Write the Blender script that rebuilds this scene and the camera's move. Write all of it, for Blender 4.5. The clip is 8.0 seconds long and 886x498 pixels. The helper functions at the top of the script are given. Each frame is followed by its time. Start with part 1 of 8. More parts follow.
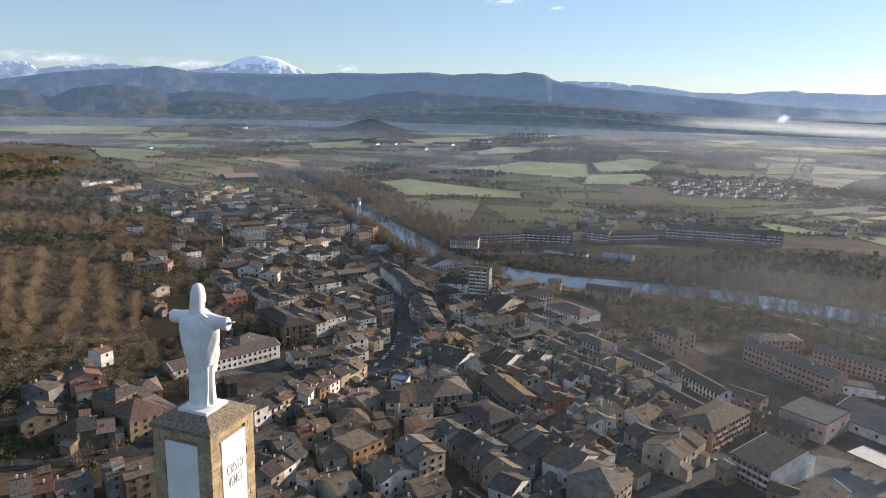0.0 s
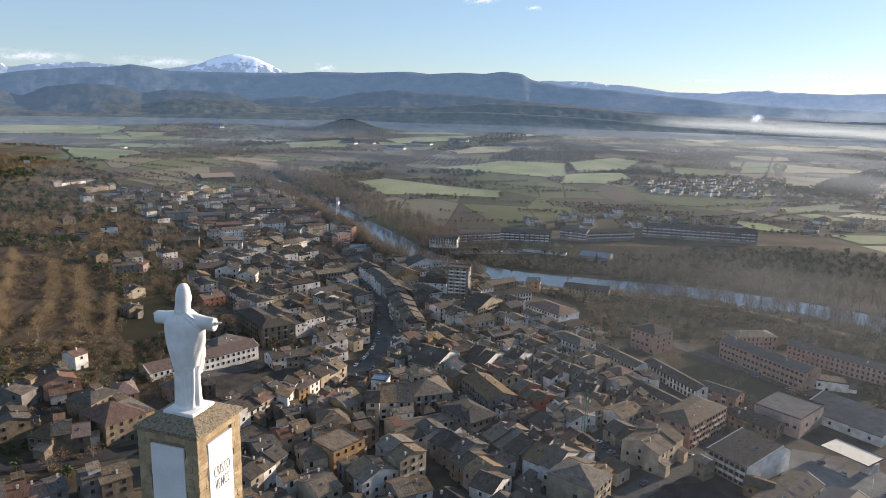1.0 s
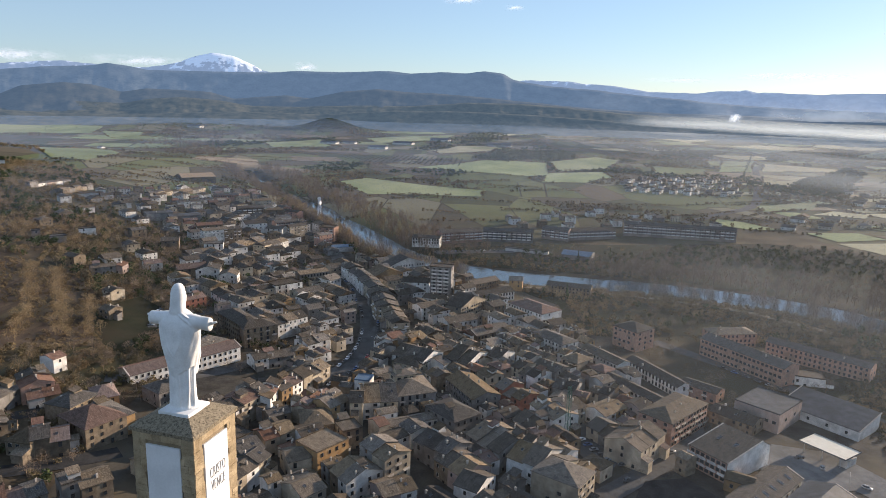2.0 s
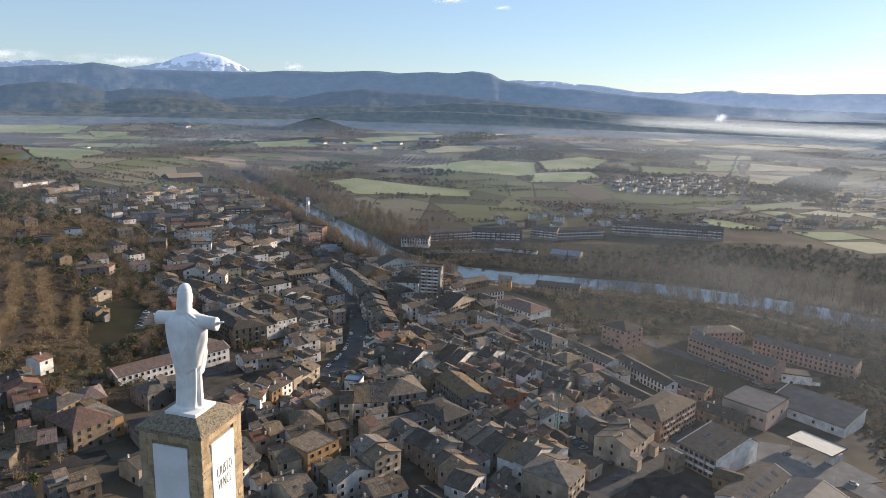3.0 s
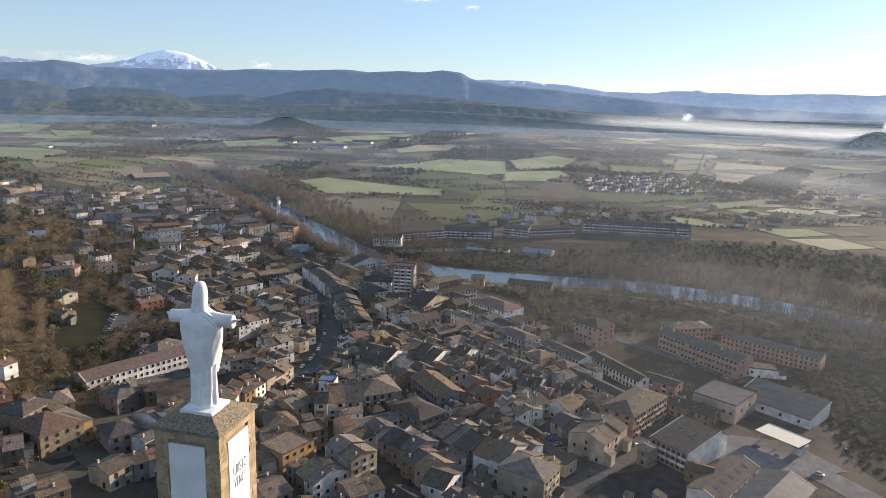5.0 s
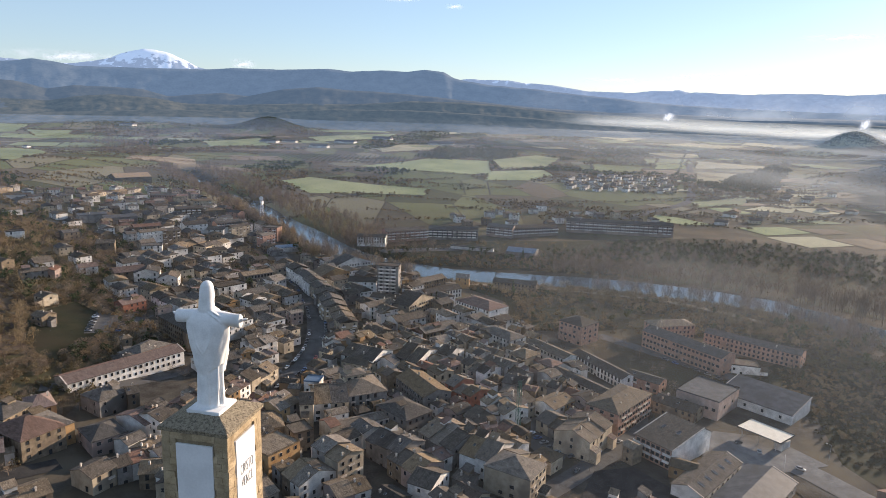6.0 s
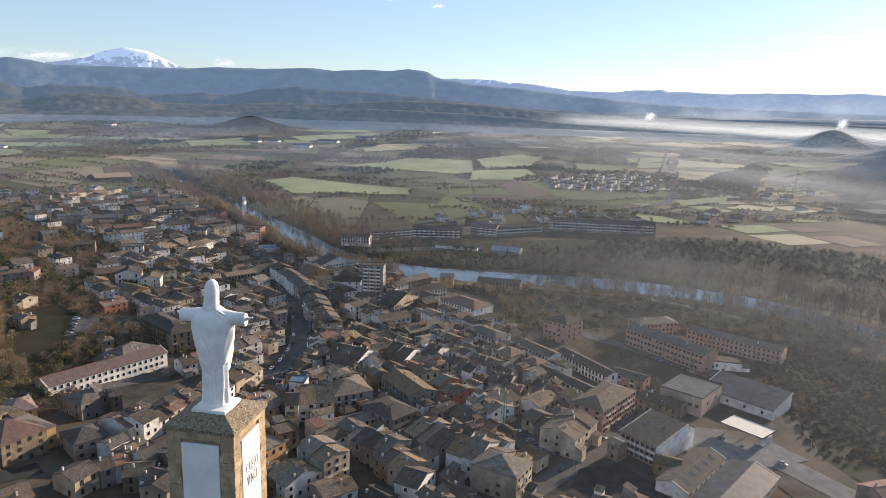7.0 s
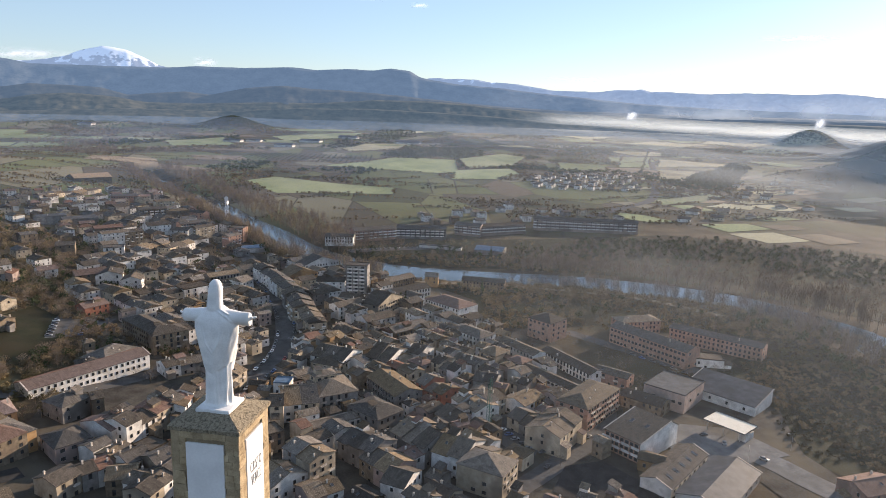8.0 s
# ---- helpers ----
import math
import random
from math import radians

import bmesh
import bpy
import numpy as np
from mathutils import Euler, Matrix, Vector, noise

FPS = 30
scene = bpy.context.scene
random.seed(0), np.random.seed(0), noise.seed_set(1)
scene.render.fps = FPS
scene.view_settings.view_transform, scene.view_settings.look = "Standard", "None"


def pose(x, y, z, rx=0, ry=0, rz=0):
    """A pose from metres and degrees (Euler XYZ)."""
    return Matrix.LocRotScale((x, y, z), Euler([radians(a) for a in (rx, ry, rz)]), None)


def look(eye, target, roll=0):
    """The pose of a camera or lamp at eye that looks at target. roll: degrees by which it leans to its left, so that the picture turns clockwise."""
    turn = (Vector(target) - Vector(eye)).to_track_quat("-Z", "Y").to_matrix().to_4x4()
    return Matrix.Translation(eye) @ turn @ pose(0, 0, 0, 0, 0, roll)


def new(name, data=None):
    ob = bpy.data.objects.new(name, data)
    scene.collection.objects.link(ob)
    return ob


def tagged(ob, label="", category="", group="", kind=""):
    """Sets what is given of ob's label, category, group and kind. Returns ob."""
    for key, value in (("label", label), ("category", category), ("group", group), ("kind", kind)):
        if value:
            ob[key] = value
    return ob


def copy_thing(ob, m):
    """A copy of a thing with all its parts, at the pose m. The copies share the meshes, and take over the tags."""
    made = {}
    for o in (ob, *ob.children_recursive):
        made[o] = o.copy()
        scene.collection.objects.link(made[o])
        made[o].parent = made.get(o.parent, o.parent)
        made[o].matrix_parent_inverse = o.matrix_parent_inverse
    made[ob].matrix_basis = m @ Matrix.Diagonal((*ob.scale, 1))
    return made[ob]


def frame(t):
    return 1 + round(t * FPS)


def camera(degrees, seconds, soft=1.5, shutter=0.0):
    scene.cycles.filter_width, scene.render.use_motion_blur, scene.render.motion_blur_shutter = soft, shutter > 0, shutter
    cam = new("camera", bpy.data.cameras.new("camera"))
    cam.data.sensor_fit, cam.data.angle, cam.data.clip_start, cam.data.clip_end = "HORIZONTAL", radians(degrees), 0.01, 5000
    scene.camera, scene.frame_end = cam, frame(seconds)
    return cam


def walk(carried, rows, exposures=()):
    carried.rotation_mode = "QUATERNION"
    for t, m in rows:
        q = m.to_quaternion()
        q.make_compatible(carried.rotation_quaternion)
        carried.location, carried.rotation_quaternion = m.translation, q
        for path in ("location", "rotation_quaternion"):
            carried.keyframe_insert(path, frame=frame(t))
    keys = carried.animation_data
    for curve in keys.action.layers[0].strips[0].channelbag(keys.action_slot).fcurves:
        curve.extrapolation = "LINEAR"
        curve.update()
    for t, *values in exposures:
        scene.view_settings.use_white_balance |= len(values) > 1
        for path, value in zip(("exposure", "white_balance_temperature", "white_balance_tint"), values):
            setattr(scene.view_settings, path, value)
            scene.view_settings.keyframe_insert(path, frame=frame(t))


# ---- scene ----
cam = camera(66.03, 8.0, soft=0.8)

# seconds, eye, yaw, pitch, roll of the drone's slow arc round the monument
PATH = [
    (0.0, (0.000, 0.000, 150.000), -0.000, -11.964, 1.426),
    (0.5, (-0.130, 0.015, 149.990), -0.949, -11.967, 1.451),
    (1.0, (-0.302, 0.005, 149.961), -1.814, -11.970, 1.500),
    (1.5, (-0.508, -0.047, 149.946), -2.688, -11.973, 1.533),
    (3.0, (-1.337, -0.230, 149.937), -4.337, -11.956, 1.564),
    (3.5, (-1.671, -0.270, 149.931), -4.902, -11.955, 1.619),
    (4.0, (-2.029, -0.287, 149.902), -5.476, -11.951, 1.604),
    (4.5, (-2.416, -0.312, 149.869), -6.127, -11.957, 1.648),
    (6.0, (-3.571, -0.422, 149.822), -8.224, -11.956, 1.719),
    (6.5, (-3.922, -0.448, 149.798), -8.910, -11.965, 1.708),
    (7.0, (-4.275, -0.456, 149.771), -9.630, -11.964, 1.724),
    (7.5, (-4.620, -0.509, 149.766), -10.342, -11.960, 1.750),
    (8.0, (-4.937, -0.575, 149.783), -11.052, -11.959, 1.768),
]


def aim(eye, yaw, pitch, roll):
    yaw, pitch = radians(yaw), radians(pitch)
    way = Vector((-math.sin(yaw) * math.cos(pitch), math.cos(yaw) * math.cos(pitch), math.sin(pitch)))
    return look(eye, Vector(eye) + way, roll)


walk(cam, [(t, aim(eye, yaw, pitch, roll)) for t, eye, yaw, pitch, roll in PATH],
     exposures=((0.0, 0.91, 6350, 14), (4.0, 0.99, 6450, 15), (8.0, 1.10, 6550, 16)))

# ---------------------------------------------------------------- light
SUN = Vector((0.83, 0.52, 0.22)).normalized()
world = bpy.data.worlds.new("winter_sky")
scene.world = world
world.use_nodes = True
wn = world.node_tree.nodes
sky = wn.new("ShaderNodeTexSky")
sky.sky_type = "NISHITA"
sky.sun_disc = False
sky.sun_elevation = math.asin(SUN.z)
sky.sun_rotation = math.atan2(SUN.x, SUN.y)
sky.altitude = 500
sky.air_density, sky.dust_density, sky.ozone_density = 1.0, 0.25, 3.2
wn["Background"].inputs["Strength"].default_value = 0.088
# thin high haze evens the blue of the whole sky
haze = wn.new("ShaderNodeMix")
haze.data_type = "RGBA"
haze.inputs["Factor"].default_value = 0.4
haze.inputs["B"].default_value = (3.2, 4.1, 5.1, 1)
world.node_tree.links.new(sky.outputs[0], haze.inputs["A"])
world.node_tree.links.new(haze.outputs["Result"], wn["Background"].inputs["Color"])

sun = bpy.data.lights.new("sun", "SUN")
sun.energy, sun.angle, sun.color = 5.0, radians(0.6), (1.0, 0.82, 0.62)
new("sun", sun).matrix_world = look(SUN * 900, (0, 0, 0))


# ---------------------------------------------------------------- materials
def material(name, dark, light, scale=1.0, rough=0.9, bump=0.0, fine=9.0, vary=0.0, stain=None, metal=0.0, stretch=(1, 1, 1), spec=0.06, speckle=0):
    """Two-scale noise between two colours; vary: tint from object to object; stain: a third colour in large soft patches."""
    m = bpy.data.materials.new(name)
    m.use_nodes = True
    n, l = m.node_tree.nodes, m.node_tree.links
    p = n["Principled BSDF"]
    p.inputs["Roughness"].default_value, p.inputs["Metallic"].default_value = rough, metal
    p.inputs["Specular IOR Level"].default_value = spec
    geo, at = n.new("ShaderNodeNewGeometry"), n.new("ShaderNodeMapping")
    at.inputs["Scale"].default_value = stretch
    l.new(geo.outputs["Position"], at.inputs["Vector"])
    big, small = n.new("ShaderNodeTexNoise"), n.new("ShaderNodeTexNoise")
    for t, s, d in ((big, scale, 5), (small, scale * fine, 3)):
        t.inputs["Scale"].default_value, t.inputs["Detail"].default_value = s, d
        l.new(at.outputs[0], t.inputs["Vector"])
    both = n.new("ShaderNodeMath")
    both.operation, both.inputs[1].default_value = "MULTIPLY_ADD", 0.45 + 0.4 * speckle
    l.new(small.outputs["Fac"], both.inputs[0])
    l.new(big.outputs["Fac"], both.inputs[2])
    ramp = n.new("ShaderNodeValToRGB")
    ramp.color_ramp.elements[0].position, ramp.color_ramp.elements[1].position = 0.54 + 0.17 * speckle, 0.92 + 0.2 * speckle
    ramp.color_ramp.elements[0].color, ramp.color_ramp.elements[1].color = (*dark, 1), (*light, 1)
    l.new(both.outputs[0], ramp.inputs["Fac"])
    colour = ramp.outputs["Color"]
    if stain:
        patch, cut, mix = n.new("ShaderNodeTexNoise"), n.new("ShaderNodeMapRange"), n.new("ShaderNodeMix")
        patch.inputs["Scale"].default_value, patch.inputs["Detail"].default_value = scale * 0.23, 4
        cut.inputs["From Min"].default_value, cut.inputs["From Max"].default_value = 0.5, 0.66
        l.new(at.outputs[0], patch.inputs["Vector"])
        l.new(patch.outputs["Fac"], cut.inputs["Value"])
        mix.data_type = "RGBA"
        mix.inputs["B"].default_value = (*stain, 1)
        l.new(cut.outputs["Result"], mix.inputs["Factor"])
        l.new(colour, mix.inputs["A"])
        colour = mix.outputs["Result"]
    if vary:
        info, hsv, val = n.new("ShaderNodeObjectInfo"), n.new("ShaderNodeHueSaturation"), n.new("ShaderNodeMapRange")
        val.inputs["To Min"].default_value, val.inputs["To Max"].default_value = 1 - vary, 1 + vary
        mixed, turn = n.new("ShaderNodeMath"), n.new("ShaderNodeMath")
        turn.operation = "FRACT"
        l.new(info.outputs["Random"], mixed.inputs[0])
        l.new(geo.outputs["Random Per Island"], mixed.inputs[1])
        l.new(mixed.outputs[0], turn.inputs[0])
        l.new(turn.outputs[0], val.inputs["Value"])
        l.new(val.outputs["Result"], hsv.inputs["Value"])
        l.new(colour, hsv.inputs["Color"])
        colour = hsv.outputs["Color"]
    l.new(colour, p.inputs["Base Color"])
    if bump:
        b = n.new("ShaderNodeBump")
        b.inputs["Strength"].default_value, b.inputs["Distance"].default_value = bump, min(0.3, 0.5 / scale)
        l.new(both.outputs[0], b.inputs["Height"])
        l.new(b.outputs["Normal"], p.inputs["Normal"])
    return m


WALLS = {
    "w": material("white_render", (0.52, 0.50, 0.465), (0.78, 0.76, 0.72), 0.35, vary=0.16, stain=(0.34, 0.315, 0.28)),
    "c": material("cream_render", (0.331, 0.276, 0.202), (0.515, 0.442, 0.331), 0.35, vary=0.2, stain=(0.248, 0.212, 0.166)),
    "o": material("ochre_render", (0.288, 0.176, 0.088), (0.416, 0.280, 0.144), 0.35, vary=0.2, stain=(0.208, 0.144, 0.088)),
    "t": material("tan_stone_wall", (0.136, 0.108, 0.076), (0.248, 0.200, 0.144), 0.6, vary=0.22, stain=(0.120, 0.096, 0.076)),
    "g": material("grey_render", (0.160, 0.152, 0.140), (0.272, 0.256, 0.240), 0.35, vary=0.2, stain=(0.128, 0.120, 0.108)),
    "p": material("pink_render", (0.272, 0.208, 0.184), (0.384, 0.304, 0.264), 0.35, vary=0.15, stain=(0.216, 0.176, 0.160)),
    "b": material("brick_wall", (0.287, 0.170, 0.130), (0.412, 0.269, 0.206), 0.8, vary=0.2, stain=(0.242, 0.170, 0.134)),
    "r": material("red_render", (0.232, 0.096, 0.068), (0.336, 0.160, 0.112), 0.5, vary=0.15),
}


def roof_material(name, dark, light, lichen, vary):
    """Old clay tiles: streaks running down the slope, courses across it, pale lichen and darker patched areas."""
    m = bpy.data.materials.new(name)
    m.use_nodes = True
    n, l = m.node_tree.nodes, m.node_tree.links
    p = n["Principled BSDF"]
    p.inputs["Roughness"].default_value, p.inputs["Specular IOR Level"].default_value = 0.9, 0.08
    co, info = n.new("ShaderNodeTexCoord"), n.new("ShaderNodeObjectInfo")
    shift = n.new("ShaderNodeVectorMath")
    shift.operation = "MULTIPLY_ADD"
    shift.inputs[1].default_value = (1, 1, 1)
    spread = n.new("ShaderNodeVectorMath")
    spread.operation = "SCALE"
    spread.inputs["Scale"].default_value = 37.0
    l.new(info.outputs["Location"], spread.inputs[0])
    l.new(co.outputs["Object"], shift.inputs[0])
    l.new(spread.outputs[0], shift.inputs[2])
    fields = []
    for scale, detail, stretch in ((1.0, 3, (2.4, 0.35, 0.35)), (1.0, 2, (0.5, 4.0, 4.0)), (0.42, 4, (1, 1, 1)), (3.2, 2, (1, 1, 1))):
        at, tex = n.new("ShaderNodeMapping"), n.new("ShaderNodeTexNoise")
        at.inputs["Scale"].default_value = stretch
        tex.inputs["Scale"].default_value, tex.inputs["Detail"].default_value = scale, detail
        l.new(shift.outputs[0], at.inputs["Vector"])
        l.new(at.outputs[0], tex.inputs["Vector"])
        fields.append(tex.outputs["Fac"])
    total = None
    for f, w in zip(fields, (0.9, 0.45, 0.8, 0.5)):
        q = n.new("ShaderNodeMath")
        q.operation, q.inputs[1].default_value = "MULTIPLY_ADD", w
        l.new(f, q.inputs[0])
        if total is None:
            q.inputs[2].default_value = 0.0
        else:
            l.new(total, q.inputs[2])
        total = q.outputs[0]
    ramp = n.new("ShaderNodeValToRGB")
    el = ramp.color_ramp.elements
    el[0].position, el[0].color = 0.36, (*dark, 1)
    el[1].position, el[1].color = 0.58, (*light, 1)
    half = n.new("ShaderNodeMath")
    half.operation, half.inputs[1].default_value = "MULTIPLY", 0.36
    l.new(total, half.inputs[0])
    l.new(half.outputs[0], ramp.inputs["Fac"])
    cut, mix = n.new("ShaderNodeMapRange"), n.new("ShaderNodeMix")
    cut.inputs["From Min"].default_value, cut.inputs["From Max"].default_value, cut.inputs["To Max"].default_value = 0.56, 0.70, 0.8
    l.new(fields[3], cut.inputs["Value"])
    mix.data_type = "RGBA"
    mix.inputs["B"].default_value = (*lichen, 1)
    l.new(cut.outputs["Result"], mix.inputs["Factor"])
    l.new(ramp.outputs["Color"], mix.inputs["A"])
    hsv, val, sat = n.new("ShaderNodeHueSaturation"), n.new("ShaderNodeMapRange"), n.new("ShaderNodeMapRange")
    val.inputs["To Min"].default_value, val.inputs["To Max"].default_value = 1 - vary, 1 + vary
    twist = n.new("ShaderNodeMath")
    twist.operation, twist.inputs[1].default_value = "MULTIPLY", 7.31
    frac = n.new("ShaderNodeMath")
    frac.operation = "FRACT"
    geo, mixed, turn = n.new("ShaderNodeNewGeometry"), n.new("ShaderNodeMath"), n.new("ShaderNodeMath")
    turn.operation = "FRACT"
    l.new(info.outputs["Random"], mixed.inputs[0])
    l.new(geo.outputs["Random Per Island"], mixed.inputs[1])
    l.new(mixed.outputs[0], turn.inputs[0])
    l.new(turn.outputs[0], val.inputs["Value"])
    l.new(turn.outputs[0], twist.inputs[0])
    l.new(twist.outputs[0], frac.inputs[0])
    l.new(frac.outputs[0], sat.inputs["Value"])
    sat.inputs["To Min"].default_value, sat.inputs["To Max"].default_value = 0.55, 1.15
    l.new(val.outputs["Result"], hsv.inputs["Value"])
    l.new(sat.outputs["Result"], hsv.inputs["Saturation"])
    l.new(mix.outputs["Result"], hsv.inputs["Color"])
    l.new(hsv.outputs["Color"], p.inputs["Base Color"])
    b = n.new("ShaderNodeBump")
    b.inputs["Strength"].default_value, b.inputs["Distance"].default_value = 0.6, 0.25
    l.new(total, b.inputs["Height"])
    l.new(b.outputs["Normal"], p.inputs["Normal"])
    return m


ROOFS = {
    "B": roof_material("old_clay_tiles", (0.070, 0.052, 0.036), (0.195, 0.148, 0.098), (0.290, 0.242, 0.172), 0.45),
    "R": roof_material("red_clay_tiles", (0.090, 0.054, 0.042), (0.205, 0.120, 0.088), (0.260, 0.195, 0.150), 0.3),
    "S": roof_material("weathered_dark_tiles", (0.040, 0.034, 0.028), (0.112, 0.094, 0.076), (0.200, 0.174, 0.136), 0.42),
    "M": material("grey_sheet_roof", (0.062, 0.064, 0.068), (0.108, 0.110, 0.114), 0.3, rough=0.6, stain=(0.070, 0.070, 0.070)),
    "L": material("blue_sheet_roof", (0.083, 0.133, 0.196), (0.139, 0.196, 0.265), 0.3, rough=0.6),
    "T": material("tan_sheet_roof", (0.292, 0.209, 0.126), (0.377, 0.279, 0.181), 0.3, rough=0.7),
}
GLASS = material("window_glass", (0.02, 0.022, 0.025), (0.06, 0.065, 0.07), 0.4, rough=0.12, spec=0.6)
FRAME = material("window_frame", (0.44, 0.41, 0.38), (0.62, 0.59, 0.55), 1.5, vary=0.4)
SHUTTER = material("wooden_shutter", (0.10, 0.055, 0.03), (0.20, 0.11, 0.06), 1.5, vary=0.4)
CHIMNEY = material("chimney_render", (0.36, 0.31, 0.26), (0.58, 0.53, 0.46), 1.0, vary=0.2)
METAL = material("galvanised_steel", (0.35, 0.36, 0.37), (0.5, 0.51, 0.52), 2.0, rough=0.5, metal=0.6)
EARTH = material("winter_ground", (0.045, 0.035, 0.024), (0.105, 0.082, 0.054), 0.03, bump=0.25, fine=14, stain=(0.055, 0.052, 0.028))


def patchwork(m):
    """Old plots of the valley floor in the ground: greenish, pale and dark earth, with dark margins."""
    n, l = m.node_tree.nodes, m.node_tree.links
    p = n["Principled BSDF"]
    before = p.inputs["Base Color"].links[0].from_socket
    pos, at = n.new("ShaderNodeNewGeometry"), n.new("ShaderNodeMapping")
    at.inputs["Scale"].default_value, at.inputs["Rotation"].default_value = (0.012, 0.0055, 0.0), (0, 0, 0.3)
    l.new(pos.outputs["Position"], at.inputs["Vector"])
    cell, edge = n.new("ShaderNodeTexVoronoi"), n.new("ShaderNodeTexVoronoi")
    edge.feature = "DISTANCE_TO_EDGE"
    for t in (cell, edge):
        t.inputs["Scale"].default_value = 1.0
        l.new(at.outputs[0], t.inputs["Vector"])
    ramp = n.new("ShaderNodeValToRGB")
    ramp.color_ramp.interpolation = "CONSTANT"
    for k, c in enumerate(((0.122, 0.146, 0.063), (0.096, 0.084, 0.057), (0.226, 0.210, 0.138), (0.071, 0.079, 0.040), (0.151, 0.167, 0.075), (0.134, 0.113, 0.079))):
        e = ramp.color_ramp.elements[k] if k < 2 else ramp.color_ramp.elements.new(k / 6)
        e.position, e.color = k / 6, (*c, 1)
    sep, cut, mix, dim, far_ = (n.new(k) for k in ("ShaderNodeSeparateColor", "ShaderNodeMapRange", "ShaderNodeMix", "ShaderNodeMix", "ShaderNodeMapRange"))
    l.new(cell.outputs["Color"], sep.inputs[0])
    l.new(sep.outputs[0], ramp.inputs["Fac"])
    cut.inputs["From Min"].default_value, cut.inputs["From Max"].default_value = 0.006, 0.016
    l.new(edge.outputs["Distance"], cut.inputs["Value"])
    dim.data_type = mix.data_type = "RGBA"
    dim.inputs["A"].default_value = (0.05, 0.045, 0.028, 1)
    l.new(cut.outputs["Result"], dim.inputs["Factor"])
    l.new(ramp.outputs["Color"], dim.inputs["B"])
    xyz = n.new("ShaderNodeSeparateXYZ")
    l.new(pos.outputs["Position"], xyz.inputs[0])
    far_.inputs["From Min"].default_value, far_.inputs["From Max"].default_value, far_.inputs["To Max"].default_value = 700, 1000, 0.75
    l.new(xyz.outputs["Y"], far_.inputs["Value"])
    flat, both, nrm = n.new("ShaderNodeMapRange"), n.new("ShaderNodeMath"), n.new("ShaderNodeSeparateXYZ")
    l.new(pos.outputs["Normal"], nrm.inputs[0])
    flat.inputs["From Min"].default_value, flat.inputs["From Max"].default_value = 0.955, 0.992
    l.new(nrm.outputs["Z"], flat.inputs["Value"])
    both.operation = "MULTIPLY"
    l.new(far_.outputs["Result"], both.inputs[0])
    l.new(flat.outputs["Result"], both.inputs[1])
    l.new(both.outputs[0], mix.inputs["Factor"])
    l.new(before, mix.inputs["A"])
    l.new(dim.outputs["Result"], mix.inputs["B"])
    l.new(mix.outputs["Result"], p.inputs["Base Color"])


patchwork(EARTH)
# asphalt with the shade of the chapel streets put into its colour
DARK_ROAD = material("shade_dark_asphalt", (0.025, 0.025, 0.026), (0.05, 0.049, 0.048), 0.2)
OLIVE = material("olive_scrub", (0.045, 0.045, 0.026), (0.095, 0.088, 0.055), 0.15, fine=20)
TARMAC = material("asphalt", (0.065, 0.064, 0.063), (0.12, 0.118, 0.115), 0.2, stain=(0.10, 0.095, 0.09))
PAVING = material("town_paving", (0.035, 0.032, 0.028), (0.080, 0.074, 0.064), 0.12, stain=(0.10, 0.085, 0.06))
CONCRETE = material("concrete_yard", (0.11, 0.11, 0.11), (0.19, 0.19, 0.187), 0.15, stain=(0.12, 0.12, 0.115))
GRAVEL = material("dirt_track", (0.20, 0.165, 0.12), (0.32, 0.27, 0.20), 0.2)
GREEN = material("winter_wheat", (0.177, 0.209, 0.102), (0.306, 0.338, 0.177), 0.012, fine=20, vary=0.2, stain=(0.355, 0.365, 0.225), stretch=(1, 0.5, 1))
PALE = material("stubble_field", (0.336, 0.315, 0.203), (0.504, 0.468, 0.308), 0.012, fine=20, vary=0.2, stretch=(1, 0.5, 1))
PLOUGH = material("ploughed_field", (0.165, 0.132, 0.090), (0.281, 0.222, 0.148), 0.02, fine=20, vary=0.3, stretch=(1, 0.5, 1))
# grass held near black: tree shade on the meadow is in its colour
GRASS = material("shade_dark_grass", (0.012, 0.016, 0.008), (0.028, 0.031, 0.015), 0.08, stain=(0.032, 0.026, 0.016))
BARK = material("grey_bark", (0.10, 0.085, 0.07), (0.20, 0.175, 0.145), 1.0)
TWIGS = material("bare_twigs", (0.120, 0.092, 0.068), (0.27, 0.21, 0.155), 0.12, vary=0.25, fine=20)
OCHRE_TWIGS = material("ochre_winter_leaves", (0.175, 0.125, 0.070), (0.36, 0.27, 0.155), 0.12, vary=0.3, fine=20)
PINE = material("evergreen_needles", (0.030, 0.042, 0.019), (0.080, 0.098, 0.040), 0.15, vary=0.25, fine=20)
SCRUB = material("dry_scrub", (0.115, 0.086, 0.050), (0.28, 0.205, 0.115), 0.05, fine=20, vary=0.2, stain=(0.085, 0.082, 0.038))
WHITE_STONE = material("white_painted_stone", (0.66, 0.66, 0.65), (0.82, 0.82, 0.81), 2.2, bump=0.05, stain=(0.60, 0.59, 0.57))
SLATE_CAP = material("rough_stone_cap", (0.10, 0.085, 0.063), (0.31, 0.26, 0.185), 12.0, bump=0.9, fine=5, speckle=1)
MASONRY = material("golden_stone", (0.27, 0.205, 0.125), (0.47, 0.375, 0.245), 2.5, bump=0.5, vary=0.16)
MORTAR = material("stone_mortar", (0.20, 0.155, 0.10), (0.32, 0.255, 0.17), 4.0, bump=0.3)
PANEL = material("white_panel", (0.66, 0.66, 0.66), (0.76, 0.76, 0.76), 1.5)
LETTERS = material("grey_lettering", (0.19, 0.19, 0.19), (0.32, 0.32, 0.32), 6.0)

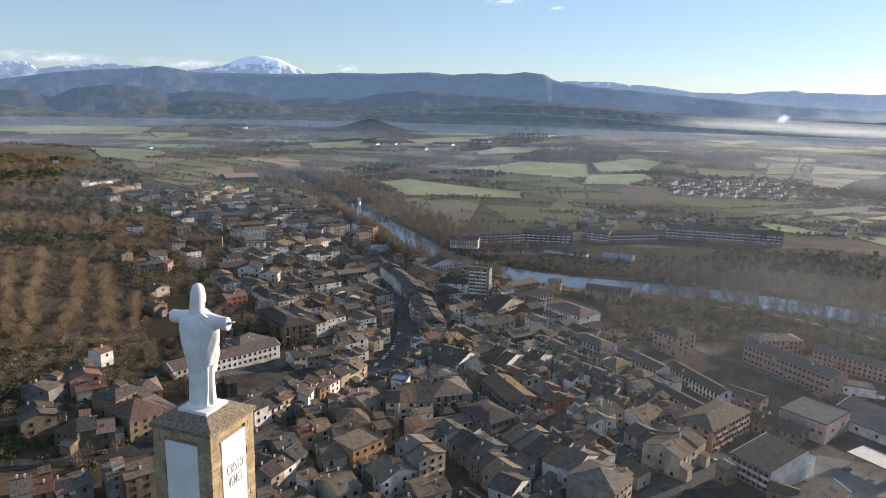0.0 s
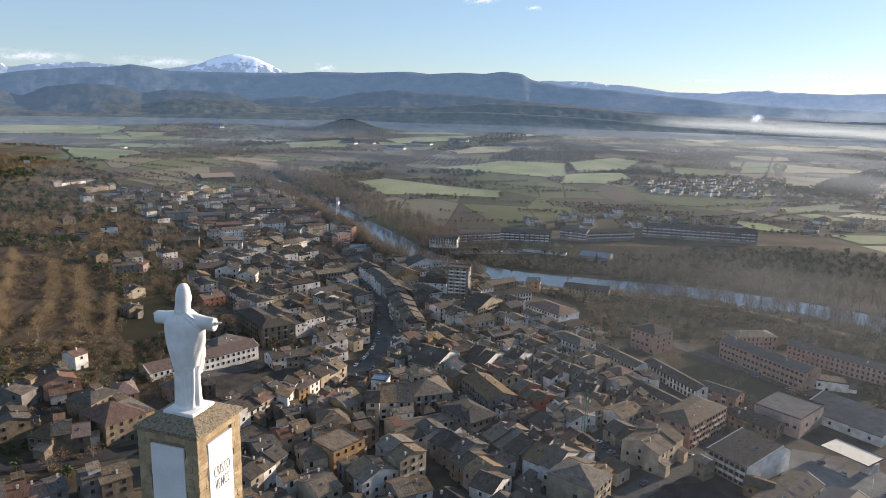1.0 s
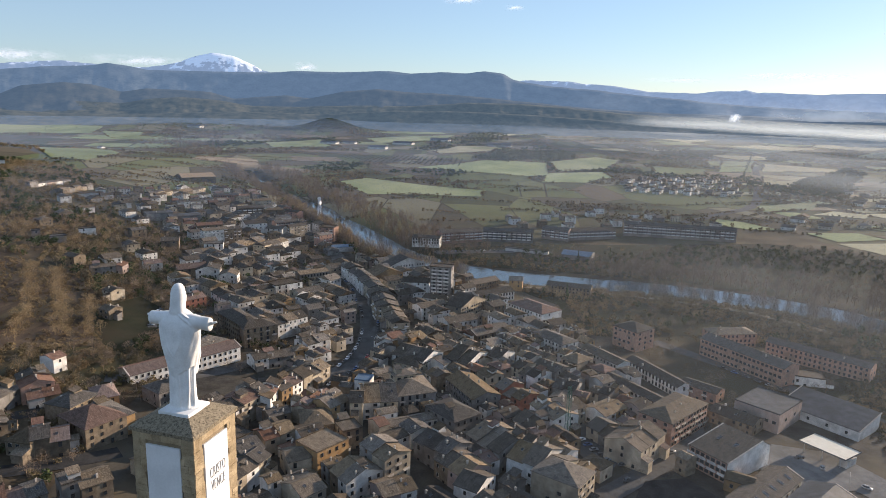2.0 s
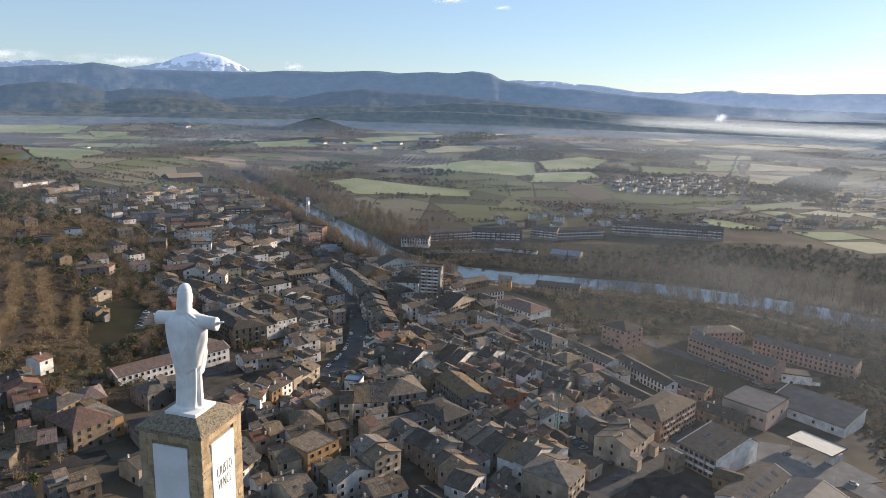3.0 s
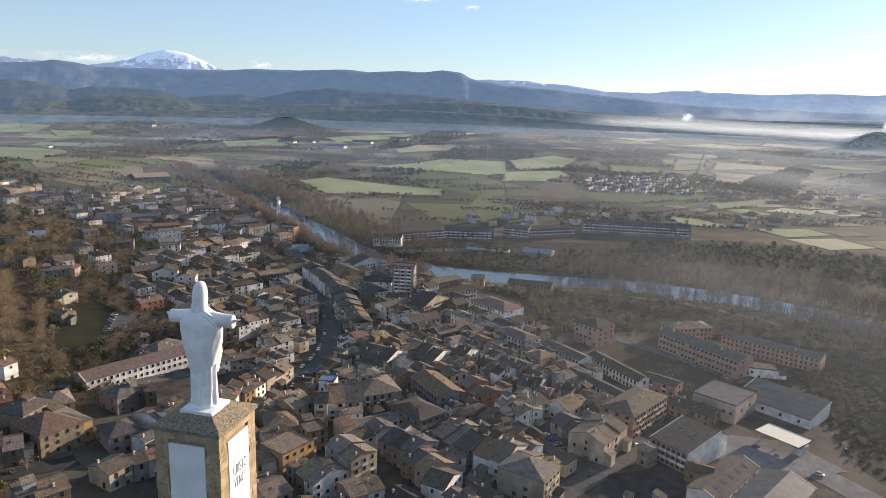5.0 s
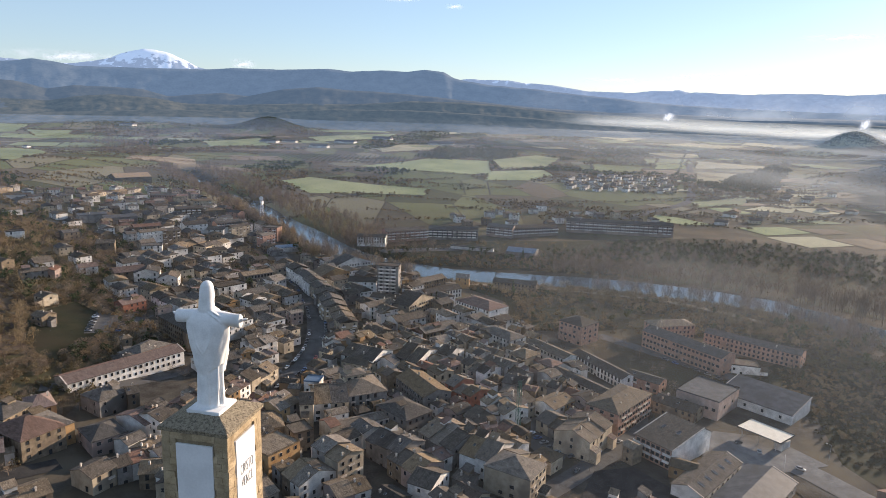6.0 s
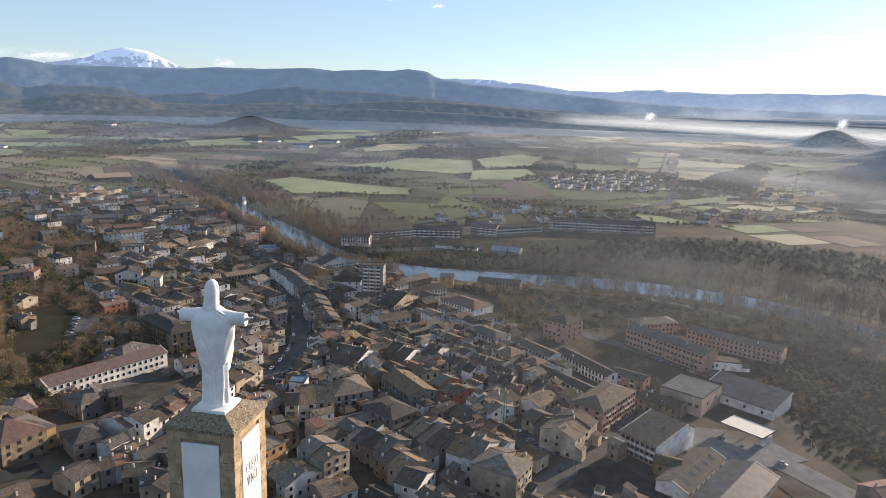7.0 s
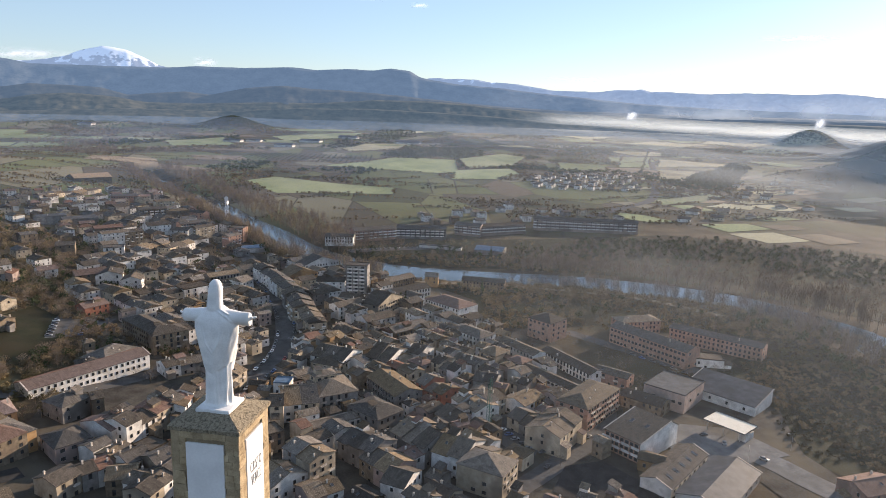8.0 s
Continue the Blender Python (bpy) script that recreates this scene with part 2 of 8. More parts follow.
WATER = material("river_water", (0.035, 0.055, 0.065), (0.055, 0.08, 0.09), 0.05, rough=0.06, bump=0.015, spec=0.5)


# ---------------------------------------------------------------- lie of the land
RIVER = ((-330, 1420), (-218, 1170), (-178, 1088), (-138, 998), (-94, 893), (-52, 798), (-15, 700), (30, 640), (76, 603), (110, 590), (156, 574), (202, 562),
         (243, 546), (290, 520), (330, 488), (352, 450), (368, 405), (370, 360), (376, 300), (392, 200), (420, 80))
HILLS = ((-350, 3190, 46, 82), (1815, 2262, 84, 80), (1338, 1204, 130, 160), (-900, 3300, 12, 300))


def soft(t):
    t = np.clip(t, 0, 1)
    return t * t * (3 - 2 * t)


def river_gap(x, y):
    best = np.full(np.shape(x), 1e9)
    for (ax, ay), (bx, by) in zip(RIVER, RIVER[1:]):
        dx, dy = bx - ax, by - ay
        k = np.clip(((x - ax) * dx + (y - ay) * dy) / (dx * dx + dy * dy), 0, 1)
        best = np.minimum(best, np.hypot(x - ax - k * dx, y - ay - k * dy))
    return best


def land(x, y):
    """Height of the ground: valley floor, wooded slope to the west, river bed, far rise, and the crag under the monument."""
    x, y = np.asarray(x, float), np.asarray(y, float)
    z = 60 * np.tanh(5.6 * np.logaddexp(0, (-x - 40 - 0.12 * y) / 40) / 60) * (1 - soft((y - 1200) / 900))
    r = np.hypot(x, y)
    z = z + 75 * soft((r - 2300) / 2600)
    for cx, cy, h, s in HILLS:
        z = z + h * np.exp(-((x - cx) ** 2 + (y - cy) ** 2) / (2 * s * s))
    bed = np.exp(-(river_gap(x, y) / 22) ** 2)
    z = z * (1 - bed) - 3.2 * bed
    crag = 128 - 1.25 * np.maximum(0, np.hypot(x + 8, y - 21.6) - 5)
    return np.maximum(z, crag)


def gz(x, y):
    """The same for one place."""
    u = (-x - 40 - 0.12 * y) / 40
    z = 60 * math.tanh(5.6 * (u if u > 30 else math.log1p(math.exp(u))) / 60)
    k = min(1.0, max(0.0, (y - 1200) / 900))
    z *= 1 - k * k * (3 - 2 * k)
    k = min(1.0, max(0.0, (math.hypot(x, y) - 2300) / 2600))
    z += 75 * k * k * (3 - 2 * k)
    for cx, cy, h, s in HILLS:
        z += h * math.exp(-((x - cx) ** 2 + (y - cy) ** 2) / (2 * s * s))
    best = 1e9
    for (ax, ay), (bx, by) in zip(RIVER, RIVER[1:]):
        dx, dy = bx - ax, by - ay
        k = min(1.0, max(0.0, ((x - ax) * dx + (y - ay) * dy) / (dx * dx + dy * dy)))
        best = min(best, (x - ax - k * dx) ** 2 + (y - ay - k * dy) ** 2)
    bed = math.exp(-best / 484)
    roll = 1.2 * math.sin(x / 61) * math.cos(y / 83) if math.hypot(x, y) > 900 else 0.0
    return roll + max(z * (1 - bed) - 3.2 * bed, 128 - 1.25 * max(0, math.hypot(x + 8, y - 21.6) - 5))


def inside(poly, x, y):
    hit = False
    for (x1, y1), (x2, y2) in zip(poly, poly[1:] + poly[:1]):
        if (y1 > y) != (y2 > y) and x < (x2 - x1) * (y - y1) / (y2 - y1) + x1:
            hit = not hit
    return hit


def mesh_of(name, verts, faces, mat, smooth=False):
    me = bpy.data.meshes.new(name)
    me.from_pydata([tuple(v) for v in verts], [], [tuple(int(i) for i in f) for f in faces])
    me.materials.append(mat)
    if smooth:
        me.polygons.foreach_set("use_smooth", [True] * len(me.polygons))
    return me


def part(name, data, parent, label="", at=None):
    ob = new(name, data)
    ob.parent = parent
    if at is not None:
        ob.matrix_local = at
    if label:
        ob["label"] = label
    return ob


def from_bm(name, bm, *mats, smooth=False):
    me = bpy.data.meshes.new(name)
    bm.normal_update()
    bm.to_mesh(me)
    bm.free()
    for m in mats:
        me.materials.append(m)
    if smooth:
        me.polygons.foreach_set("use_smooth", [True] * len(me.polygons))
    return me


def box(bm, x0, y0, z0, x1, y1, z1, mat=0):
    v = [bm.verts.new((x, y, z)) for z in (z0, z1) for x, y in ((x0, y0), (x1, y0), (x1, y1), (x0, y1))]
    for f in ((3, 2, 1, 0), (4, 5, 6, 7), (0, 1, 5, 4), (1, 2, 6, 5), (2, 3, 7, 6), (3, 0, 4, 7)):
        bm.faces.new([v[i] for i in f]).material_index = mat
    return v


def grid_sheet(name, xs, ys, mat):
    """A draped sheet over a polar grid: xs are bearings in degrees, ys distances."""
    a, r = np.meshgrid(np.radians(xs), ys)
    x, y = r * np.sin(a), r * np.cos(a)
    z = land(x, y)
    z = z + np.where(r > 900, 1.2 * np.sin(x / 61) * np.cos(y / 83), 0)
    n = len(xs)
    verts = np.stack([x.ravel(), y.ravel(), z.ravel()], 1)
    i = (np.arange(len(ys) - 1)[:, None] * n + np.arange(n - 1)[None]).ravel()
    return mesh_of(name, verts, np.stack([i, i + 1, i + n + 1, i + n], 1), mat, True)


bearings = np.concatenate([np.arange(-180, -50, 5.0), np.arange(-50, 60, 0.6), np.arange(60, 181, 5.0)])
ranges = np.concatenate([[0.01], np.arange(6, 150, 6), 150 * np.exp(np.linspace(0, math.log(4900 / 150), 190))])
ground = tagged(new("ground", grid_sheet("ground", bearings, ranges, EARTH)), "brown winter ground of a broad river valley", "ground", kind="structure")


def draped(name, corners, mat, lift, label, category, cuts=0, parent=None):
    """A flat patch of land laid on the ground."""
    bm = bmesh.new()
    f = bm.faces.new([bm.verts.new((x, y, 0)) for x, y in corners])
    f.normal_update()
    if f.normal.z < 0:
        f.normal_flip()
    bmesh.ops.triangulate(bm, faces=bm.faces[:])
    for _ in range(cuts):
        bmesh.ops.subdivide_edges(bm, edges=bm.edges[:], cuts=1, use_grid_fill=True)
    for v in bm.verts:
        v.co.z = gz(v.co.x, v.co.y) + lift
    return tagged(new(name, from_bm(name, bm, mat, smooth=True)), label, category, kind="structure")


def smooth_line(points, step=9.0):
    p = [Vector((*q, 0)) for q in points]
    p = [2 * p[0] - p[1], *p, 2 * p[-1] - p[-2]]
    out = []
    for a, b, c, d in zip(p, p[1:], p[2:], p[3:]):
        k = max(2, int((c - b).length / step))
        for i in range(k):
            t = i / k
            out.append(0.5 * (2 * b + (c - a) * t + (2 * a - 5 * b + 4 * c - d) * t * t + (3 * b - a - 3 * c + d) * t ** 3))
    return out + [p[-2]]


def strip(name, points, width, mat, lift, label, category, level=None):
    line = smooth_line(points)
    verts, faces = [], []
    for i, q in enumerate(line):
        d = (line[min(i + 1, len(line) - 1)] - line[max(i - 1, 0)]).normalized()
        side = Vector((-d.y, d.x, 0))
        for k in (-0.5, 0.5):
            w = q + side * width * k
            verts.append((w.x, w.y, gz(w.x, w.y) + lift if level is None else level))
        if i:
            j = 2 * i
            faces.append((j - 2, j, j + 1, j - 1))
    me = mesh_of(name, verts, faces, mat, True)
    return tagged(new(name, me), label, category, kind="structure")


strip("river", RIVER, 42, WATER, 0, "pale blue river winding through bare trees", "river", level=-1.3)
draped("town_paving", ((-128, 212), (-60, 200), (120, 215), (150, 300), (150, 420), (95, 560), (-20, 660), (-120, 800), (-230, 850), (-215, 600), (-160, 470), (-122, 400), (-128, 330)),
       PAVING, 0.12, "grey paved ground between the town houses", "pavement", cuts=4)
AVENUE = ((-50, 336), (-38, 356), (-29.5, 376), (-23.7, 405), (-22.6, 440), (-26, 480), (-31, 501), (-38, 541), (-53, 590), (-65, 653), (-79, 694), (-127, 815))
strip("avenue", AVENUE, 14, TARMAC, 0.3, "wide grey asphalt avenue curving through the town", "road")
strip("side_road", ((60, 225), (88, 245), (103, 257), (122, 271), (138, 293), (148, 320)), 10, TARMAC, 0.3, "asphalt side road past the apartment houses", "road")
strip("yard_road", ((150, 268), (172, 262), (190, 246), (200, 220), (215, 190)), 14, CONCRETE, 0.34, "pale concrete yard road", "road")
strip("school_street", ((-150, 330), (-110, 345), (-84, 372), (-76, 392)), 9, TARMAC, 0.3, "asphalt street beside the school", "road")
strip("river_road", ((20, 585), (90, 560), (150, 545), (210, 520), (260, 490), (300, 440)), 7, GRAVEL, 0.3, "pale road along the river bank", "road")
strip("block_street", ((165, 420), (195, 375), (222, 335), (240, 300)), 10, TARMAC, 0.3, "asphalt street in front of brick blocks", "road")
strip("straight_road", ((380, 900), (466, 976), (561, 1068), (684, 1283), (940, 1790), (1201, 2312), (1500, 2910)), 16, TARMAC, 0.7, "straight country road between fields", "road")
draped("car_park", ((82, 306), (97, 295), (100, 274), (84, 252), (76, 279)), TARMAC, 0.36, "small asphalt car park among houses", "car park", cuts=2)
draped("square", ((-140, 418), (-130, 455), (-165, 452), (-158, 410)), TARMAC, 0.36, "asphalt square with parked cars", "car park", cuts=2)
draped("concrete_yard", ((158, 285), (195, 272), (205, 245), (172, 240), (150, 262)), CONCRETE, 0.4, "grey concrete loading yard", "yard", cuts=2)
draped("meadow", ((166, 316), (205, 338), (241, 352), (313, 396), (340, 335), (345, 250), (300, 190), (225, 195), (208, 249), (224, 296)), GRASS, 0.2, "rough green and brown grass, darkened by painted shade", "meadow", cuts=3)
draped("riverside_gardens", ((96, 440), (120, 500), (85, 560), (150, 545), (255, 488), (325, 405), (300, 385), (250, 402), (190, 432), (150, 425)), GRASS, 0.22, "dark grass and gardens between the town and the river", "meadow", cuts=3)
# dark sheet added to darken the pale floor under the trees
draped("wood_floor", ((120, 612), (230, 590), (300, 545), (372, 480), (420, 410), (560, 470), (620, 640), (420, 760), (260, 740)), GRASS, 0.5, "dark ground sheet laid under the river wood", "woodland floor", cuts=4)
TERRACE = [(-170, 372), (-200, 448), (-248, 512), (-330, 545), (-330, 470), (-262, 385), (-225, 345)]
DARK_PLOT = [(-199, 433), (-184, 470), (-146, 435), (-156, 366), (-172, 368)]
TERRACE_SOIL = material("terrace_soil", (0.050, 0.037, 0.027), (0.100, 0.074, 0.052), 0.25, stain=(0.085, 0.072, 0.044), stretch=(1, 0.3, 1))
draped("terrace", TERRACE, TERRACE_SOIL, 0.25, "brown terraced soil between rows of trees", "terraces", cuts=5)
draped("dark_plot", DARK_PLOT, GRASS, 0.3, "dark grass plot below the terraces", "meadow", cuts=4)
draped("lower_car_park", ((88, 232), (100, 250), (118, 252), (126, 236), (132, 212), (100, 212)), DARK_ROAD, 0.33, "dark asphalt car park below the apartment block", "car park", cuts=2)
draped("yard_verge", ((150, 296), (232, 330), (232, 290), (212, 246), (216, 196), (180, 200), (176, 240)), PAVING, 0.22, "dark worn yard ground round the halls", "yard", cuts=3)
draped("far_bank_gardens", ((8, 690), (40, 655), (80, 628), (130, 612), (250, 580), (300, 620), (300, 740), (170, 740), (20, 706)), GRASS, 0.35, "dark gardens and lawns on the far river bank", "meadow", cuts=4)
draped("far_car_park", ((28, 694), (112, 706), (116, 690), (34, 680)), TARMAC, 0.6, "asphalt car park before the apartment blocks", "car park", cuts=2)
strip("chapel_street", ((-205, 256), (-187, 268), (-173, 278), (-158, 291), (-146, 311)), 8, DARK_ROAD, 0.3, "asphalt street behind the chapel, darkened as in shade", "road")
strip("lower_street", ((-185, 222), (-164, 232), (-147, 240), (-130, 250), (-115, 261)), 9, DARK_ROAD, 0.3, "asphalt street below the chapel, darkened as in shade", "road")
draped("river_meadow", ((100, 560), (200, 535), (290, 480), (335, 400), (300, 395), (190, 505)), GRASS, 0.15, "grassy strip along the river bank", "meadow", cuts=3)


FIELDS = []


def field(mat, label, *corners):
    FIELDS.append(corners)
    draped("field", corners, mat, 1.2 if math.hypot(*corners[0]) > 1500 else 0.6, label, "field", cuts=4)


WHEAT, STUBBLE, SOIL = "bright green winter wheat field", "pale yellow stubble field", "brown ploughed field"
field(GREEN, WHEAT, (23, 1624), (223, 1902), (385, 1853), (314, 1471), (144, 1547))
field(GREEN, WHEAT, (402, 1896), (597, 2122), (631, 2004), (503, 1680), (361, 1604))
field(GREEN, WHEAT, (328, 1571), (468, 1604), (457, 1479), (368, 1373), (273, 1355))
field(GREEN, WHEAT, (-130, 1289), (-76, 1375), (35, 1285), (146, 1221), (126, 1126), (32, 1138), (-63, 1141))
field(GREEN, WHEAT, (-1910, 2960), (-1840, 3087), (-1246, 2933), (-1170, 2648), (-1419, 2510), (-1650, 2550))
field(GREEN, WHEAT, (-1175, 2736), (-1016, 2761), (-976, 2593), (-1026, 2456))
field(GREEN, WHEAT, (-772, 1470), (-880, 1980), (-561, 1393), (-540, 1194), (-598, 1190))
field(GREEN, WHEAT, (-499, 2445), (-325, 2663), (-247, 2337), (-417, 2219))
field(PALE, STUBBLE, (79, 2293), (188, 2499), (366, 2604), (282, 2259), (107, 2098))
field(GREEN, WHEAT, (-157, 2777), (27, 2965), (229, 3078), (138, 2756), (-104, 2596))
field(GREEN, WHEAT, (577, 3711), (882, 4005), (1151, 3919), (989, 3455), (728, 3418))
field(GREEN, WHEAT, (913, 2045), (1093, 2102), (999, 1886), (840, 1844))
field(PALE, STUBBLE, (868, 1619), (978, 1590), (799, 1374), (758, 1411))
field(GREEN, WHEAT, (574, 1073), (638, 1112), (743, 1155), (653, 1055), (552, 1013))
field(GREEN, WHEAT, (442, 935), (471, 911), (494, 856), (452, 856), (418, 891))
field(GREEN, WHEAT, (991, 2097), (1075, 2066), (881, 1697), (796, 1697))
field(PALE, STUBBLE, (1072, 2005), (1216, 1845), (1130, 1727), (929, 1734))
field(PALE, STUBBLE, (1262, 2680), (1436, 2771), (1635, 2614), (1273, 2407))
field(PALE, STUBBLE, (1736, 2823), (1842, 2771), (1932, 2660), (1779, 2518), (1617, 2669))
field(PALE, STUBBLE, (683, 1043), (720, 1004), (685, 969), (626, 1002))
field(PALE, STUBBLE, (1061, 3157), (1395, 3344), (1525, 3052), (1201, 2870))
field(GREEN, WHEAT, (657, 1799), (786, 1755), (718, 1600), (602, 1609))
field(PALE, STUBBLE, (1560, 2330), (1700, 2420), (1930, 2310), (1900, 2180), (1640, 2150))
# smaller plots on the valley floor, laid out in a loose grid
plots = random.Random(5)
for ix in range(15):
    for iy in range(9):
        u, v = 430 + ix * 78 + plots.uniform(-14, 14), 760 + iy * 92 + plots.uniform(-14, 14)
        w, d = plots.uniform(40, 72), plots.uniform(28, 70)
        x, y = u * 0.93 + v * 0.16, v * 0.93 - u * 0.02
        if plots.random() < 0.36 or x > 0.95 * y or any(math.hypot(x + w / 2 - h[0], y + d / 2 - h[1]) < 2.3 * h[3] for h in HILLS):
            continue
        mat, label = plots.choice(((GREEN, WHEAT), (PALE, STUBBLE), (PLOUGH, SOIL), (PLOUGH, SOIL), (PALE, STUBBLE)))
        field(mat, label, (x, y), (x + w, y + 0.15 * w), (x + w - 0.15 * d, y + d), (x - 0.15 * d, y + d))
for ix in range(26):
    for iy in range(7):
        x, y = -1500 + ix * 170 + plots.uniform(-40, 40), 1450 + iy * 330 + plots.uniform(-60, 60)
        w, d = plots.uniform(90, 190), plots.uniform(80, 220)
        if plots.random() < 0.5 or abs(x) > 0.8 * y or (-200 < x < 700 and y < 2200) or any(math.hypot(x + w / 2 - h[0], y + d / 2 - h[1]) < 2.2 * h[3] for h in HILLS):
            continue
        mat, label = plots.choice(((GREEN, WHEAT), (PLOUGH, SOIL), (PLOUGH, SOIL), (GREEN, WHEAT)) if x < 300 else ((GREEN, WHEAT), (PALE, STUBBLE), (PLOUGH, SOIL), (GREEN, WHEAT)))
        field(mat, label, (x, y), (x + w, y + 0.2 * w), (x + w - 0.2 * d, y + d), (x - 0.2 * d, y + d))


# ---------------------------------------------------------------- mountains
def ridge(name, radius, depth, crest, mat, label, jag, seed):
    """A mountain range: bearings and elevations of its crest, joined smoothly, with gullies running down."""
    rows, a = 18, np.arange(-52, 66, 0.12)
    el = np.interp(a, [c[0] for c in crest], [c[1] for c in crest])
    el = np.convolve(np.pad(el, 3, "edge"), [0.1, 0.15, 0.5, 0.15, 0.1], "same")[3:-3]
    top = 150 + np.tan(np.radians(el)) * radius
    verts = []
    for j in range(rows + 2):
        s = min(1.0, j / rows)
        r = radius - depth * (1 - s) if j <= rows else radius + depth * 0.5
        for i, b in enumerate(a):
            x, y = r * math.sin(radians(b)), r * math.cos(radians(b))
            n = noise.fractal(Vector((x / 140, y / 200, seed)), 0.8, 2.1, 6)
            foot = min(75 * float(soft((radius - depth - 2300) / 2600)) - 5, top[i] - 25)
            z = foot + (top[i] - foot) * (s ** 1.25) + n * jag * (0.12 + 2.6 * s * (1 - s))
            verts.append((x, y, z if j <= rows else 20))
    n = len(a)
    i = (np.arange(rows + 1)[:, None] * n + np.arange(n - 1)[None]).ravel()
    me = mesh_of(name, verts, np.stack([i, i + 1, i + n + 1, i + n], 1), mat, True)
    return tagged(new(name, me), label, "mountain range", kind="structure")


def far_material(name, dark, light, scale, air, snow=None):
    """Distant land; air: blue haze of the many kilometres of air before it, painted on as emission."""
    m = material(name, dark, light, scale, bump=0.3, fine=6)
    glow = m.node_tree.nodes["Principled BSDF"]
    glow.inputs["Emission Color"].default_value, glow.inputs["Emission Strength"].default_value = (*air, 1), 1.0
    if snow:
        n, l = m.node_tree.nodes, m.node_tree.links
        geo, cut, mix, tex, add = (n.new(k) for k in ("ShaderNodeSeparateXYZ", "ShaderNodeMapRange", "ShaderNodeMix", "ShaderNodeTexNoise", "ShaderNodeMath"))
        pos = n.new("ShaderNodeNewGeometry")
        tex.inputs["Scale"].default_value, tex.inputs["Detail"].default_value = 0.02, 8
        add.operation, add.inputs[1].default_value = "MULTIPLY_ADD", 420
        l.new(pos.outputs["Position"], geo.inputs[0])
        l.new(pos.outputs["Position"], tex.inputs["Vector"])
        l.new(tex.outputs["Fac"], add.inputs[0])
        l.new(geo.outputs["Z"], add.inputs[2])
        cut.inputs["From Min"].default_value, cut.inputs["From Max"].default_value = snow, snow + 30
        l.new(add.outputs[0], cut.inputs["Value"])
        mix.data_type = "RGBA"
        mix.inputs["B"].default_value = (0.50, 0.53, 0.57, 1)
        l.new(cut.outputs["Result"], mix.inputs["Factor"])
        p = n["Principled BSDF"]
        l.new(p.inputs["Base Color"].links[0].from_socket, mix.inputs["A"])
        l.new(mix.outputs["Result"], p.inputs["Base Color"])
    return m


# the last colour of each is haze, painted as a glow on the slopes
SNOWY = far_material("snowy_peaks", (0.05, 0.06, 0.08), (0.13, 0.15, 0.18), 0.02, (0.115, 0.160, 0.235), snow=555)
PLATEAU = far_material("hazed_plateau", (0.02, 0.03, 0.035), (0.080, 0.088, 0.088), 0.014, (0.056, 0.088, 0.136))
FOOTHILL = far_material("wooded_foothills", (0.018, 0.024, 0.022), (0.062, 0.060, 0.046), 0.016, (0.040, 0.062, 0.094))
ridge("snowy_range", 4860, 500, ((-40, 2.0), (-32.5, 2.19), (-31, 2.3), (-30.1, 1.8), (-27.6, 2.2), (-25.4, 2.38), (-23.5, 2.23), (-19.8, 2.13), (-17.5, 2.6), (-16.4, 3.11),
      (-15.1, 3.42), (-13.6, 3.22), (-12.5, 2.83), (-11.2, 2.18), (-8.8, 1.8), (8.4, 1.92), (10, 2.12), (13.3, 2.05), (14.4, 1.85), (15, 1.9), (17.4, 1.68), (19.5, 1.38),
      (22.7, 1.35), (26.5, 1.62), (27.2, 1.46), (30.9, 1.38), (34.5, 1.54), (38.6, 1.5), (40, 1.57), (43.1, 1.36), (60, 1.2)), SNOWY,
      "distant haze-blue mountains with a snow-covered summit", 52, 3.0)
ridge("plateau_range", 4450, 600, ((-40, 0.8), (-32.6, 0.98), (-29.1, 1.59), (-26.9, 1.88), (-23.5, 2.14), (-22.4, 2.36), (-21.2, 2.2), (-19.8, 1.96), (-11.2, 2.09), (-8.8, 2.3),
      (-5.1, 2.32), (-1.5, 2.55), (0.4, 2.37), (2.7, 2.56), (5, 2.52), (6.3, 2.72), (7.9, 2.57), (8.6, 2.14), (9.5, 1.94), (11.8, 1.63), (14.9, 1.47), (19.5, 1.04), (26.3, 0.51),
      (32.2, 0.3), (44, 0.1), (60, 0.0)), PLATEAU, "long table mountain hazed blue-grey, ending in a cliff", 20, 8.0)
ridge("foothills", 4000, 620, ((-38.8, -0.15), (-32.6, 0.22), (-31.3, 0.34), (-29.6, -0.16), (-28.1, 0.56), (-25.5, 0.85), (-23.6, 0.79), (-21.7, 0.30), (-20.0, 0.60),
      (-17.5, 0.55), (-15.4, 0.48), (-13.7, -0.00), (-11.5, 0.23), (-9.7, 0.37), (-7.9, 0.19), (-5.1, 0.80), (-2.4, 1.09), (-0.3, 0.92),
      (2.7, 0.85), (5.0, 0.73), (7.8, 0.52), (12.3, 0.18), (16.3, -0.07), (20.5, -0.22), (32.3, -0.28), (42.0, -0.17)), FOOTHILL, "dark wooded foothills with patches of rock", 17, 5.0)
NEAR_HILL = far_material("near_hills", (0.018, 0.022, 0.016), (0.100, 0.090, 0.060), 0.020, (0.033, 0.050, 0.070))
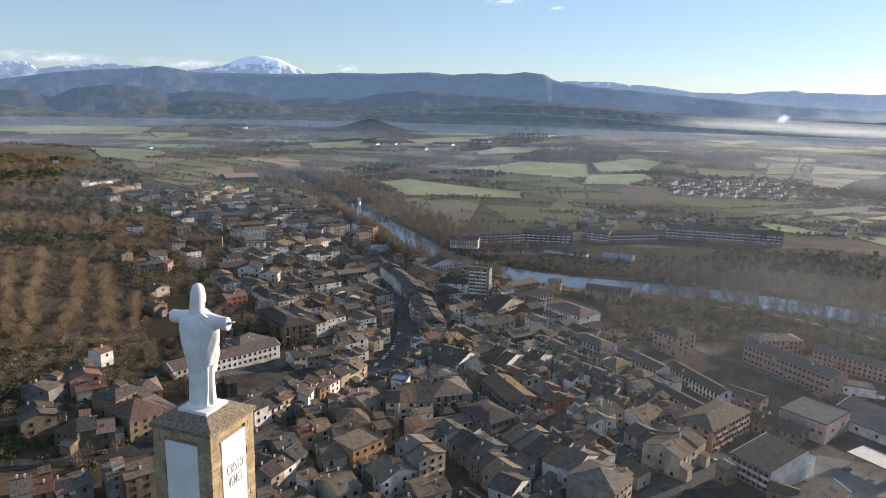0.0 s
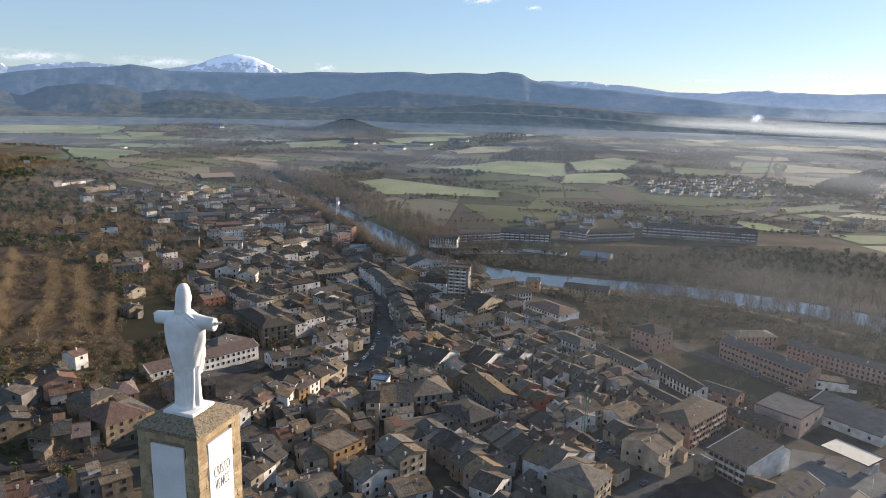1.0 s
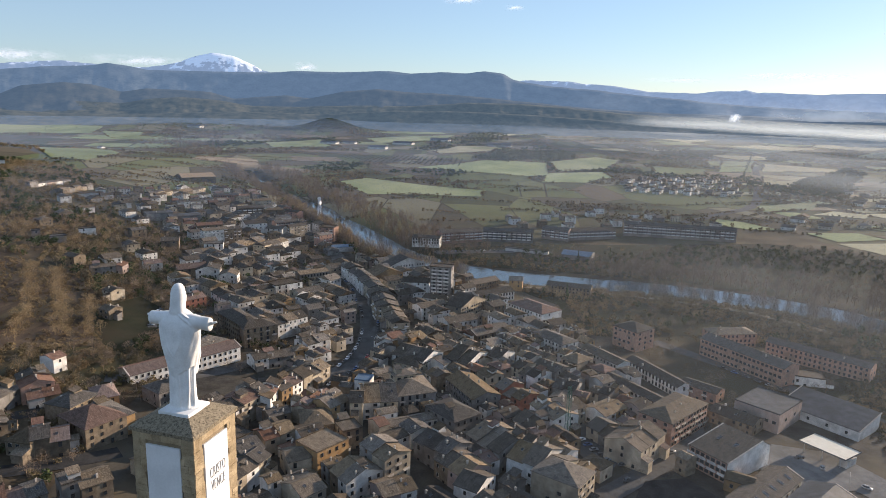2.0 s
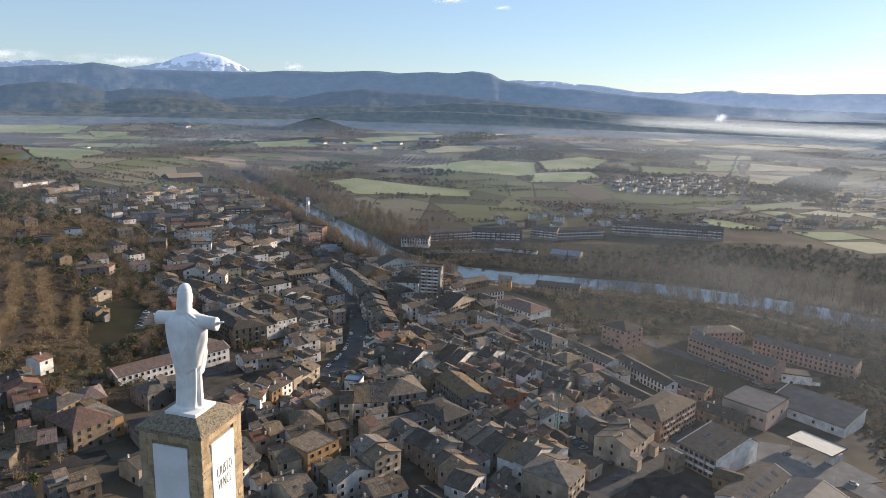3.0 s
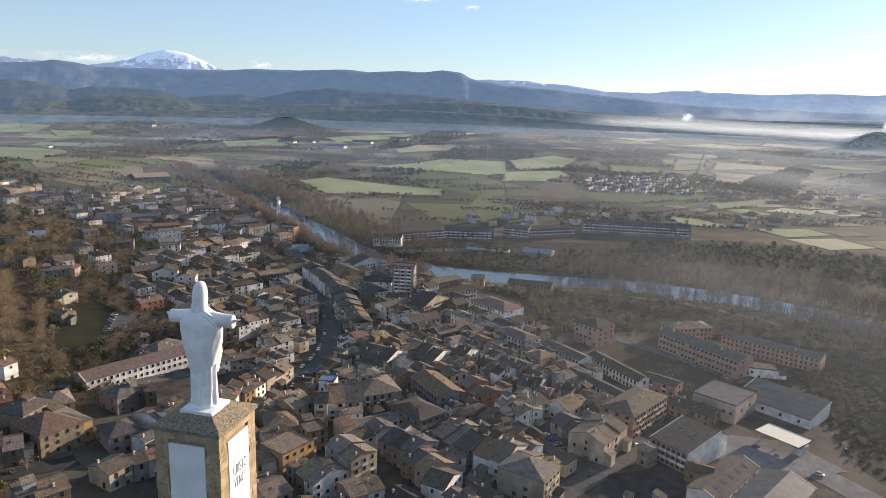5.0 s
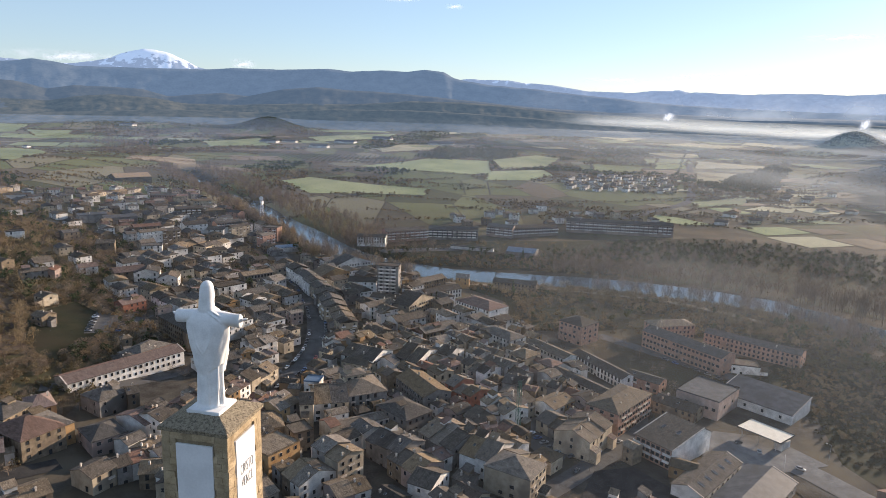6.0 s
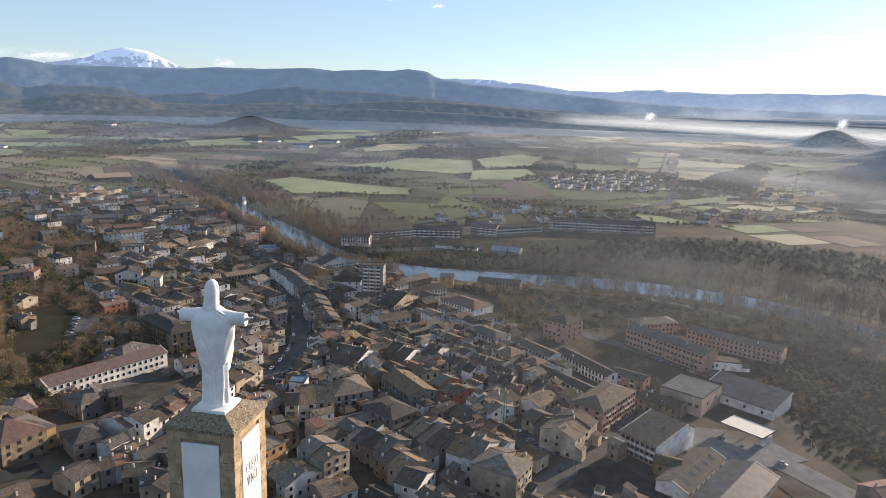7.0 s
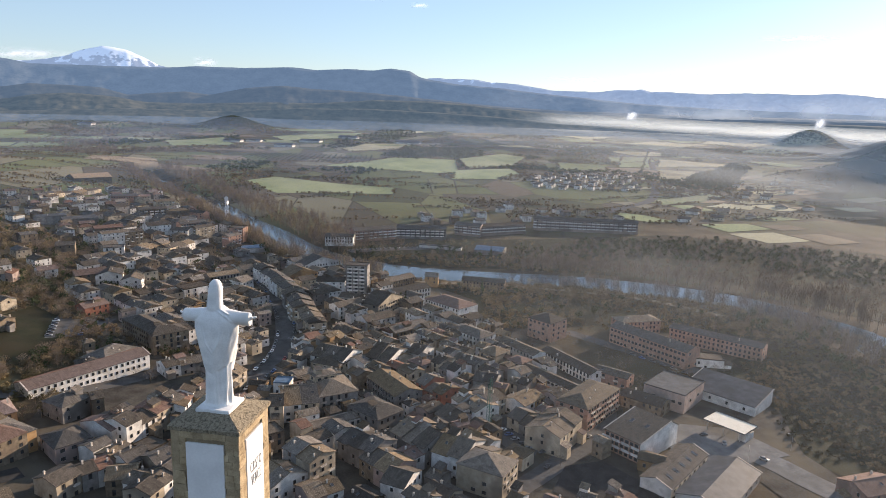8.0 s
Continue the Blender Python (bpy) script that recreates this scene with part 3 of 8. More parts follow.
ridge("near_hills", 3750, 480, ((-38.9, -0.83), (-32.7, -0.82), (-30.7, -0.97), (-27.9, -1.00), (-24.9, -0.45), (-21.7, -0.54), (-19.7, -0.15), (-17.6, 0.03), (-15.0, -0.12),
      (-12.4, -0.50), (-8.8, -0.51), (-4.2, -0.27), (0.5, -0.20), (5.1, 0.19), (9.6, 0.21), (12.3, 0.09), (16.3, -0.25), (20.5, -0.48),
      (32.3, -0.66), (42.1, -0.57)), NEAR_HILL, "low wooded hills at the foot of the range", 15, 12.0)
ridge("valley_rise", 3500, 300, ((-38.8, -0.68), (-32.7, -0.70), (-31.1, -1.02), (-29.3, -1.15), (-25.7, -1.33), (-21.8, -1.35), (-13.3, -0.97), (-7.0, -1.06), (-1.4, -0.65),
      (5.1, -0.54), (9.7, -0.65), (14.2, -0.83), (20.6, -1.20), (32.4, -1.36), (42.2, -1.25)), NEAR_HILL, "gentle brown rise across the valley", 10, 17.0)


# ---------------------------------------------------------------- clouds and fog far off
def veil_material(name, long, high, dense, scale, squash, base, glow, torn):
    """A soft-edged white veil: thick in the middle of its own sheet, torn by noise; glow: emission painted in for
    sunlight on it.
    """
    m = bpy.data.materials.new(name)
    m.use_nodes = True
    n, l = m.node_tree.nodes, m.node_tree.links
    p = n["Principled BSDF"]
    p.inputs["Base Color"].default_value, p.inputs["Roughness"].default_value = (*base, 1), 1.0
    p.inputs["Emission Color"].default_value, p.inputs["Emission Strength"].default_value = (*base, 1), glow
    co, sep, at, tex = (n.new(k) for k in ("ShaderNodeTexCoord", "ShaderNodeSeparateXYZ", "ShaderNodeMapping", "ShaderNodeTexNoise"))
    tex.inputs["Scale"].default_value, tex.inputs["Detail"].default_value = scale, 5
    at.inputs["Scale"].default_value = (1, 1, squash)
    l.new(co.outputs["Object"], sep.inputs[0])
    l.new(co.outputs["Object"], at.inputs["Vector"])
    l.new(at.outputs[0], tex.inputs["Vector"])
    level = None
    for socket, half in ((sep.outputs["X"], long), (sep.outputs["Z"], high), (tex.outputs["Fac"], None)):
        r = n.new("ShaderNodeMapRange")
        r.interpolation_type = "SMOOTHSTEP"
        if half:
            size = n.new("ShaderNodeMath")
            size.operation = "ABSOLUTE"
            l.new(socket, size.inputs[0])
            socket = size.outputs[0]
        for key, value in (("From Min", half or torn[0]), ("From Max", 0.0 if half else torn[1]), ("To Min", 0.0), ("To Max", 1.0 if half else dense)):
            r.inputs[key].default_value = value
        l.new(socket, r.inputs["Value"])
        if level is None:
            level = r.outputs["Result"]
        else:
            mul = n.new("ShaderNodeMath")
            mul.operation = "MULTIPLY"
            l.new(level, mul.inputs[0])
            l.new(r.outputs["Result"], mul.inputs[1])
            level = mul.outputs[0]
    l.new(level, p.inputs["Alpha"])
    return m


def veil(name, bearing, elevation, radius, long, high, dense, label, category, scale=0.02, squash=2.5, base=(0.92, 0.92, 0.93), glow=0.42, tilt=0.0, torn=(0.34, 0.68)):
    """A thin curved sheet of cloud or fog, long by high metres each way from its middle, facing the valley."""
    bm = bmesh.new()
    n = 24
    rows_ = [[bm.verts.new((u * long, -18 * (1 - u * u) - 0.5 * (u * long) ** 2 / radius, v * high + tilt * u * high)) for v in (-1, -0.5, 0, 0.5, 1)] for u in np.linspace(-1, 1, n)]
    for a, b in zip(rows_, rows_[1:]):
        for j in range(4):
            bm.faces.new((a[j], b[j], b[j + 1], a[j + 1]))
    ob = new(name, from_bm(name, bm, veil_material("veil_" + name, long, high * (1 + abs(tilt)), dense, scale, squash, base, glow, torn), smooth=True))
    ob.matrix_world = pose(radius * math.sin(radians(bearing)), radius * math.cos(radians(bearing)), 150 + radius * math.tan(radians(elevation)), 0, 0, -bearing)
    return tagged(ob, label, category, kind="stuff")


# glowing sheet that pales the sunward ranges in place of glare
veil("haze", 33, 0.2, 3950, 1500, 120, 0.55, "glowing sheet standing in for sun haze before the mountains", "haze", 0.002, 2.0, (0.93, 0.93, 0.92), 0.30)
PINKISH = (0.93, 0.88, 0.86)
veil("cloud", 4.3, 8.05, 4850, 150, 26, 1.0, "small white cloud high in the sky", "cloud", 0.025)
veil("cloud", 8.5, 7.6, 4850, 75, 22, 1.0, "small white cloud high in the sky", "cloud", 0.025)
veil("cloud", -8.1, 2.6, 4880, 95, 42, 1.0, "pinkish cloud behind the table mountain", "cloud", 0.02, base=PINKISH)
veil("cloud", -29.3, 2.6, 4890, 420, 46, 0.9, "pinkish clouds behind the snowy range", "cloud", 0.012, base=PINKISH)
veil("cloud", -20.5, 2.6, 4890, 360, 40, 0.8, "pinkish clouds behind the snowy range", "cloud", 0.012, base=PINKISH)
veil("cloud", 29.5, 2.65, 4880, 430, 22, 0.9, "thin streak of pale cloud near the horizon", "cloud", 0.015, 4.0, tilt=0.5)
veil("cloud", 37.0, 5.4, 4850, 260, 24, 0.8, "thin streak of pale cloud", "cloud", 0.015, 4.0)
veil("cloud", 21.5, 2.3, 4870, 260, 16, 0.7, "thin streak of pale cloud near the horizon", "cloud", 0.015, 4.0)


# ---------------------------------------------------------------- monument
def ring_tube(bm, rings, seg=28):
    """A closed skin over rings of (centre, x axis, y axis)."""
    loops = []
    for c, ax, ay in rings:
        loops.append([bm.verts.new(Vector(c) + Vector(ax) * math.cos(2 * math.pi * k / seg) + Vector(ay) * math.sin(2 * math.pi * k / seg)) for k in range(seg)])
    for a, b in zip(loops, loops[1:]):
        for k in range(seg):
            bm.faces.new((a[k], a[(k + 1) % seg], b[(k + 1) % seg], b[k]))
    bm.faces.new(loops[0][::-1])
    bm.faces.new(loops[-1])


def robed_statue(at):
    """White statue in a long robe and mantle with both arms held out, seen from the back; it looks along its +y. z = 0 at its feet."""
    bm = bmesh.new()
    # low round base and the robe, with shallow folds
    ring_tube(bm, [((0, 0, z), (r, 0, 0), (0, r * 0.95, 0)) for z, r in ((-0.04, 0.50), (0.04, 0.50), (0.09, 0.45), (0.11, 0.40))])
    seg = 72
    loops = []
    for z, rx, ry in ((0.02, 0.46, 0.42), (0.25, 0.445, 0.40), (0.7, 0.43, 0.38), (1.15, 0.42, 0.37), (1.6, 0.44, 0.38)):
        loop = []
        for k in range(seg):
            a = 2 * math.pi * k / seg
            f = 1 + 0.030 * math.sin(7 * a + 0.6) * (1.1 - 0.4 * z) + 0.018 * math.sin(13 * a + 2)
            loop.append(bm.verts.new((rx * f * math.cos(a), ry * f * math.sin(a), z)))
        loops.append(loop)
    # mantle: its hem hangs low behind and is gathered up towards the right arm
    levels = ((1.0, 0.40, 0.36), (1.35, 0.475, 0.41), (1.8, 0.575, 0.45), (2.2, 0.67, 0.48), (2.6, 0.73, 0.47), (2.9, 0.72, 0.43), (3.08, 0.60, 0.38), (3.22, 0.42, 0.31), (3.32, 0.27, 0.25))
    skin = []
    for j in range(15):
        loop = []
        for k in range(seg):
            a = 2 * math.pi * k / seg
            side = math.cos(a)
            hem = 1.16 + 0.10 * max(0.0, -side) + 0.34 * max(0.0, side - 0.10) + 0.45 * max(0.0, math.sin(a))
            z = hem + (3.32 - hem) * j / 14
            rx = np.interp(z, [q[0] for q in levels], [q[1] for q in levels])
            ry = np.interp(z, [q[0] for q in levels], [q[2] for q in levels])
            swag = 0.016 * math.sin(5 * a + 3.1 * z) + 0.010 * math.sin(11 * a - 4.3 * z)
            fade = min(1.0, max(0.0, (3.1 - z) / 0.6))
            loop.append(bm.verts.new((rx * (1 + swag * fade) * math.cos(a), ry * (1 + swag * fade) * math.sin(a), z)))
        skin.append(loop)
    for rings in (loops, skin):
        for p, q in zip(rings, rings[1:]):
            for k in range(seg):
                bm.faces.new((p[k], p[(k + 1) % seg], q[(k + 1) % seg], q[k]))
        foot = bm.verts.new((0, 0, sum(v.co.z for v in rings[0]) / seg + 0.02))
        for k in range(seg):
            bm.faces.new((foot, rings[0][(k + 1) % seg], rings[0][k]))
        bm.faces.new(rings[-1])
    # long hanging folds at the right side, a few creases over the right shoulder and down the back
    for line, r in ((((0.35, 0.06, 1.2), (0.48, 0.06, 1.9), (0.55, 0.04, 2.60)), 0.115), (((0.30, 0.22, 1.1), (0.43, 0.24, 1.8), (0.49, 0.20, 2.5)), 0.12),
                    (((0.34, -0.27, 0.05), (0.37, -0.22, 0.7), (0.40, -0.20, 1.5)), 0.055), (((0.44, -0.06, 0.05), (0.42, -0.05, 0.8), (0.44, 0.0, 1.5)), 0.06),
                    (((0.14, -0.38, 0.06), (0.12, -0.35, 0.6), (0.10, -0.35, 1.2)), 0.045), (((-0.24, -0.34, 0.06), (-0.22, -0.31, 0.6), (-0.20, -0.31, 1.2)), 0.045),
                    (((0.10, -0.24, 3.28), (0.40, -0.30, 3.12), (0.62, -0.22, 2.88)), 0.040), (((0.16, -0.18, 3.32), (0.46, -0.22, 3.18), (0.74, -0.12, 2.98)), 0.040),
                    (((-0.30, -0.40, 2.7), (-0.18, -0.46, 2.2), (0.02, -0.46, 1.85)), 0.028), (((0.36, -0.40, 2.6), (0.24, -0.46, 2.2), (0.06, -0.46, 1.9)), 0.028)):
        ring_tube(bm, [(p, (r * w, 0, 0), (0, r * w, 0)) for p, w in zip(line, (0.9, 1.1, 0.6))], 10)
    # straight arms with wide sleeves cut off at the wrist
    for s in (-1, 1):
        ring_tube(bm, [((s * x, y, z), (0, ry, 0), (0, 0, rz)) for x, y, z, ry, rz in (
            (0.15, 0.0, 3.02, 0.30, 0.24), (0.50, 0.0, 3.00, 0.26, 0.235), (0.80, 0.02, 2.97, 0.21, 0.22), (1.12, 0.05, 2.94, 0.18, 0.23), (1.14, 0.05, 2.94, 0.14, 0.17))], 20)
        ring_tube(bm, [((s * x, y, z), (0, ry, 0), (0, 0, rz)) for x, y, z, ry, rz in (
            (1.05, 0.06, 2.97, 0.07, 0.07), (1.18, 0.08, 2.98, 0.075, 0.055), (1.26, 0.10, 3.00, 0.07, 0.04), (1.34, 0.12, 3.02, 0.03, 0.022))], 12)
        ring_tube(bm, [((s * 1.17, 0.02, 3.0), (0.03, 0, 0), (0, 0.03, 0)), ((s * 1.22, -0.02, 3.07), (0.022, 0, 0), (0, 0.022, 0))], 8)
    # head with long hair falling on the shoulders, and the face beyond it
    ring_tube(bm, [((0, y, z), (rx, 0, 0), (0, ry, 0)) for z, rx, ry, y in (
        (3.12, 0.27, 0.22, -0.08), (3.30, 0.265, 0.23, -0.08), (3.50, 0.245, 0.24, -0.05), (3.72, 0.235, 0.245, -0.02), (3.92, 0.225, 0.24, 0.0), (4.07, 0.19, 0.205, 0.01), (4.17, 0.125, 0.14, 0.02), (4.21, 0.05, 0.06, 0.02))])
    ring_tube(bm, [((0, y, z), (rx, 0, 0), (0, ry, 0)) for z, rx, ry, y in ((3.42, 0.07, 0.07, 0.16), (3.56, 0.14, 0.12, 0.18), (3.76, 0.16, 0.14, 0.17), (3.92, 0.13, 0.12, 0.15), (4.00, 0.05, 0.05, 0.14))], 16)
    bmesh.ops.recalc_face_normals(bm, faces=bm.faces[:])
    ob = new("statue", from_bm("statue", bm, WHITE_STONE, smooth=True))
    ob.matrix_world = at
    ob.modifiers.new("skin", "REMESH").voxel_size = 0.022
    ob.modifiers["skin"].use_smooth_shade = True
    flow = ob.modifiers.new("flow", "SMOOTH")
    flow.factor, flow.iterations = 0.5, 2
    return tagged(ob, "white robed stone statue with outstretched arms on a pillar", "statue")


MON = pose(-8.01, 21.52, 0, 0, 0, -19.5)
SIDE = 1.15          # half the pillar's width
TOP = 139.36         # top of the masonry
pillar = new("pillar")
pillar.matrix_world = MON @ pose(0, 0, 127.6)
tagged(pillar, "square golden stone pillar with white panels and a sloping cap", "pillar")
rel = TOP - 127.6
bm = bmesh.new()
box(bm, -SIDE + 0.05, -SIDE + 0.05, 0, SIDE - 0.05, SIDE - 0.05, rel)
part("core", from_bm("core", bm, MORTAR), pillar)
bm = bmesh.new()
box(bm, -2.2, -2.2, -1.0, 2.2, 2.2, 0.5)
box(bm, -1.7, -1.7, 0.5, 1.7, 1.7, 1.0)
part("plinth", from_bm("plinth", bm, MASONRY), pillar, "stepped stone plinth")
# cap: a low, rough pyramid with a thick edge
bm = bmesh.new()
e = SIDE + 0.085
z0, z1, z2 = rel, rel + 0.13, rel + 0.40
lo = [bm.verts.new((x * e, y * e, z0)) for x, y in ((-1, -1), (1, -1), (1, 1), (-1, 1))]
mid = [bm.verts.new((x * e, y * e, z1)) for x, y in ((-1, -1), (1, -1), (1, 1), (-1, 1))]
up = [bm.verts.new((x * 0.62, y * 0.62, z2)) for x, y in ((-1, -1), (1, -1), (1, 1), (-1, 1))]
bm.faces.new(lo[::-1]), bm.faces.new(up)
for a, b in ((lo, mid), (mid, up)):
    for k in range(4):
        bm.faces.new((a[k], a[(k + 1) % 4], b[(k + 1) % 4], b[k]))
bmesh.ops.subdivide_edges(bm, edges=bm.edges[:], cuts=11, use_grid_fill=True)
for v in bm.verts:
    q = noise.noise_vector(v.co * 3.1) * 0.022 + noise.noise_vector(v.co * 11.0) * 0.010
    v.co += q
part("cap", from_bm("cap", bm, SLATE_CAP), pillar, "weathered rough stone cap sloping to all sides")
# white slab under the statue
bm = bmesh.new()
box(bm, -0.585, -0.585, rel + 0.33, 0.585, 0.585, rel + 0.50)
bmesh.ops.bevel(bm, geom=bm.edges[:], offset=0.02, segments=2, affect="EDGES")
part("slab", from_bm("slab", bm, WHITE_STONE), pillar, "white square slab")
# panels let into the four faces, and the dressed stones round them
PW, PT, PB = 0.645, rel - 0.40, rel - 6.2
for k in range(4):
    bm = bmesh.new()
    box(bm, -PW, -SIDE - 0.03, PB, PW, -SIDE + 0.05, PT)
    bmesh.ops.bevel(bm, geom=bm.edges[:], offset=0.012, segments=1, affect="EDGES")
    part("panel", from_bm("panel", bm, PANEL), pillar, "plain white panel", pose(0, 0, 0, 0, 0, 90 * k))
for line, z in (("CRISTO", 1.18), ("VENCE", 1.66)):
    text = bpy.data.curves.new("lettering", "FONT")
    text.body, text.align_x, text.align_y, text.size, text.extrude = line, "CENTER", "CENTER", 0.54, 0.008
    text.offset, text.space_character = -0.014, 1.15
    text.materials.append(LETTERS)
    part("lettering", text, pillar, "dark grey capital letters", pose(0, 0, 0, 0, 0, 90) @ pose(0.02, -SIDE - 0.036, PT - z, 90, 0, 0) @ Matrix.Diagonal((0.42, 1, 1, 1)))
stones = random.Random(11)
variants = []
for k in range(6):
    bm = bmesh.new()
    box(bm, -0.5, -0.5, -0.5, 0.5, 0.5, 0.5)
    bmesh.ops.bevel(bm, geom=[g for g in bm.edges if abs(g.verts[0].co.y + 0.5) < 0.1 and abs(g.verts[1].co.y + 0.5) < 0.1], offset=0.03, segments=1, affect="EDGES")
    for v in bm.verts:
        v.co += Vector((stones.uniform(-0.03, 0.03), stones.uniform(-0.05, 0.05), stones.uniform(-0.05, 0.05)))
    variants.append(from_bm("stone", bm, MASONRY))
rows = [rel - 0.02 - 0.235 * i for i in range(16)]
for face in range(4):
    for i, z in enumerate(rows):
        x = -SIDE
        while x < SIDE - 0.02:
            w = stones.uniform(0.26, 0.50)
            w = SIDE - x if SIDE - x - w < 0.16 else w
            spans = [(x, x + w)]
            if z - 0.235 < PT:
                spans = [(a, b) for a, b in ((x, min(x + w, -PW)), (max(x, PW), x + w)) if b - a > 0.09]
            for a, b in spans:
                part("stone", stones.choice(variants), pillar, "", pose(0, 0, 0, 0, 0, 90 * face) @ pose((a + b) / 2, -SIDE + 0.055, z - 0.1175)
                     @ Matrix.Diagonal((b - a - 0.008, 0.13 + stones.uniform(-0.008, 0.012), 0.227, 1)))
            x += w
bm = bmesh.new()   # lower courses, below the dressed band
for face in range(4):
    m = pose(0, 0, 0, 0, 0, 90 * face)
    for i in range(33):
        z = rows[-1] - 0.235 - 0.235 * i
        if z < 1.2:
            break
        x = -SIDE
        while x < SIDE - 0.02:
            w = stones.uniform(0.26, 0.50)
            w = SIDE - x if SIDE - x - w < 0.16 else w
            for v in box(bm, x + 0.009, -SIDE - 0.005 if abs(x + w / 2) > PW or z < PB else -SIDE + 0.03, z - 0.226, x + w - 0.009, -SIDE + 0.12, z - 0.009):
                v.co = m @ v.co
            x += w
part("lower_masonry", from_bm("lower_masonry", bm, MASONRY), pillar)
statue = robed_statue(MON @ pose(-0.04, 0.06, TOP + 0.50))


# ---------------------------------------------------------------- houses
def window_mesh(name, w, h, panes, frame_mat, depth=0.10):
    """One piece: a frame standing proud of the wall, with its panes sunk back into it; origin on the wall, facing -y."""
    bm = bmesh.new()
    f = 0.12
    xs = [-w / 2 - f] + [w * (k / panes - 0.5) for k in range(1, panes)] + [w / 2 + f]
    top = [bm.verts.new((x, -0.14, h / 2 + f)) for x in xs]
    low = [bm.verts.new((x, -0.14, -h / 2 - f)) for x in xs]
    fronts = [bm.faces.new((low[k], low[k + 1], top[k + 1], top[k])) for k in range(panes)]
    made = bmesh.ops.inset_individual(bm, faces=fronts, thickness=f * 0.8)
    for face in fronts:
        face.material_index = 1
    sunk = bmesh.ops.extrude_discrete_faces(bm, faces=fronts)["faces"]
    for face in sunk:
        face.material_index = 1
        for v in face.verts:
            v.co.y += depth
    back_t, back_l = [bm.verts.new((v.co.x, 0.02, v.co.z)) for v in (top[0], top[-1])], [bm.verts.new((v.co.x, 0.02, v.co.z)) for v in (low[0], low[-1])]
    bm.faces.new((*top, back_t[1], back_t[0]))
    bm.faces.new((*low[::-1], back_l[0], back_l[1]))
    bm.faces.new((low[0], top[0], back_t[0], back_l[0]))
    bm.faces.new((top[-1], low[-1], back_l[1], back_t[1]))
    return from_bm(name, bm, frame_mat, GLASS)


WINDOWS = [window_mesh("window", 1.0, 1.35, 2, FRAME), window_mesh("window", 1.05, 1.9, 2, SHUTTER), window_mesh("window", 0.9, 1.3, 1, SHUTTER), window_mesh("window", 1.6, 1.25, 2, FRAME)]
DOOR = window_mesh("door", 1.1, 2.1, 1, SHUTTER)


def profile_block(name, outline, half, mat):
    """One solid piece: an outline in y and z drawn along x."""
    bm = bmesh.new()
    ends = [[bm.verts.new((s * half, y, z)) for y, z in outline] for s in (-1, 1)]
    n = len(outline)
    for k in range(n):
        bm.faces.new((ends[0][k], ends[0][(k + 1) % n], ends[1][(k + 1) % n], ends[1][k]))
    bm.faces.new(ends[0][::-1])
    bm.faces.new(ends[1])
    bmesh.ops.recalc_face_normals(bm, faces=bm.faces[:])
    return from_bm(name, bm, mat)


BALCONY = profile_block("balcony", ((0, -0.1), (-0.95, -0.1), (-0.95, 0.95), (-0.87, 0.95), (-0.87, 0.06), (0, 0.06)), 1.3, CHIMNEY)
PALE_BALCONY = profile_block("pale_balcony", ((0, -0.1), (-1.2, -0.1), (-1.2, 1.1), (-1.1, 1.1), (-1.1, 0.06), (0, 0.06)), 2.0, WALLS["w"])
bm = bmesh.new()
ring_tube(bm, [((0, 0, z), (r, r, 0), (-r * 0.85, r * 0.85, 0)) for z, r in ((-0.9, 0.36), (0.95, 0.34), (1.0, 0.46), (1.1, 0.46), (1.12, 0.3), (1.35, 0.26))], 4)
CHIMNEY_MESH = from_bm("chimney", bm, CHIMNEY)
SKYLIGHT = window_mesh("skylight", 0.8, 1.1, 1, METAL, 0.03)
ROOF_WORD = {"B": "brown clay tile", "R": "reddish clay tile", "S": "dark weathered tile", "M": "grey sheet metal", "L": "blue sheet metal", "T": "tan sheet metal"}
WALL_WORD = {"w": "white rendered", "c": "cream rendered", "o": "ochre rendered", "t": "tan stone", "g": "grey rendered", "p": "pinkish rendered", "b": "brick", "r": "red rendered"}
SHAPE_WORD = {"p": "gabled", "q": "gabled", "h": "hipped", "f": "flat"}
builder = random.Random(21)
PLOTS_TAKEN = []
PITCH = 0.36


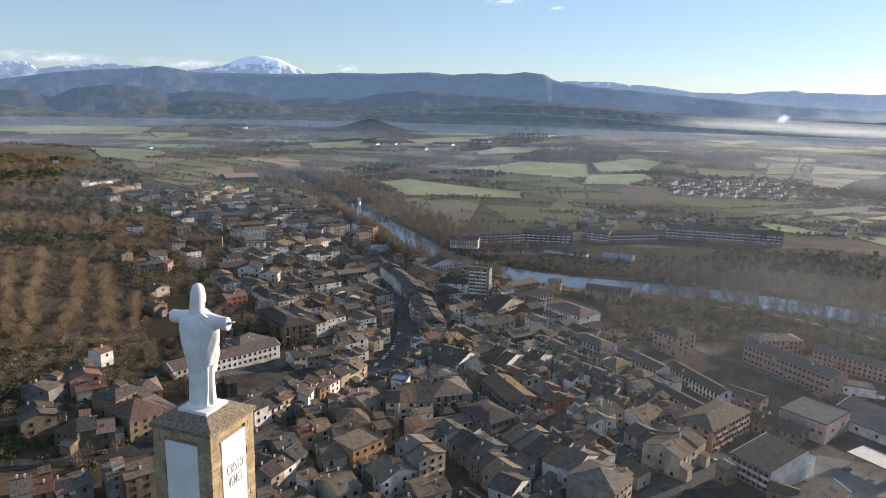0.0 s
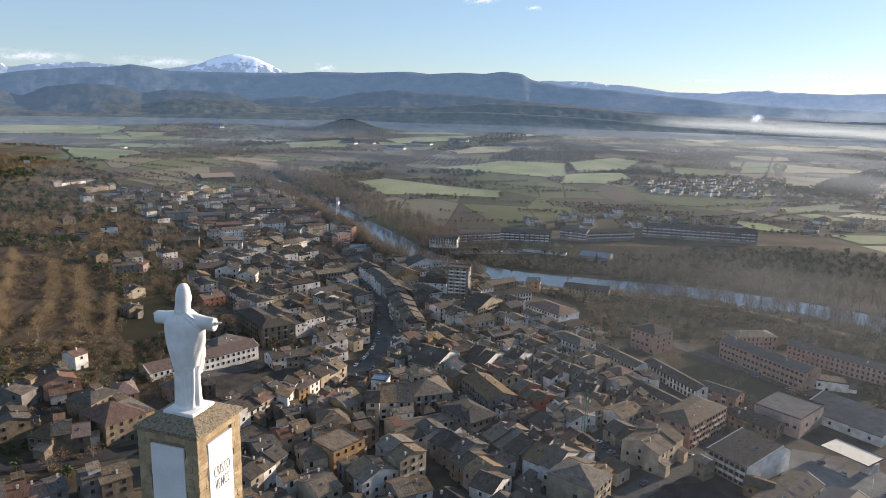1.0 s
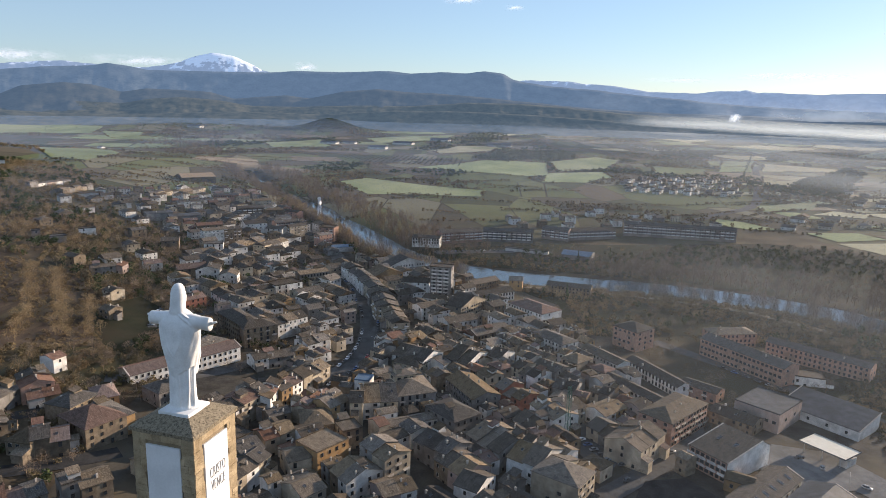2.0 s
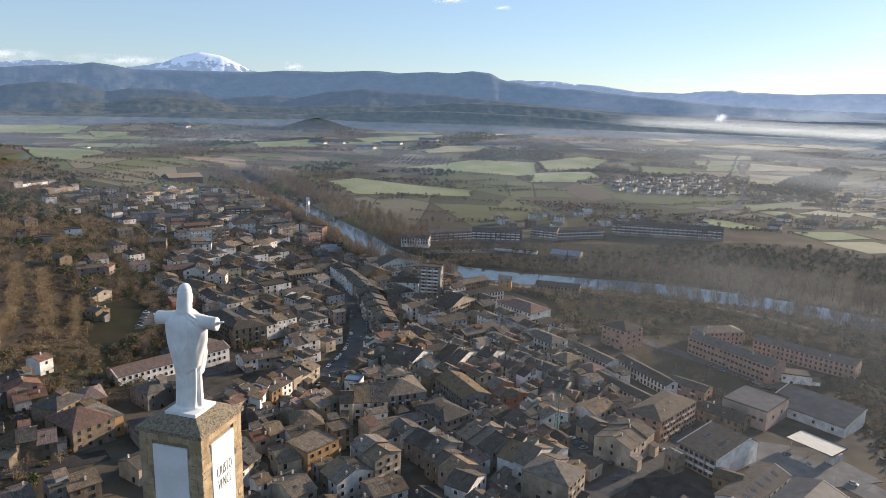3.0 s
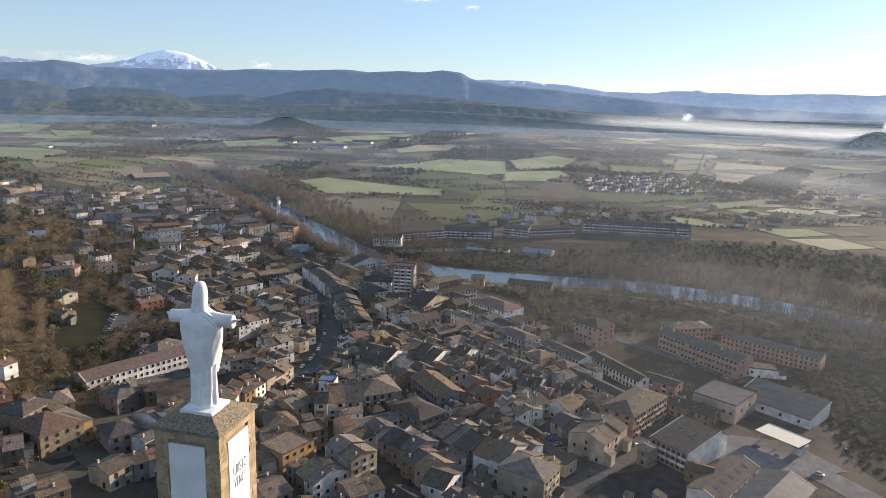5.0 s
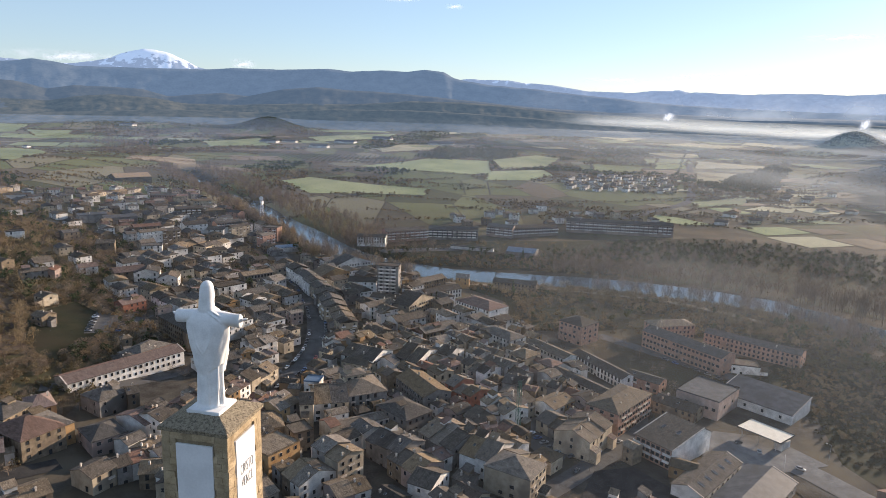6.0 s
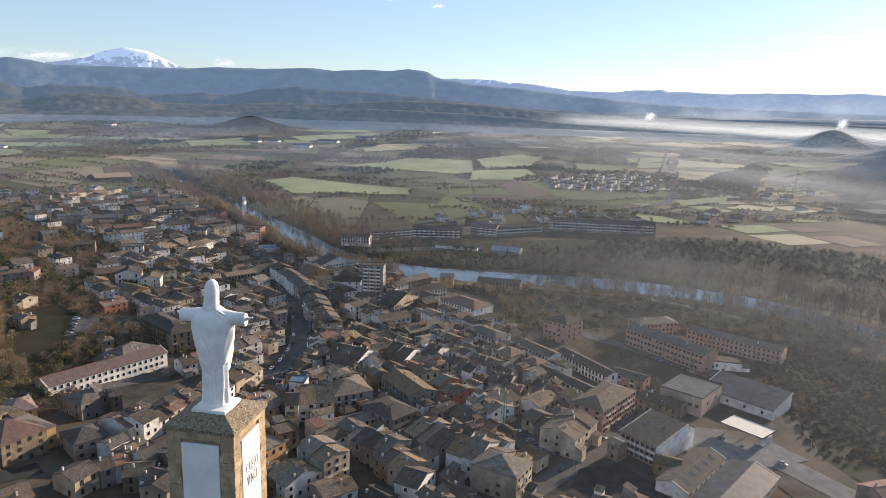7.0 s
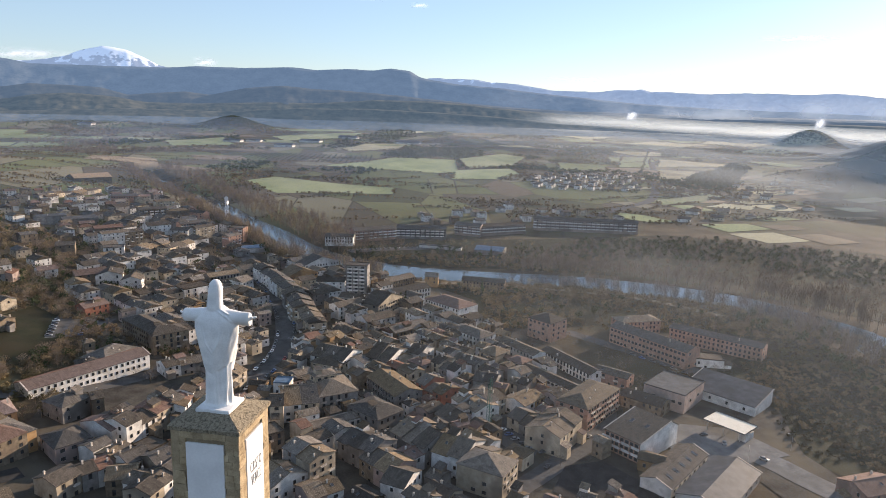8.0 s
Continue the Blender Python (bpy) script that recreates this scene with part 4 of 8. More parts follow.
def roof_mesh(w, d, shape, thick, mat, rise):
    """Roof slab with eaves, over a plan w by d with its ridge along x; z = 0 at the eaves line of the walls."""
    o = 0.38
    hw, hd = w / 2 + o, d / 2 + o
    low = -o * rise
    top = rise * d / 2
    bm = bmesh.new()
    if shape == "f":
        v = box(bm, -w / 2 - 0.1, -d / 2 - 0.1, 0.0, w / 2 + 0.1, d / 2 + 0.1, 0.7)
        deck = [f for f in bm.faces if f.calc_center_median().z > 0.69]
        bmesh.ops.inset_region(bm, faces=deck, thickness=0.3)
        for f in bmesh.ops.extrude_discrete_faces(bm, faces=deck)["faces"]:
            for q in f.verts:
                q.co.z -= 0.48
        return from_bm("roof", bm, mat)
    inset = min(hd, hw - 0.6) if shape == "h" else 0.0
    sag = -0.12 if shape == "p" and w > 7 else 0.0
    skins = []
    for lift in (0.0, thick):
        c = [bm.verts.new(p) for p in ((-hw, -hd, low + lift), (hw, -hd, low + lift), (hw, hd, low + lift), (-hw, hd, low + lift))]
        r = [bm.verts.new(p) for p in ((-hw + inset, 0, top + lift), (0, 0, top + lift + sag), (hw - inset, 0, top + lift))]
        faces = [(c[0], c[1], r[2], r[1], r[0]), (c[2], c[3], r[0], r[1], r[2])]
        if inset:
            faces += [(c[1], c[2], r[2]), (c[3], c[0], r[0])]
        for f in faces:
            bm.faces.new(f if lift else f[::-1])
        skins.append((c, r))
    (c0, r0), (c1, r1) = skins
    rim = [(c0[0], c0[1], c1[1], c1[0]), (c0[2], c0[3], c1[3], c1[2])]
    if inset:
        rim += [(c0[1], c0[2], c1[2], c1[1]), (c0[3], c0[0], c1[0], c1[3])]
    else:
        rim += [(c0[1], r0[2], r1[2], c1[1]), (r0[2], c0[2], c1[2], r1[2]), (c0[3], r0[0], r1[0], c1[3]), (r0[0], c0[0], c1[0], r1[0])]
    for f in rim:
        bm.faces.new(f)
    return from_bm("roof", bm, mat)


def house(x, y, w, d, rot, eave, shape, wall, roof, label="", extras=True):
    """One house: walls with gables, roof, chimneys, windows and doors; its front looks along its own -y."""
    turn = radians(rot)
    cs, sn = math.cos(turn), math.sin(turn)
    feet = [gz(x + cs * a - sn * b, y + sn * a + cs * b) for a, b in ((-w / 2, -d / 2), (w / 2, -d / 2), (w / 2, d / 2), (-w / 2, d / 2))]
    base, drop = sum(feet) / 4, max(feet) - min(feet)
    far = math.hypot(x, y)
    if wall == "w" and w * d < 180:
        wall = builder.choice("wwwwwcgpcw")
    if x < -55 and roof == "B":
        roof = builder.choice("BSRSR")
    ob = new("house")
    ob.matrix_world = pose(x, y, base, 0, 0, rot)
    tagged(ob, label or f"{WALL_WORD[wall]} house with a {SHAPE_WORD[shape]} {ROOF_WORD[roof]} roof", "house", "houses of the town")
    PLOTS_TAKEN.append((x, y, w, d, cs, sn))
    rise = PITCH * builder.uniform(0.82, 1.12)
    rise *= 0.6 if roof in "MLT" else 1.0
    along = shape != "q"
    span_w, span_d = (w, d) if along else (d, w)
    # walls, with gables under a gabled roof
    bm = bmesh.new()
    low = -drop - 1.2
    a = [bm.verts.new((px_, py_, low)) for px_, py_ in ((-w / 2, -d / 2), (w / 2, -d / 2), (w / 2, d / 2), (-w / 2, d / 2))]
    b = [bm.verts.new((v.co.x, v.co.y, eave)) for v in a]
    peak = rise * span_d / 2
    for k in range(4):
        quad = [a[k], a[(k + 1) % 4], b[(k + 1) % 4], b[k]]
        gable = shape in "pq" and (k % 2 == 1) == along
        if gable:
            mid_ = (b[k].co + b[(k + 1) % 4].co) / 2
            quad.insert(3, bm.verts.new((mid_.x, mid_.y, eave + peak)))
        bm.faces.new(quad)
    part("wall", from_bm("wall", bm, WALLS[wall]), ob)
    part("roof", roof_mesh(span_w, span_d, "p" if shape == "q" else shape, 0.22, ROOFS[roof], rise), ob, "", pose(0, 0, eave, 0, 0, 0 if along else 90))
    if shape in "pq" and roof in "BSR" and far < 700:
        cap_ = profile_block("ridge_cap", ((-0.28, -0.04), (-0.12, 0.10), (0.12, 0.10), (0.28, -0.04)), span_w / 2 + 0.5, ROOFS[roof])
        part("ridge_cap", cap_, ob, "", pose(0, 0, eave + rise * span_d / 2 + 0.2, 0, 0, 0 if along else 90))
    # chimneys and skylights
    if extras and far < 900 and shape != "f":
        for _ in range(builder.choice((0, 1, 1, 2)) if far < 500 else builder.choice((0, 1))):
            u, v = builder.uniform(-0.38, 0.38) * span_w, builder.uniform(-0.35, 0.35) * span_d
            z = eave + rise * (span_d / 2 - abs(v)) - (0.9 if shape == "h" else 0.0) + 0.3
            px_, py_ = (u, v) if along else (-v, u)
            part("chimney", CHIMNEY_MESH, ob, "", pose(px_, py_, z, 0, 0, 0))
        if far < 420 and builder.random() < 0.35 and shape == "p":
            u, v = builder.uniform(-0.3, 0.3) * span_w, -0.22 * span_d
            part("skylight", SKYLIGHT, ob, "", pose(u, v, eave + rise * (span_d / 2 + v) + 0.24, math.degrees(math.atan(rise)) - 90, 0, 0))
    # lean-to or raised loft that breaks the outline of older houses
    if extras and far < 620 and roof in "BSR" and w < 30:
        for _ in range(builder.choice((0, 0, 1, 1) if far < 420 else (0, 0, 1))):
            aw, ad = builder.uniform(3.0, 5.5), builder.uniform(2.6, 4.2)
            if builder.random() < 0.5:      # loft standing up through the roof
                ax, ay, ah = builder.uniform(-0.3, 0.3) * w, builder.uniform(-0.2, 0.25) * d, eave + rise * span_d * 0.36 + builder.uniform(0.8, 1.9)
                foot_ = eave - 0.5
            else:                           # lean-to against the front or the end
                side = builder.choice((0, 90, -90))
                reach = (d if side == 0 else w) / 2 + ad / 2 - 0.05
                ax, ay = (builder.uniform(-0.3, 0.3) * w, -reach) if side == 0 else (math.copysign(reach, side), builder.uniform(-0.3, 0.3) * d)
                ah, foot_ = eave * builder.uniform(0.4, 0.75), low
            bm = bmesh.new()
            box(bm, ax - aw / 2, ay - ad / 2, foot_, ax + aw / 2, ay + ad / 2, ah)
            for v in bm.verts:
                if v.co.z > ah - 0.01 and v.co.y > ay:
                    v.co.z += 0.28 * ad
            part("annex", from_bm("annex", bm, WALLS[builder.choice((wall, wall, "g", "t", "w"))]), ob)
            bm = bmesh.new()
            for v in box(bm, ax - aw / 2 - 0.3, ay - ad / 2 - 0.3, ah, ax + aw / 2 + 0.3, ay + ad / 2 + 0.3, ah + 0.16):
                v.co.z += 0.28 * (v.co.y - ay + ad / 2) + 0.01
            part("annex_roof", from_bm("annex_roof", bm, ROOFS[builder.choice("BBBRS")]), ob)
    # windows, doors and balconies
    floors = max(1, int((eave + 0.6) / 3.0))
    step = eave / floors
    style = builder.choice((0, 0, 1, 2, 3) if wall != "b" else (3, 0))
    if roof in "MLT":
        floors, step, style = 1, eave, 3
    sides = [(w, -d / 2, 0, 3.3 if far < 520 else 4.6, 0.18 if roof not in "MLT" else 0.6)]
    if w > 25 and roof not in "MLT":
        sides[0] = (w, -d / 2, 0, 2.7, 0.05)
    if far < 620:
        sides += [(d, -w / 2, 90, 4.6, 0.40), (d, -w / 2, -90, 4.6, 0.55)]
    for length, out, face, gap, skip in sides:
        count = int((length - 1.2) / gap)
        for k in range(count):
            u = (k + 0.5) / count * (length - 1.0) - (length - 1.0) / 2
            for level in range(floors):
                if level == 0 and k == count // 2 and face == 0 and far < 450:
                    part("door", DOOR, ob, "", pose(u, out, 0.02, 0, 0, 0))
                    continue
                if builder.random() < skip or (far > 650 and level == 0):
                    continue
                z = step * level + step * 0.55
                part("window", WINDOWS[style], ob, "", pose(0, 0, 0, 0, 0, face) @ pose(u, out, z))
                if face == 0 and level and far > 600 and eave > 10.5 and k % 2 == 0:
                    part("balcony", PALE_BALCONY, ob, "white balcony", pose(u, out, step * level + 0.12))
                if face == 0 and level and far < 420 and (wall in "bc" or style == 1) and (k + level) % 2 == 0 and builder.random() < 0.6:
                    part("balcony", BALCONY, ob, "", pose(u, out, step * level + 0.12))
    return ob


# small houses farther off, joined into one
FAR_KEYS = [*WALLS, *ROOFS, "glass"]
FAR_VERTS, FAR_FACES, FAR_MATS = [], [], []


def far_add(m, verts, faces, key):
    k = len(FAR_VERTS)
    FAR_VERTS.extend(m @ Vector(v) for v in verts)
    FAR_FACES.extend(tuple(k + i for i in f) for f in faces)
    FAR_MATS.extend([FAR_KEYS.index(key)] * len(faces))


def far_house(x, y, w, d, rot, eave, shape, wall, roof):
    """The same kind of house with walls, eaves, chimney and windows, for the joined mass of houses."""
    m = pose(x, y, gz(x, y), 0, 0, rot) @ (pose(0, 0, 0, 0, 0, 90) if shape == "q" else Matrix.Identity(4))
    w, d = (d, w) if shape == "q" else (w, d)
    rise = PITCH * builder.uniform(0.82, 1.12)
    top = eave + rise * d / 2
    a, b = w / 2, d / 2
    far_add(m, [(-a, -b, -3), (a, -b, -3), (a, b, -3), (-a, b, -3), (-a, -b, eave), (a, -b, eave), (a, b, eave), (-a, b, eave), (-a, 0, top), (a, 0, top)],
            [(0, 1, 5, 4), (2, 3, 7, 6), (1, 2, 6, 9, 5), (3, 0, 4, 8, 7)], wall)
    o, inset = 0.38, (min(b, a - 0.5) if shape == "h" else 0.0)
    low = eave - o * rise
    skin = []
    for lift in (0.02, 0.24):
        skin += [(-a - o, -b - o, low + lift), (a + o, -b - o, low + lift), (a + o, b + o, low + lift), (-a - o, b + o, low + lift), (-a - o + inset, 0, top + lift), (a + o - inset, 0, top + lift)]
    far_add(m, skin, [(6, 7, 11, 10), (8, 9, 10, 11), (7, 8, 11), (9, 6, 10), (0, 1, 7, 6), (1, 2, 8, 7), (2, 3, 9, 8), (3, 0, 6, 9)], roof)
    u, v = builder.uniform(-0.35, 0.35) * w, builder.uniform(-0.3, 0.3) * d
    z = top - abs(v) * rise
    far_add(m, [(u + i * 0.35, v + j * 0.35, z + k) for k in (-0.5, 1.3) for i, j in ((-1, -1), (1, -1), (1, 1), (-1, 1))], [(4, 5, 6, 7), (0, 1, 5, 4), (1, 2, 6, 5), (2, 3, 7, 6), (3, 0, 4, 7)], "c")
    floors = max(1, int((eave + 0.6) / 3.0))
    for length, out, face in ((w, b, 0), (d, a, 90), (d, a, -90), (w, b, 180)):
        q = m @ pose(0, 0, 0, 0, 0, face)
        count = int(length / 3.8)
        for i in range(count):
            for level in range(floors):
                if builder.random() < 0.3:
                    continue
                c, z = (i + 0.5) / count * (length - 1) - (length - 1) / 2, eave / floors * (level + 0.55)
                far_add(q, [(c - 0.5, -out - 0.04, z - 0.7), (c + 0.5, -out - 0.04, z - 0.7), (c + 0.5, -out - 0.04, z + 0.7), (c - 0.5, -out - 0.04, z + 0.7),
                            (c - 0.5, -out, z - 0.7), (c + 0.5, -out, z - 0.7), (c + 0.5, -out, z + 0.7), (c - 0.5, -out, z + 0.7)],
                        [(0, 1, 2, 3), (4, 5, 1, 0), (5, 6, 2, 1), (6, 7, 3, 2), (7, 4, 0, 3)], "glass")
                if eave > 10.5 and builder.random() < 0.6:
                    far_add(q, [(c + i_ * 1.3, -out - j_, z + k_) for k_ in (-1.5, -0.8) for i_, j_ in ((-1, 0.9), (1, 0.9), (1, 0), (-1, 0))],
                            [(0, 1, 5, 4), (1, 2, 6, 5), (3, 0, 4, 7), (4, 5, 6, 7), (3, 2, 1, 0)], "w")


def far_houses_done():
    me = bpy.data.meshes.new("distant_houses")
    me.from_pydata([tuple(v) for v in FAR_VERTS], [], FAR_FACES)
    for key in FAR_KEYS:
        me.materials.append({**WALLS, **ROOFS, "glass": GLASS}[key])
    me.polygons.foreach_set("material_index", FAR_MATS)
    tagged(new("distant_houses", me), "many small tiled houses farther up the valley", "houses", kind="stuff")


house(9.3, 216.8, 5.4, 8.7, -51, 4.0, "p", "w", "S")
house(5.7, 220.9, 5.4, 8.3, -51, 5.5, "p", "w", "S")
house(19.2, 220.4, 9.5, 9.1, -51, 5.9, "p", "w", "S")
house(35.1, 220.5, 5.8, 8.9, -57, 9.1, "p", "w", "B")
house(-47.5, 218.3, 11.4, 10.2, 40, 6.9, "h", "w", "S")
house(49.1, 218.3, 9.8, 9.6, -51, 6.0, "p", "g", "S")
house(-22.5, 223.6, 10.6, 9.9, -56, 5.6, "p", "g", "B")
house(31.6, 225.1, 5.8, 8.2, -57, 8.4, "p", "w", "S")
house(13.1, 229.2, 10.5, 10.3, -51, 5.9, "p", "t", "S")
house(-55.5, 224.7, 5.4, 9.9, 37, 4.9, "p", "w", "B")
house(42.6, 227.5, 10.7, 10.3, -52, 6.9, "p", "w", "S")
house(-6.5, 231.9, 6.9, 12.5, 27, 8.0, "p", "w", "B")
house(-51.5, 228.3, 5.4, 10.8, 37, 4.2, "p", "w", "S")
house(-0.1, 234.5, 6.9, 11.5, 27, 8.0, "p", "w", "B")
house(-36.7, 232.0, 10.4, 14.0, 42, 8.0, "p", "c", "B")
house(-15.9, 238.4, 16.9, 6.0, 37, 9.7, "q", "w", "B")
house(28.0, 237.8, 15.2, 10.0, 54, 8.0, "q", "w", "S")
house(-19.5, 243.2, 16.6, 6.0, 37, 9.7, "q", "t", "B")
house(-65.7, 237.1, 7.3, 11.7, 64, 8.0, "p", "w", "S")
house(62.7, 239.2, 15.0, 20.0, 50, 11.0, "h", "c", "B")
house(-4.5, 247.3, 13.0, 8.0, 40, 14.0, "q", "c", "B")
house(26.7, 247.4, 8.8, 15.3, -54, 8.0, "p", "w", "B")
house(-63.8, 243.0, 10.4, 6.0, 57, 7.7, "q", "w", "B")
house(-62.3, 243.7, 7.3, 11.4, 64, 8.0, "p", "w", "S")
house(-110.6, 227.2, 10.2, 12.0, 39, 9.0, "p", "t", "B")
house(-117.4, 224.0, 6.3, 10.0, 38, 10.0, "f", "g", "S")
house(-9.6, 253.4, 13.0, 8.0, 40, 14.7, "q", "g", "B")
house(-132.0, 217.0, 5.7, 11.6, 41, 5.5, "p", "w", "B")
house(28.1, 252.8, 7.4, 9.6, 36, 6.5, "p", "t", "B")
house(-127.9, 221.0, 5.7, 12.1, 41, 6.2, "p", "w", "S")
house(21.5, 254.6, 8.8, 15.2, -54, 8.0, "p", "t", "S")
house(-137.9, 215.3, 6.1, 13.6, 33, 6.2, "p", "t", "B")
house(-68.9, 246.2, 10.7, 6.0, 57, 7.0, "q", "w", "B")
house(-143.1, 212.0, 6.1, 13.8, 33, 7.0, "p", "w", "B")
house(63.2, 249.2, 7.4, 20.5, -42, 7.5, "p", "w", "S")
house(-59.3, 250.4, 7.3, 11.9, 64, 8.7, "p", "w", "S")
house(-43.4, 255.2, 9.4, 12.0, 27, 8.0, "p", "c", "B")
house(34.0, 257.4, 7.4, 10.4, 36, 7.2, "p", "w", "R")
house(57.6, 253.9, 7.4, 20.0, -42, 9.7, "p", "w", "B")
house(-75.7, 250.5, 10.5, 12.0, 4, 7.0, "p", "t", "B")
house(21.2, 261.0, 6.6, 15.6, -51, 9.7, "p", "g", "S")
house(-33.3, 261.2, 16.4, 14.0, 46, 11.0, "f", "o", "B")
house(-9.5, 263.6, 5.5, 9.9, -56, 6.6, "p", "w", "S")
house(52.1, 258.9, 7.4, 20.2, -42, 9.0, "p", "w", "B")
house(-63.9, 257.5, 9.9, 14.0, 43, 9.0, "p", "t", "B")
house(-97.2, 247.0, 10.4, 12.0, 56, 7.0, "p", "w", "B")
house(17.1, 266.2, 6.6, 15.9, -51, 9.0, "p", "g", "S")
house(80.5, 254.9, 10.1, 9.1, -50, 6.1, "h", "c", "B")
house(45.8, 263.4, 7.3, 19.9, -58, 9.7, "p", "g", "S")
house(-89.6, 252.5, 5.5, 9.5, 37, 7.2, "p", "w", "B")
house(-13.2, 267.9, 5.5, 8.7, -56, 6.6, "p", "w", "S")
house(68.4, 260.8, 6.4, 9.8, -53, 8.2, "p", "w", "B")
house(-85.3, 256.1, 5.5, 9.9, 37, 7.2, "p", "w", "B")
house(13.1, 271.5, 6.6, 16.4, -51, 8.2, "p", "w", "S")
house(-75.0, 261.3, 10.3, 12.0, 44, 8.0, "p", "w", "B")
house(41.9, 269.6, 7.3, 19.9, -58, 8.2, "p", "g", "B")
house(64.5, 266.0, 6.4, 9.8, -53, 9.0, "p", "t", "B")
house(-43.0, 273.2, 5.5, 14.5, 35, 8.0, "p", "w", "B")
house(-3.9, 277.0, 10.4, 9.1, 39, 6.5, "p", "w", "S")
house(-69.8, 268.2, 8.9, 10.0, 51, 9.0, "f", "w", "B")
house(-83.9, 264.5, 5.6, 9.4, 65, 7.0, "p", "w", "B")
house(-58.1, 271.5, 7.0, 11.7, 37, 8.0, "p", "c", "B")
house(-38.2, 276.0, 5.5, 13.6, 35, 8.0, "p", "w", "S")
house(38.3, 276.0, 7.3, 20.6, -58, 9.0, "p", "g", "B")
house(-24.0, 279.4, 9.1, 10.0, 27, 9.0, "f", "t", "B")
house(-52.5, 275.9, 7.0, 11.9, 37, 8.7, "p", "c", "B")
house(-81.9, 269.8, 5.6, 10.4, 65, 6.2, "p", "t", "B")
house(5.4, 282.4, 10.4, 10.3, -59, 7.9, "p", "w", "S")
house(96.5, 265.6, 7.4, 17.3, 44, 9.5, "p", "c", "B")
house(-91.3, 271.5, 8.9, 9.0, 53, 7.0, "p", "w", "B")
house(101.8, 270.8, 7.4, 17.7, 44, 9.5, "p", "c", "B")
house(-39.5, 289.2, 14.3, 18.0, 12, 8.0, "h", "t", "B")
house(106.0, 273.6, 7.1, 10.0, -59, 7.0, "p", "w", "S")
house(-137.8, 260.3, 6.6, 14.3, 26, 6.5, "p", "t", "B")
house(-143.7, 257.2, 6.6, 13.9, 26, 8.0, "p", "t", "B")
house(-147.0, 255.4, 11.2, 12.0, -14, 7.0, "h", "t", "B")
house(107.2, 275.9, 7.4, 17.6, 44, 10.2, "p", "c", "S")
house(5.5, 295.9, 27.2, 8.0, 23, 5.0, "p", "w", "B")
house(-104.1, 277.5, 13.9, 16.0, 38, 7.0, "h", "p", "S")
house(62.5, 290.2, 15.9, 6.0, 30, 6.0, "q", "w", "S")
house(95.9, 281.3, 7.5, 12.3, -58, 5.5, "p", "g", "S")
house(102.5, 279.8, 7.1, 10.4, -59, 7.0, "p", "w", "B")
house(-85.1, 286.5, 8.3, 14.0, 57, 10.7, "p", "w", "S")
house(-58.1, 294.1, 10.1, 9.0, 35, 7.3, "p", "t", "B")
house(213.8, 210.6, 18.9, 14.0, 7, 6.0, "p", "b", "R")
house(23.5, 299.8, 16.2, 22.0, 36, 8.0, "h", "g", "S")
house(59.5, 295.4, 16.2, 6.0, 30, 6.0, "q", "w", "S")
house(74.4, 293.1, 6.3, 14.7, -66, 9.0, "p", "w", "B")
house(92.5, 288.0, 7.5, 13.5, -58, 6.2, "p", "w", "S")
house(-93.7, 288.0, 6.0, 18.4, 55, 8.0, "p", "w", "B")
house(-36.9, 300.6, 6.2, 14.3, 51, 10.0, "p", "o", "B")
house(-130.8, 273.4, 17.6, 22.0, 52, 9.0, "h", "t", "B")
house(-46.1, 299.7, 7.1, 9.6, 65, 8.2, "p", "w", "R")
house(50.0, 300.1, 9.6, 10.4, -58, 6.7, "q", "w", "S")
house(-22.0, 303.6, 6.1, 14.0, 1, 12.0, "p", "c", "B")
house(-80.7, 293.7, 8.3, 14.5, 57, 8.5, "p", "w", "S")
house(-78.1, 294.5, 7.3, 9.8, 65, 8.2, "p", "b", "S")
house(-89.9, 292.7, 6.0, 17.7, 55, 8.0, "p", "b", "B")
house(-128.1, 278.6, 16.3, 20.0, 51, 8.0, "h", "o", "B")
house(71.6, 298.7, 6.3, 14.2, -66, 7.5, "p", "w", "S")
house(-33.0, 305.5, 6.2, 14.4, 51, 10.0, "p", "g", "B")
house(72.2, 298.7, 6.0, 13.7, 37, 7.5, "p", "w", "S")
house(-164.9, 259.5, 6.9, 13.9, 132, 7.2, "p", "t", "S")
house(-77.0, 299.1, 6.0, 13.8, 62, 10.0, "p", "c", "B")
house(-42.8, 306.0, 7.1, 9.1, 65, 9.7, "p", "o", "R")
house(-86.6, 297.7, 6.0, 18.0, 55, 7.2, "p", "w", "S")
house(-74.9, 301.1, 7.3, 9.5, 65, 8.2, "p", "c", "S")
house(68.6, 304.3, 6.3, 13.3, -66, 9.0, "p", "w", "B")
house(76.7, 302.8, 6.0, 14.6, 37, 9.7, "p", "w", "S")
house(-67.6, 305.6, 6.1, 11.4, 83, 9.5, "p", "w", "B")
house(-74.4, 304.5, 6.0, 14.3, 62, 10.0, "p", "c", "B")
house(-169.1, 265.1, 6.9, 12.7, 132, 7.2, "p", "t", "S")
house(-39.5, 312.3, 7.1, 8.4, 65, 9.0, "p", "w", "R")
house(-16.8, 315.5, 8.4, 23.6, 8, 9.0, "p", "w", "B")
house(-8.4, 316.6, 8.4, 23.4, 8, 9.0, "p", "c", "S")
house(81.8, 306.2, 6.0, 13.9, 37, 9.0, "p", "w", "S")
house(95.2, 302.7, 8.3, 13.5, 36, 7.2, "p", "w", "B")
house(-71.4, 309.8, 6.0, 14.0, 62, 10.7, "p", "g", "S")
house(-66.9, 311.8, 6.1, 11.5, 83, 9.5, "p", "w", "B")
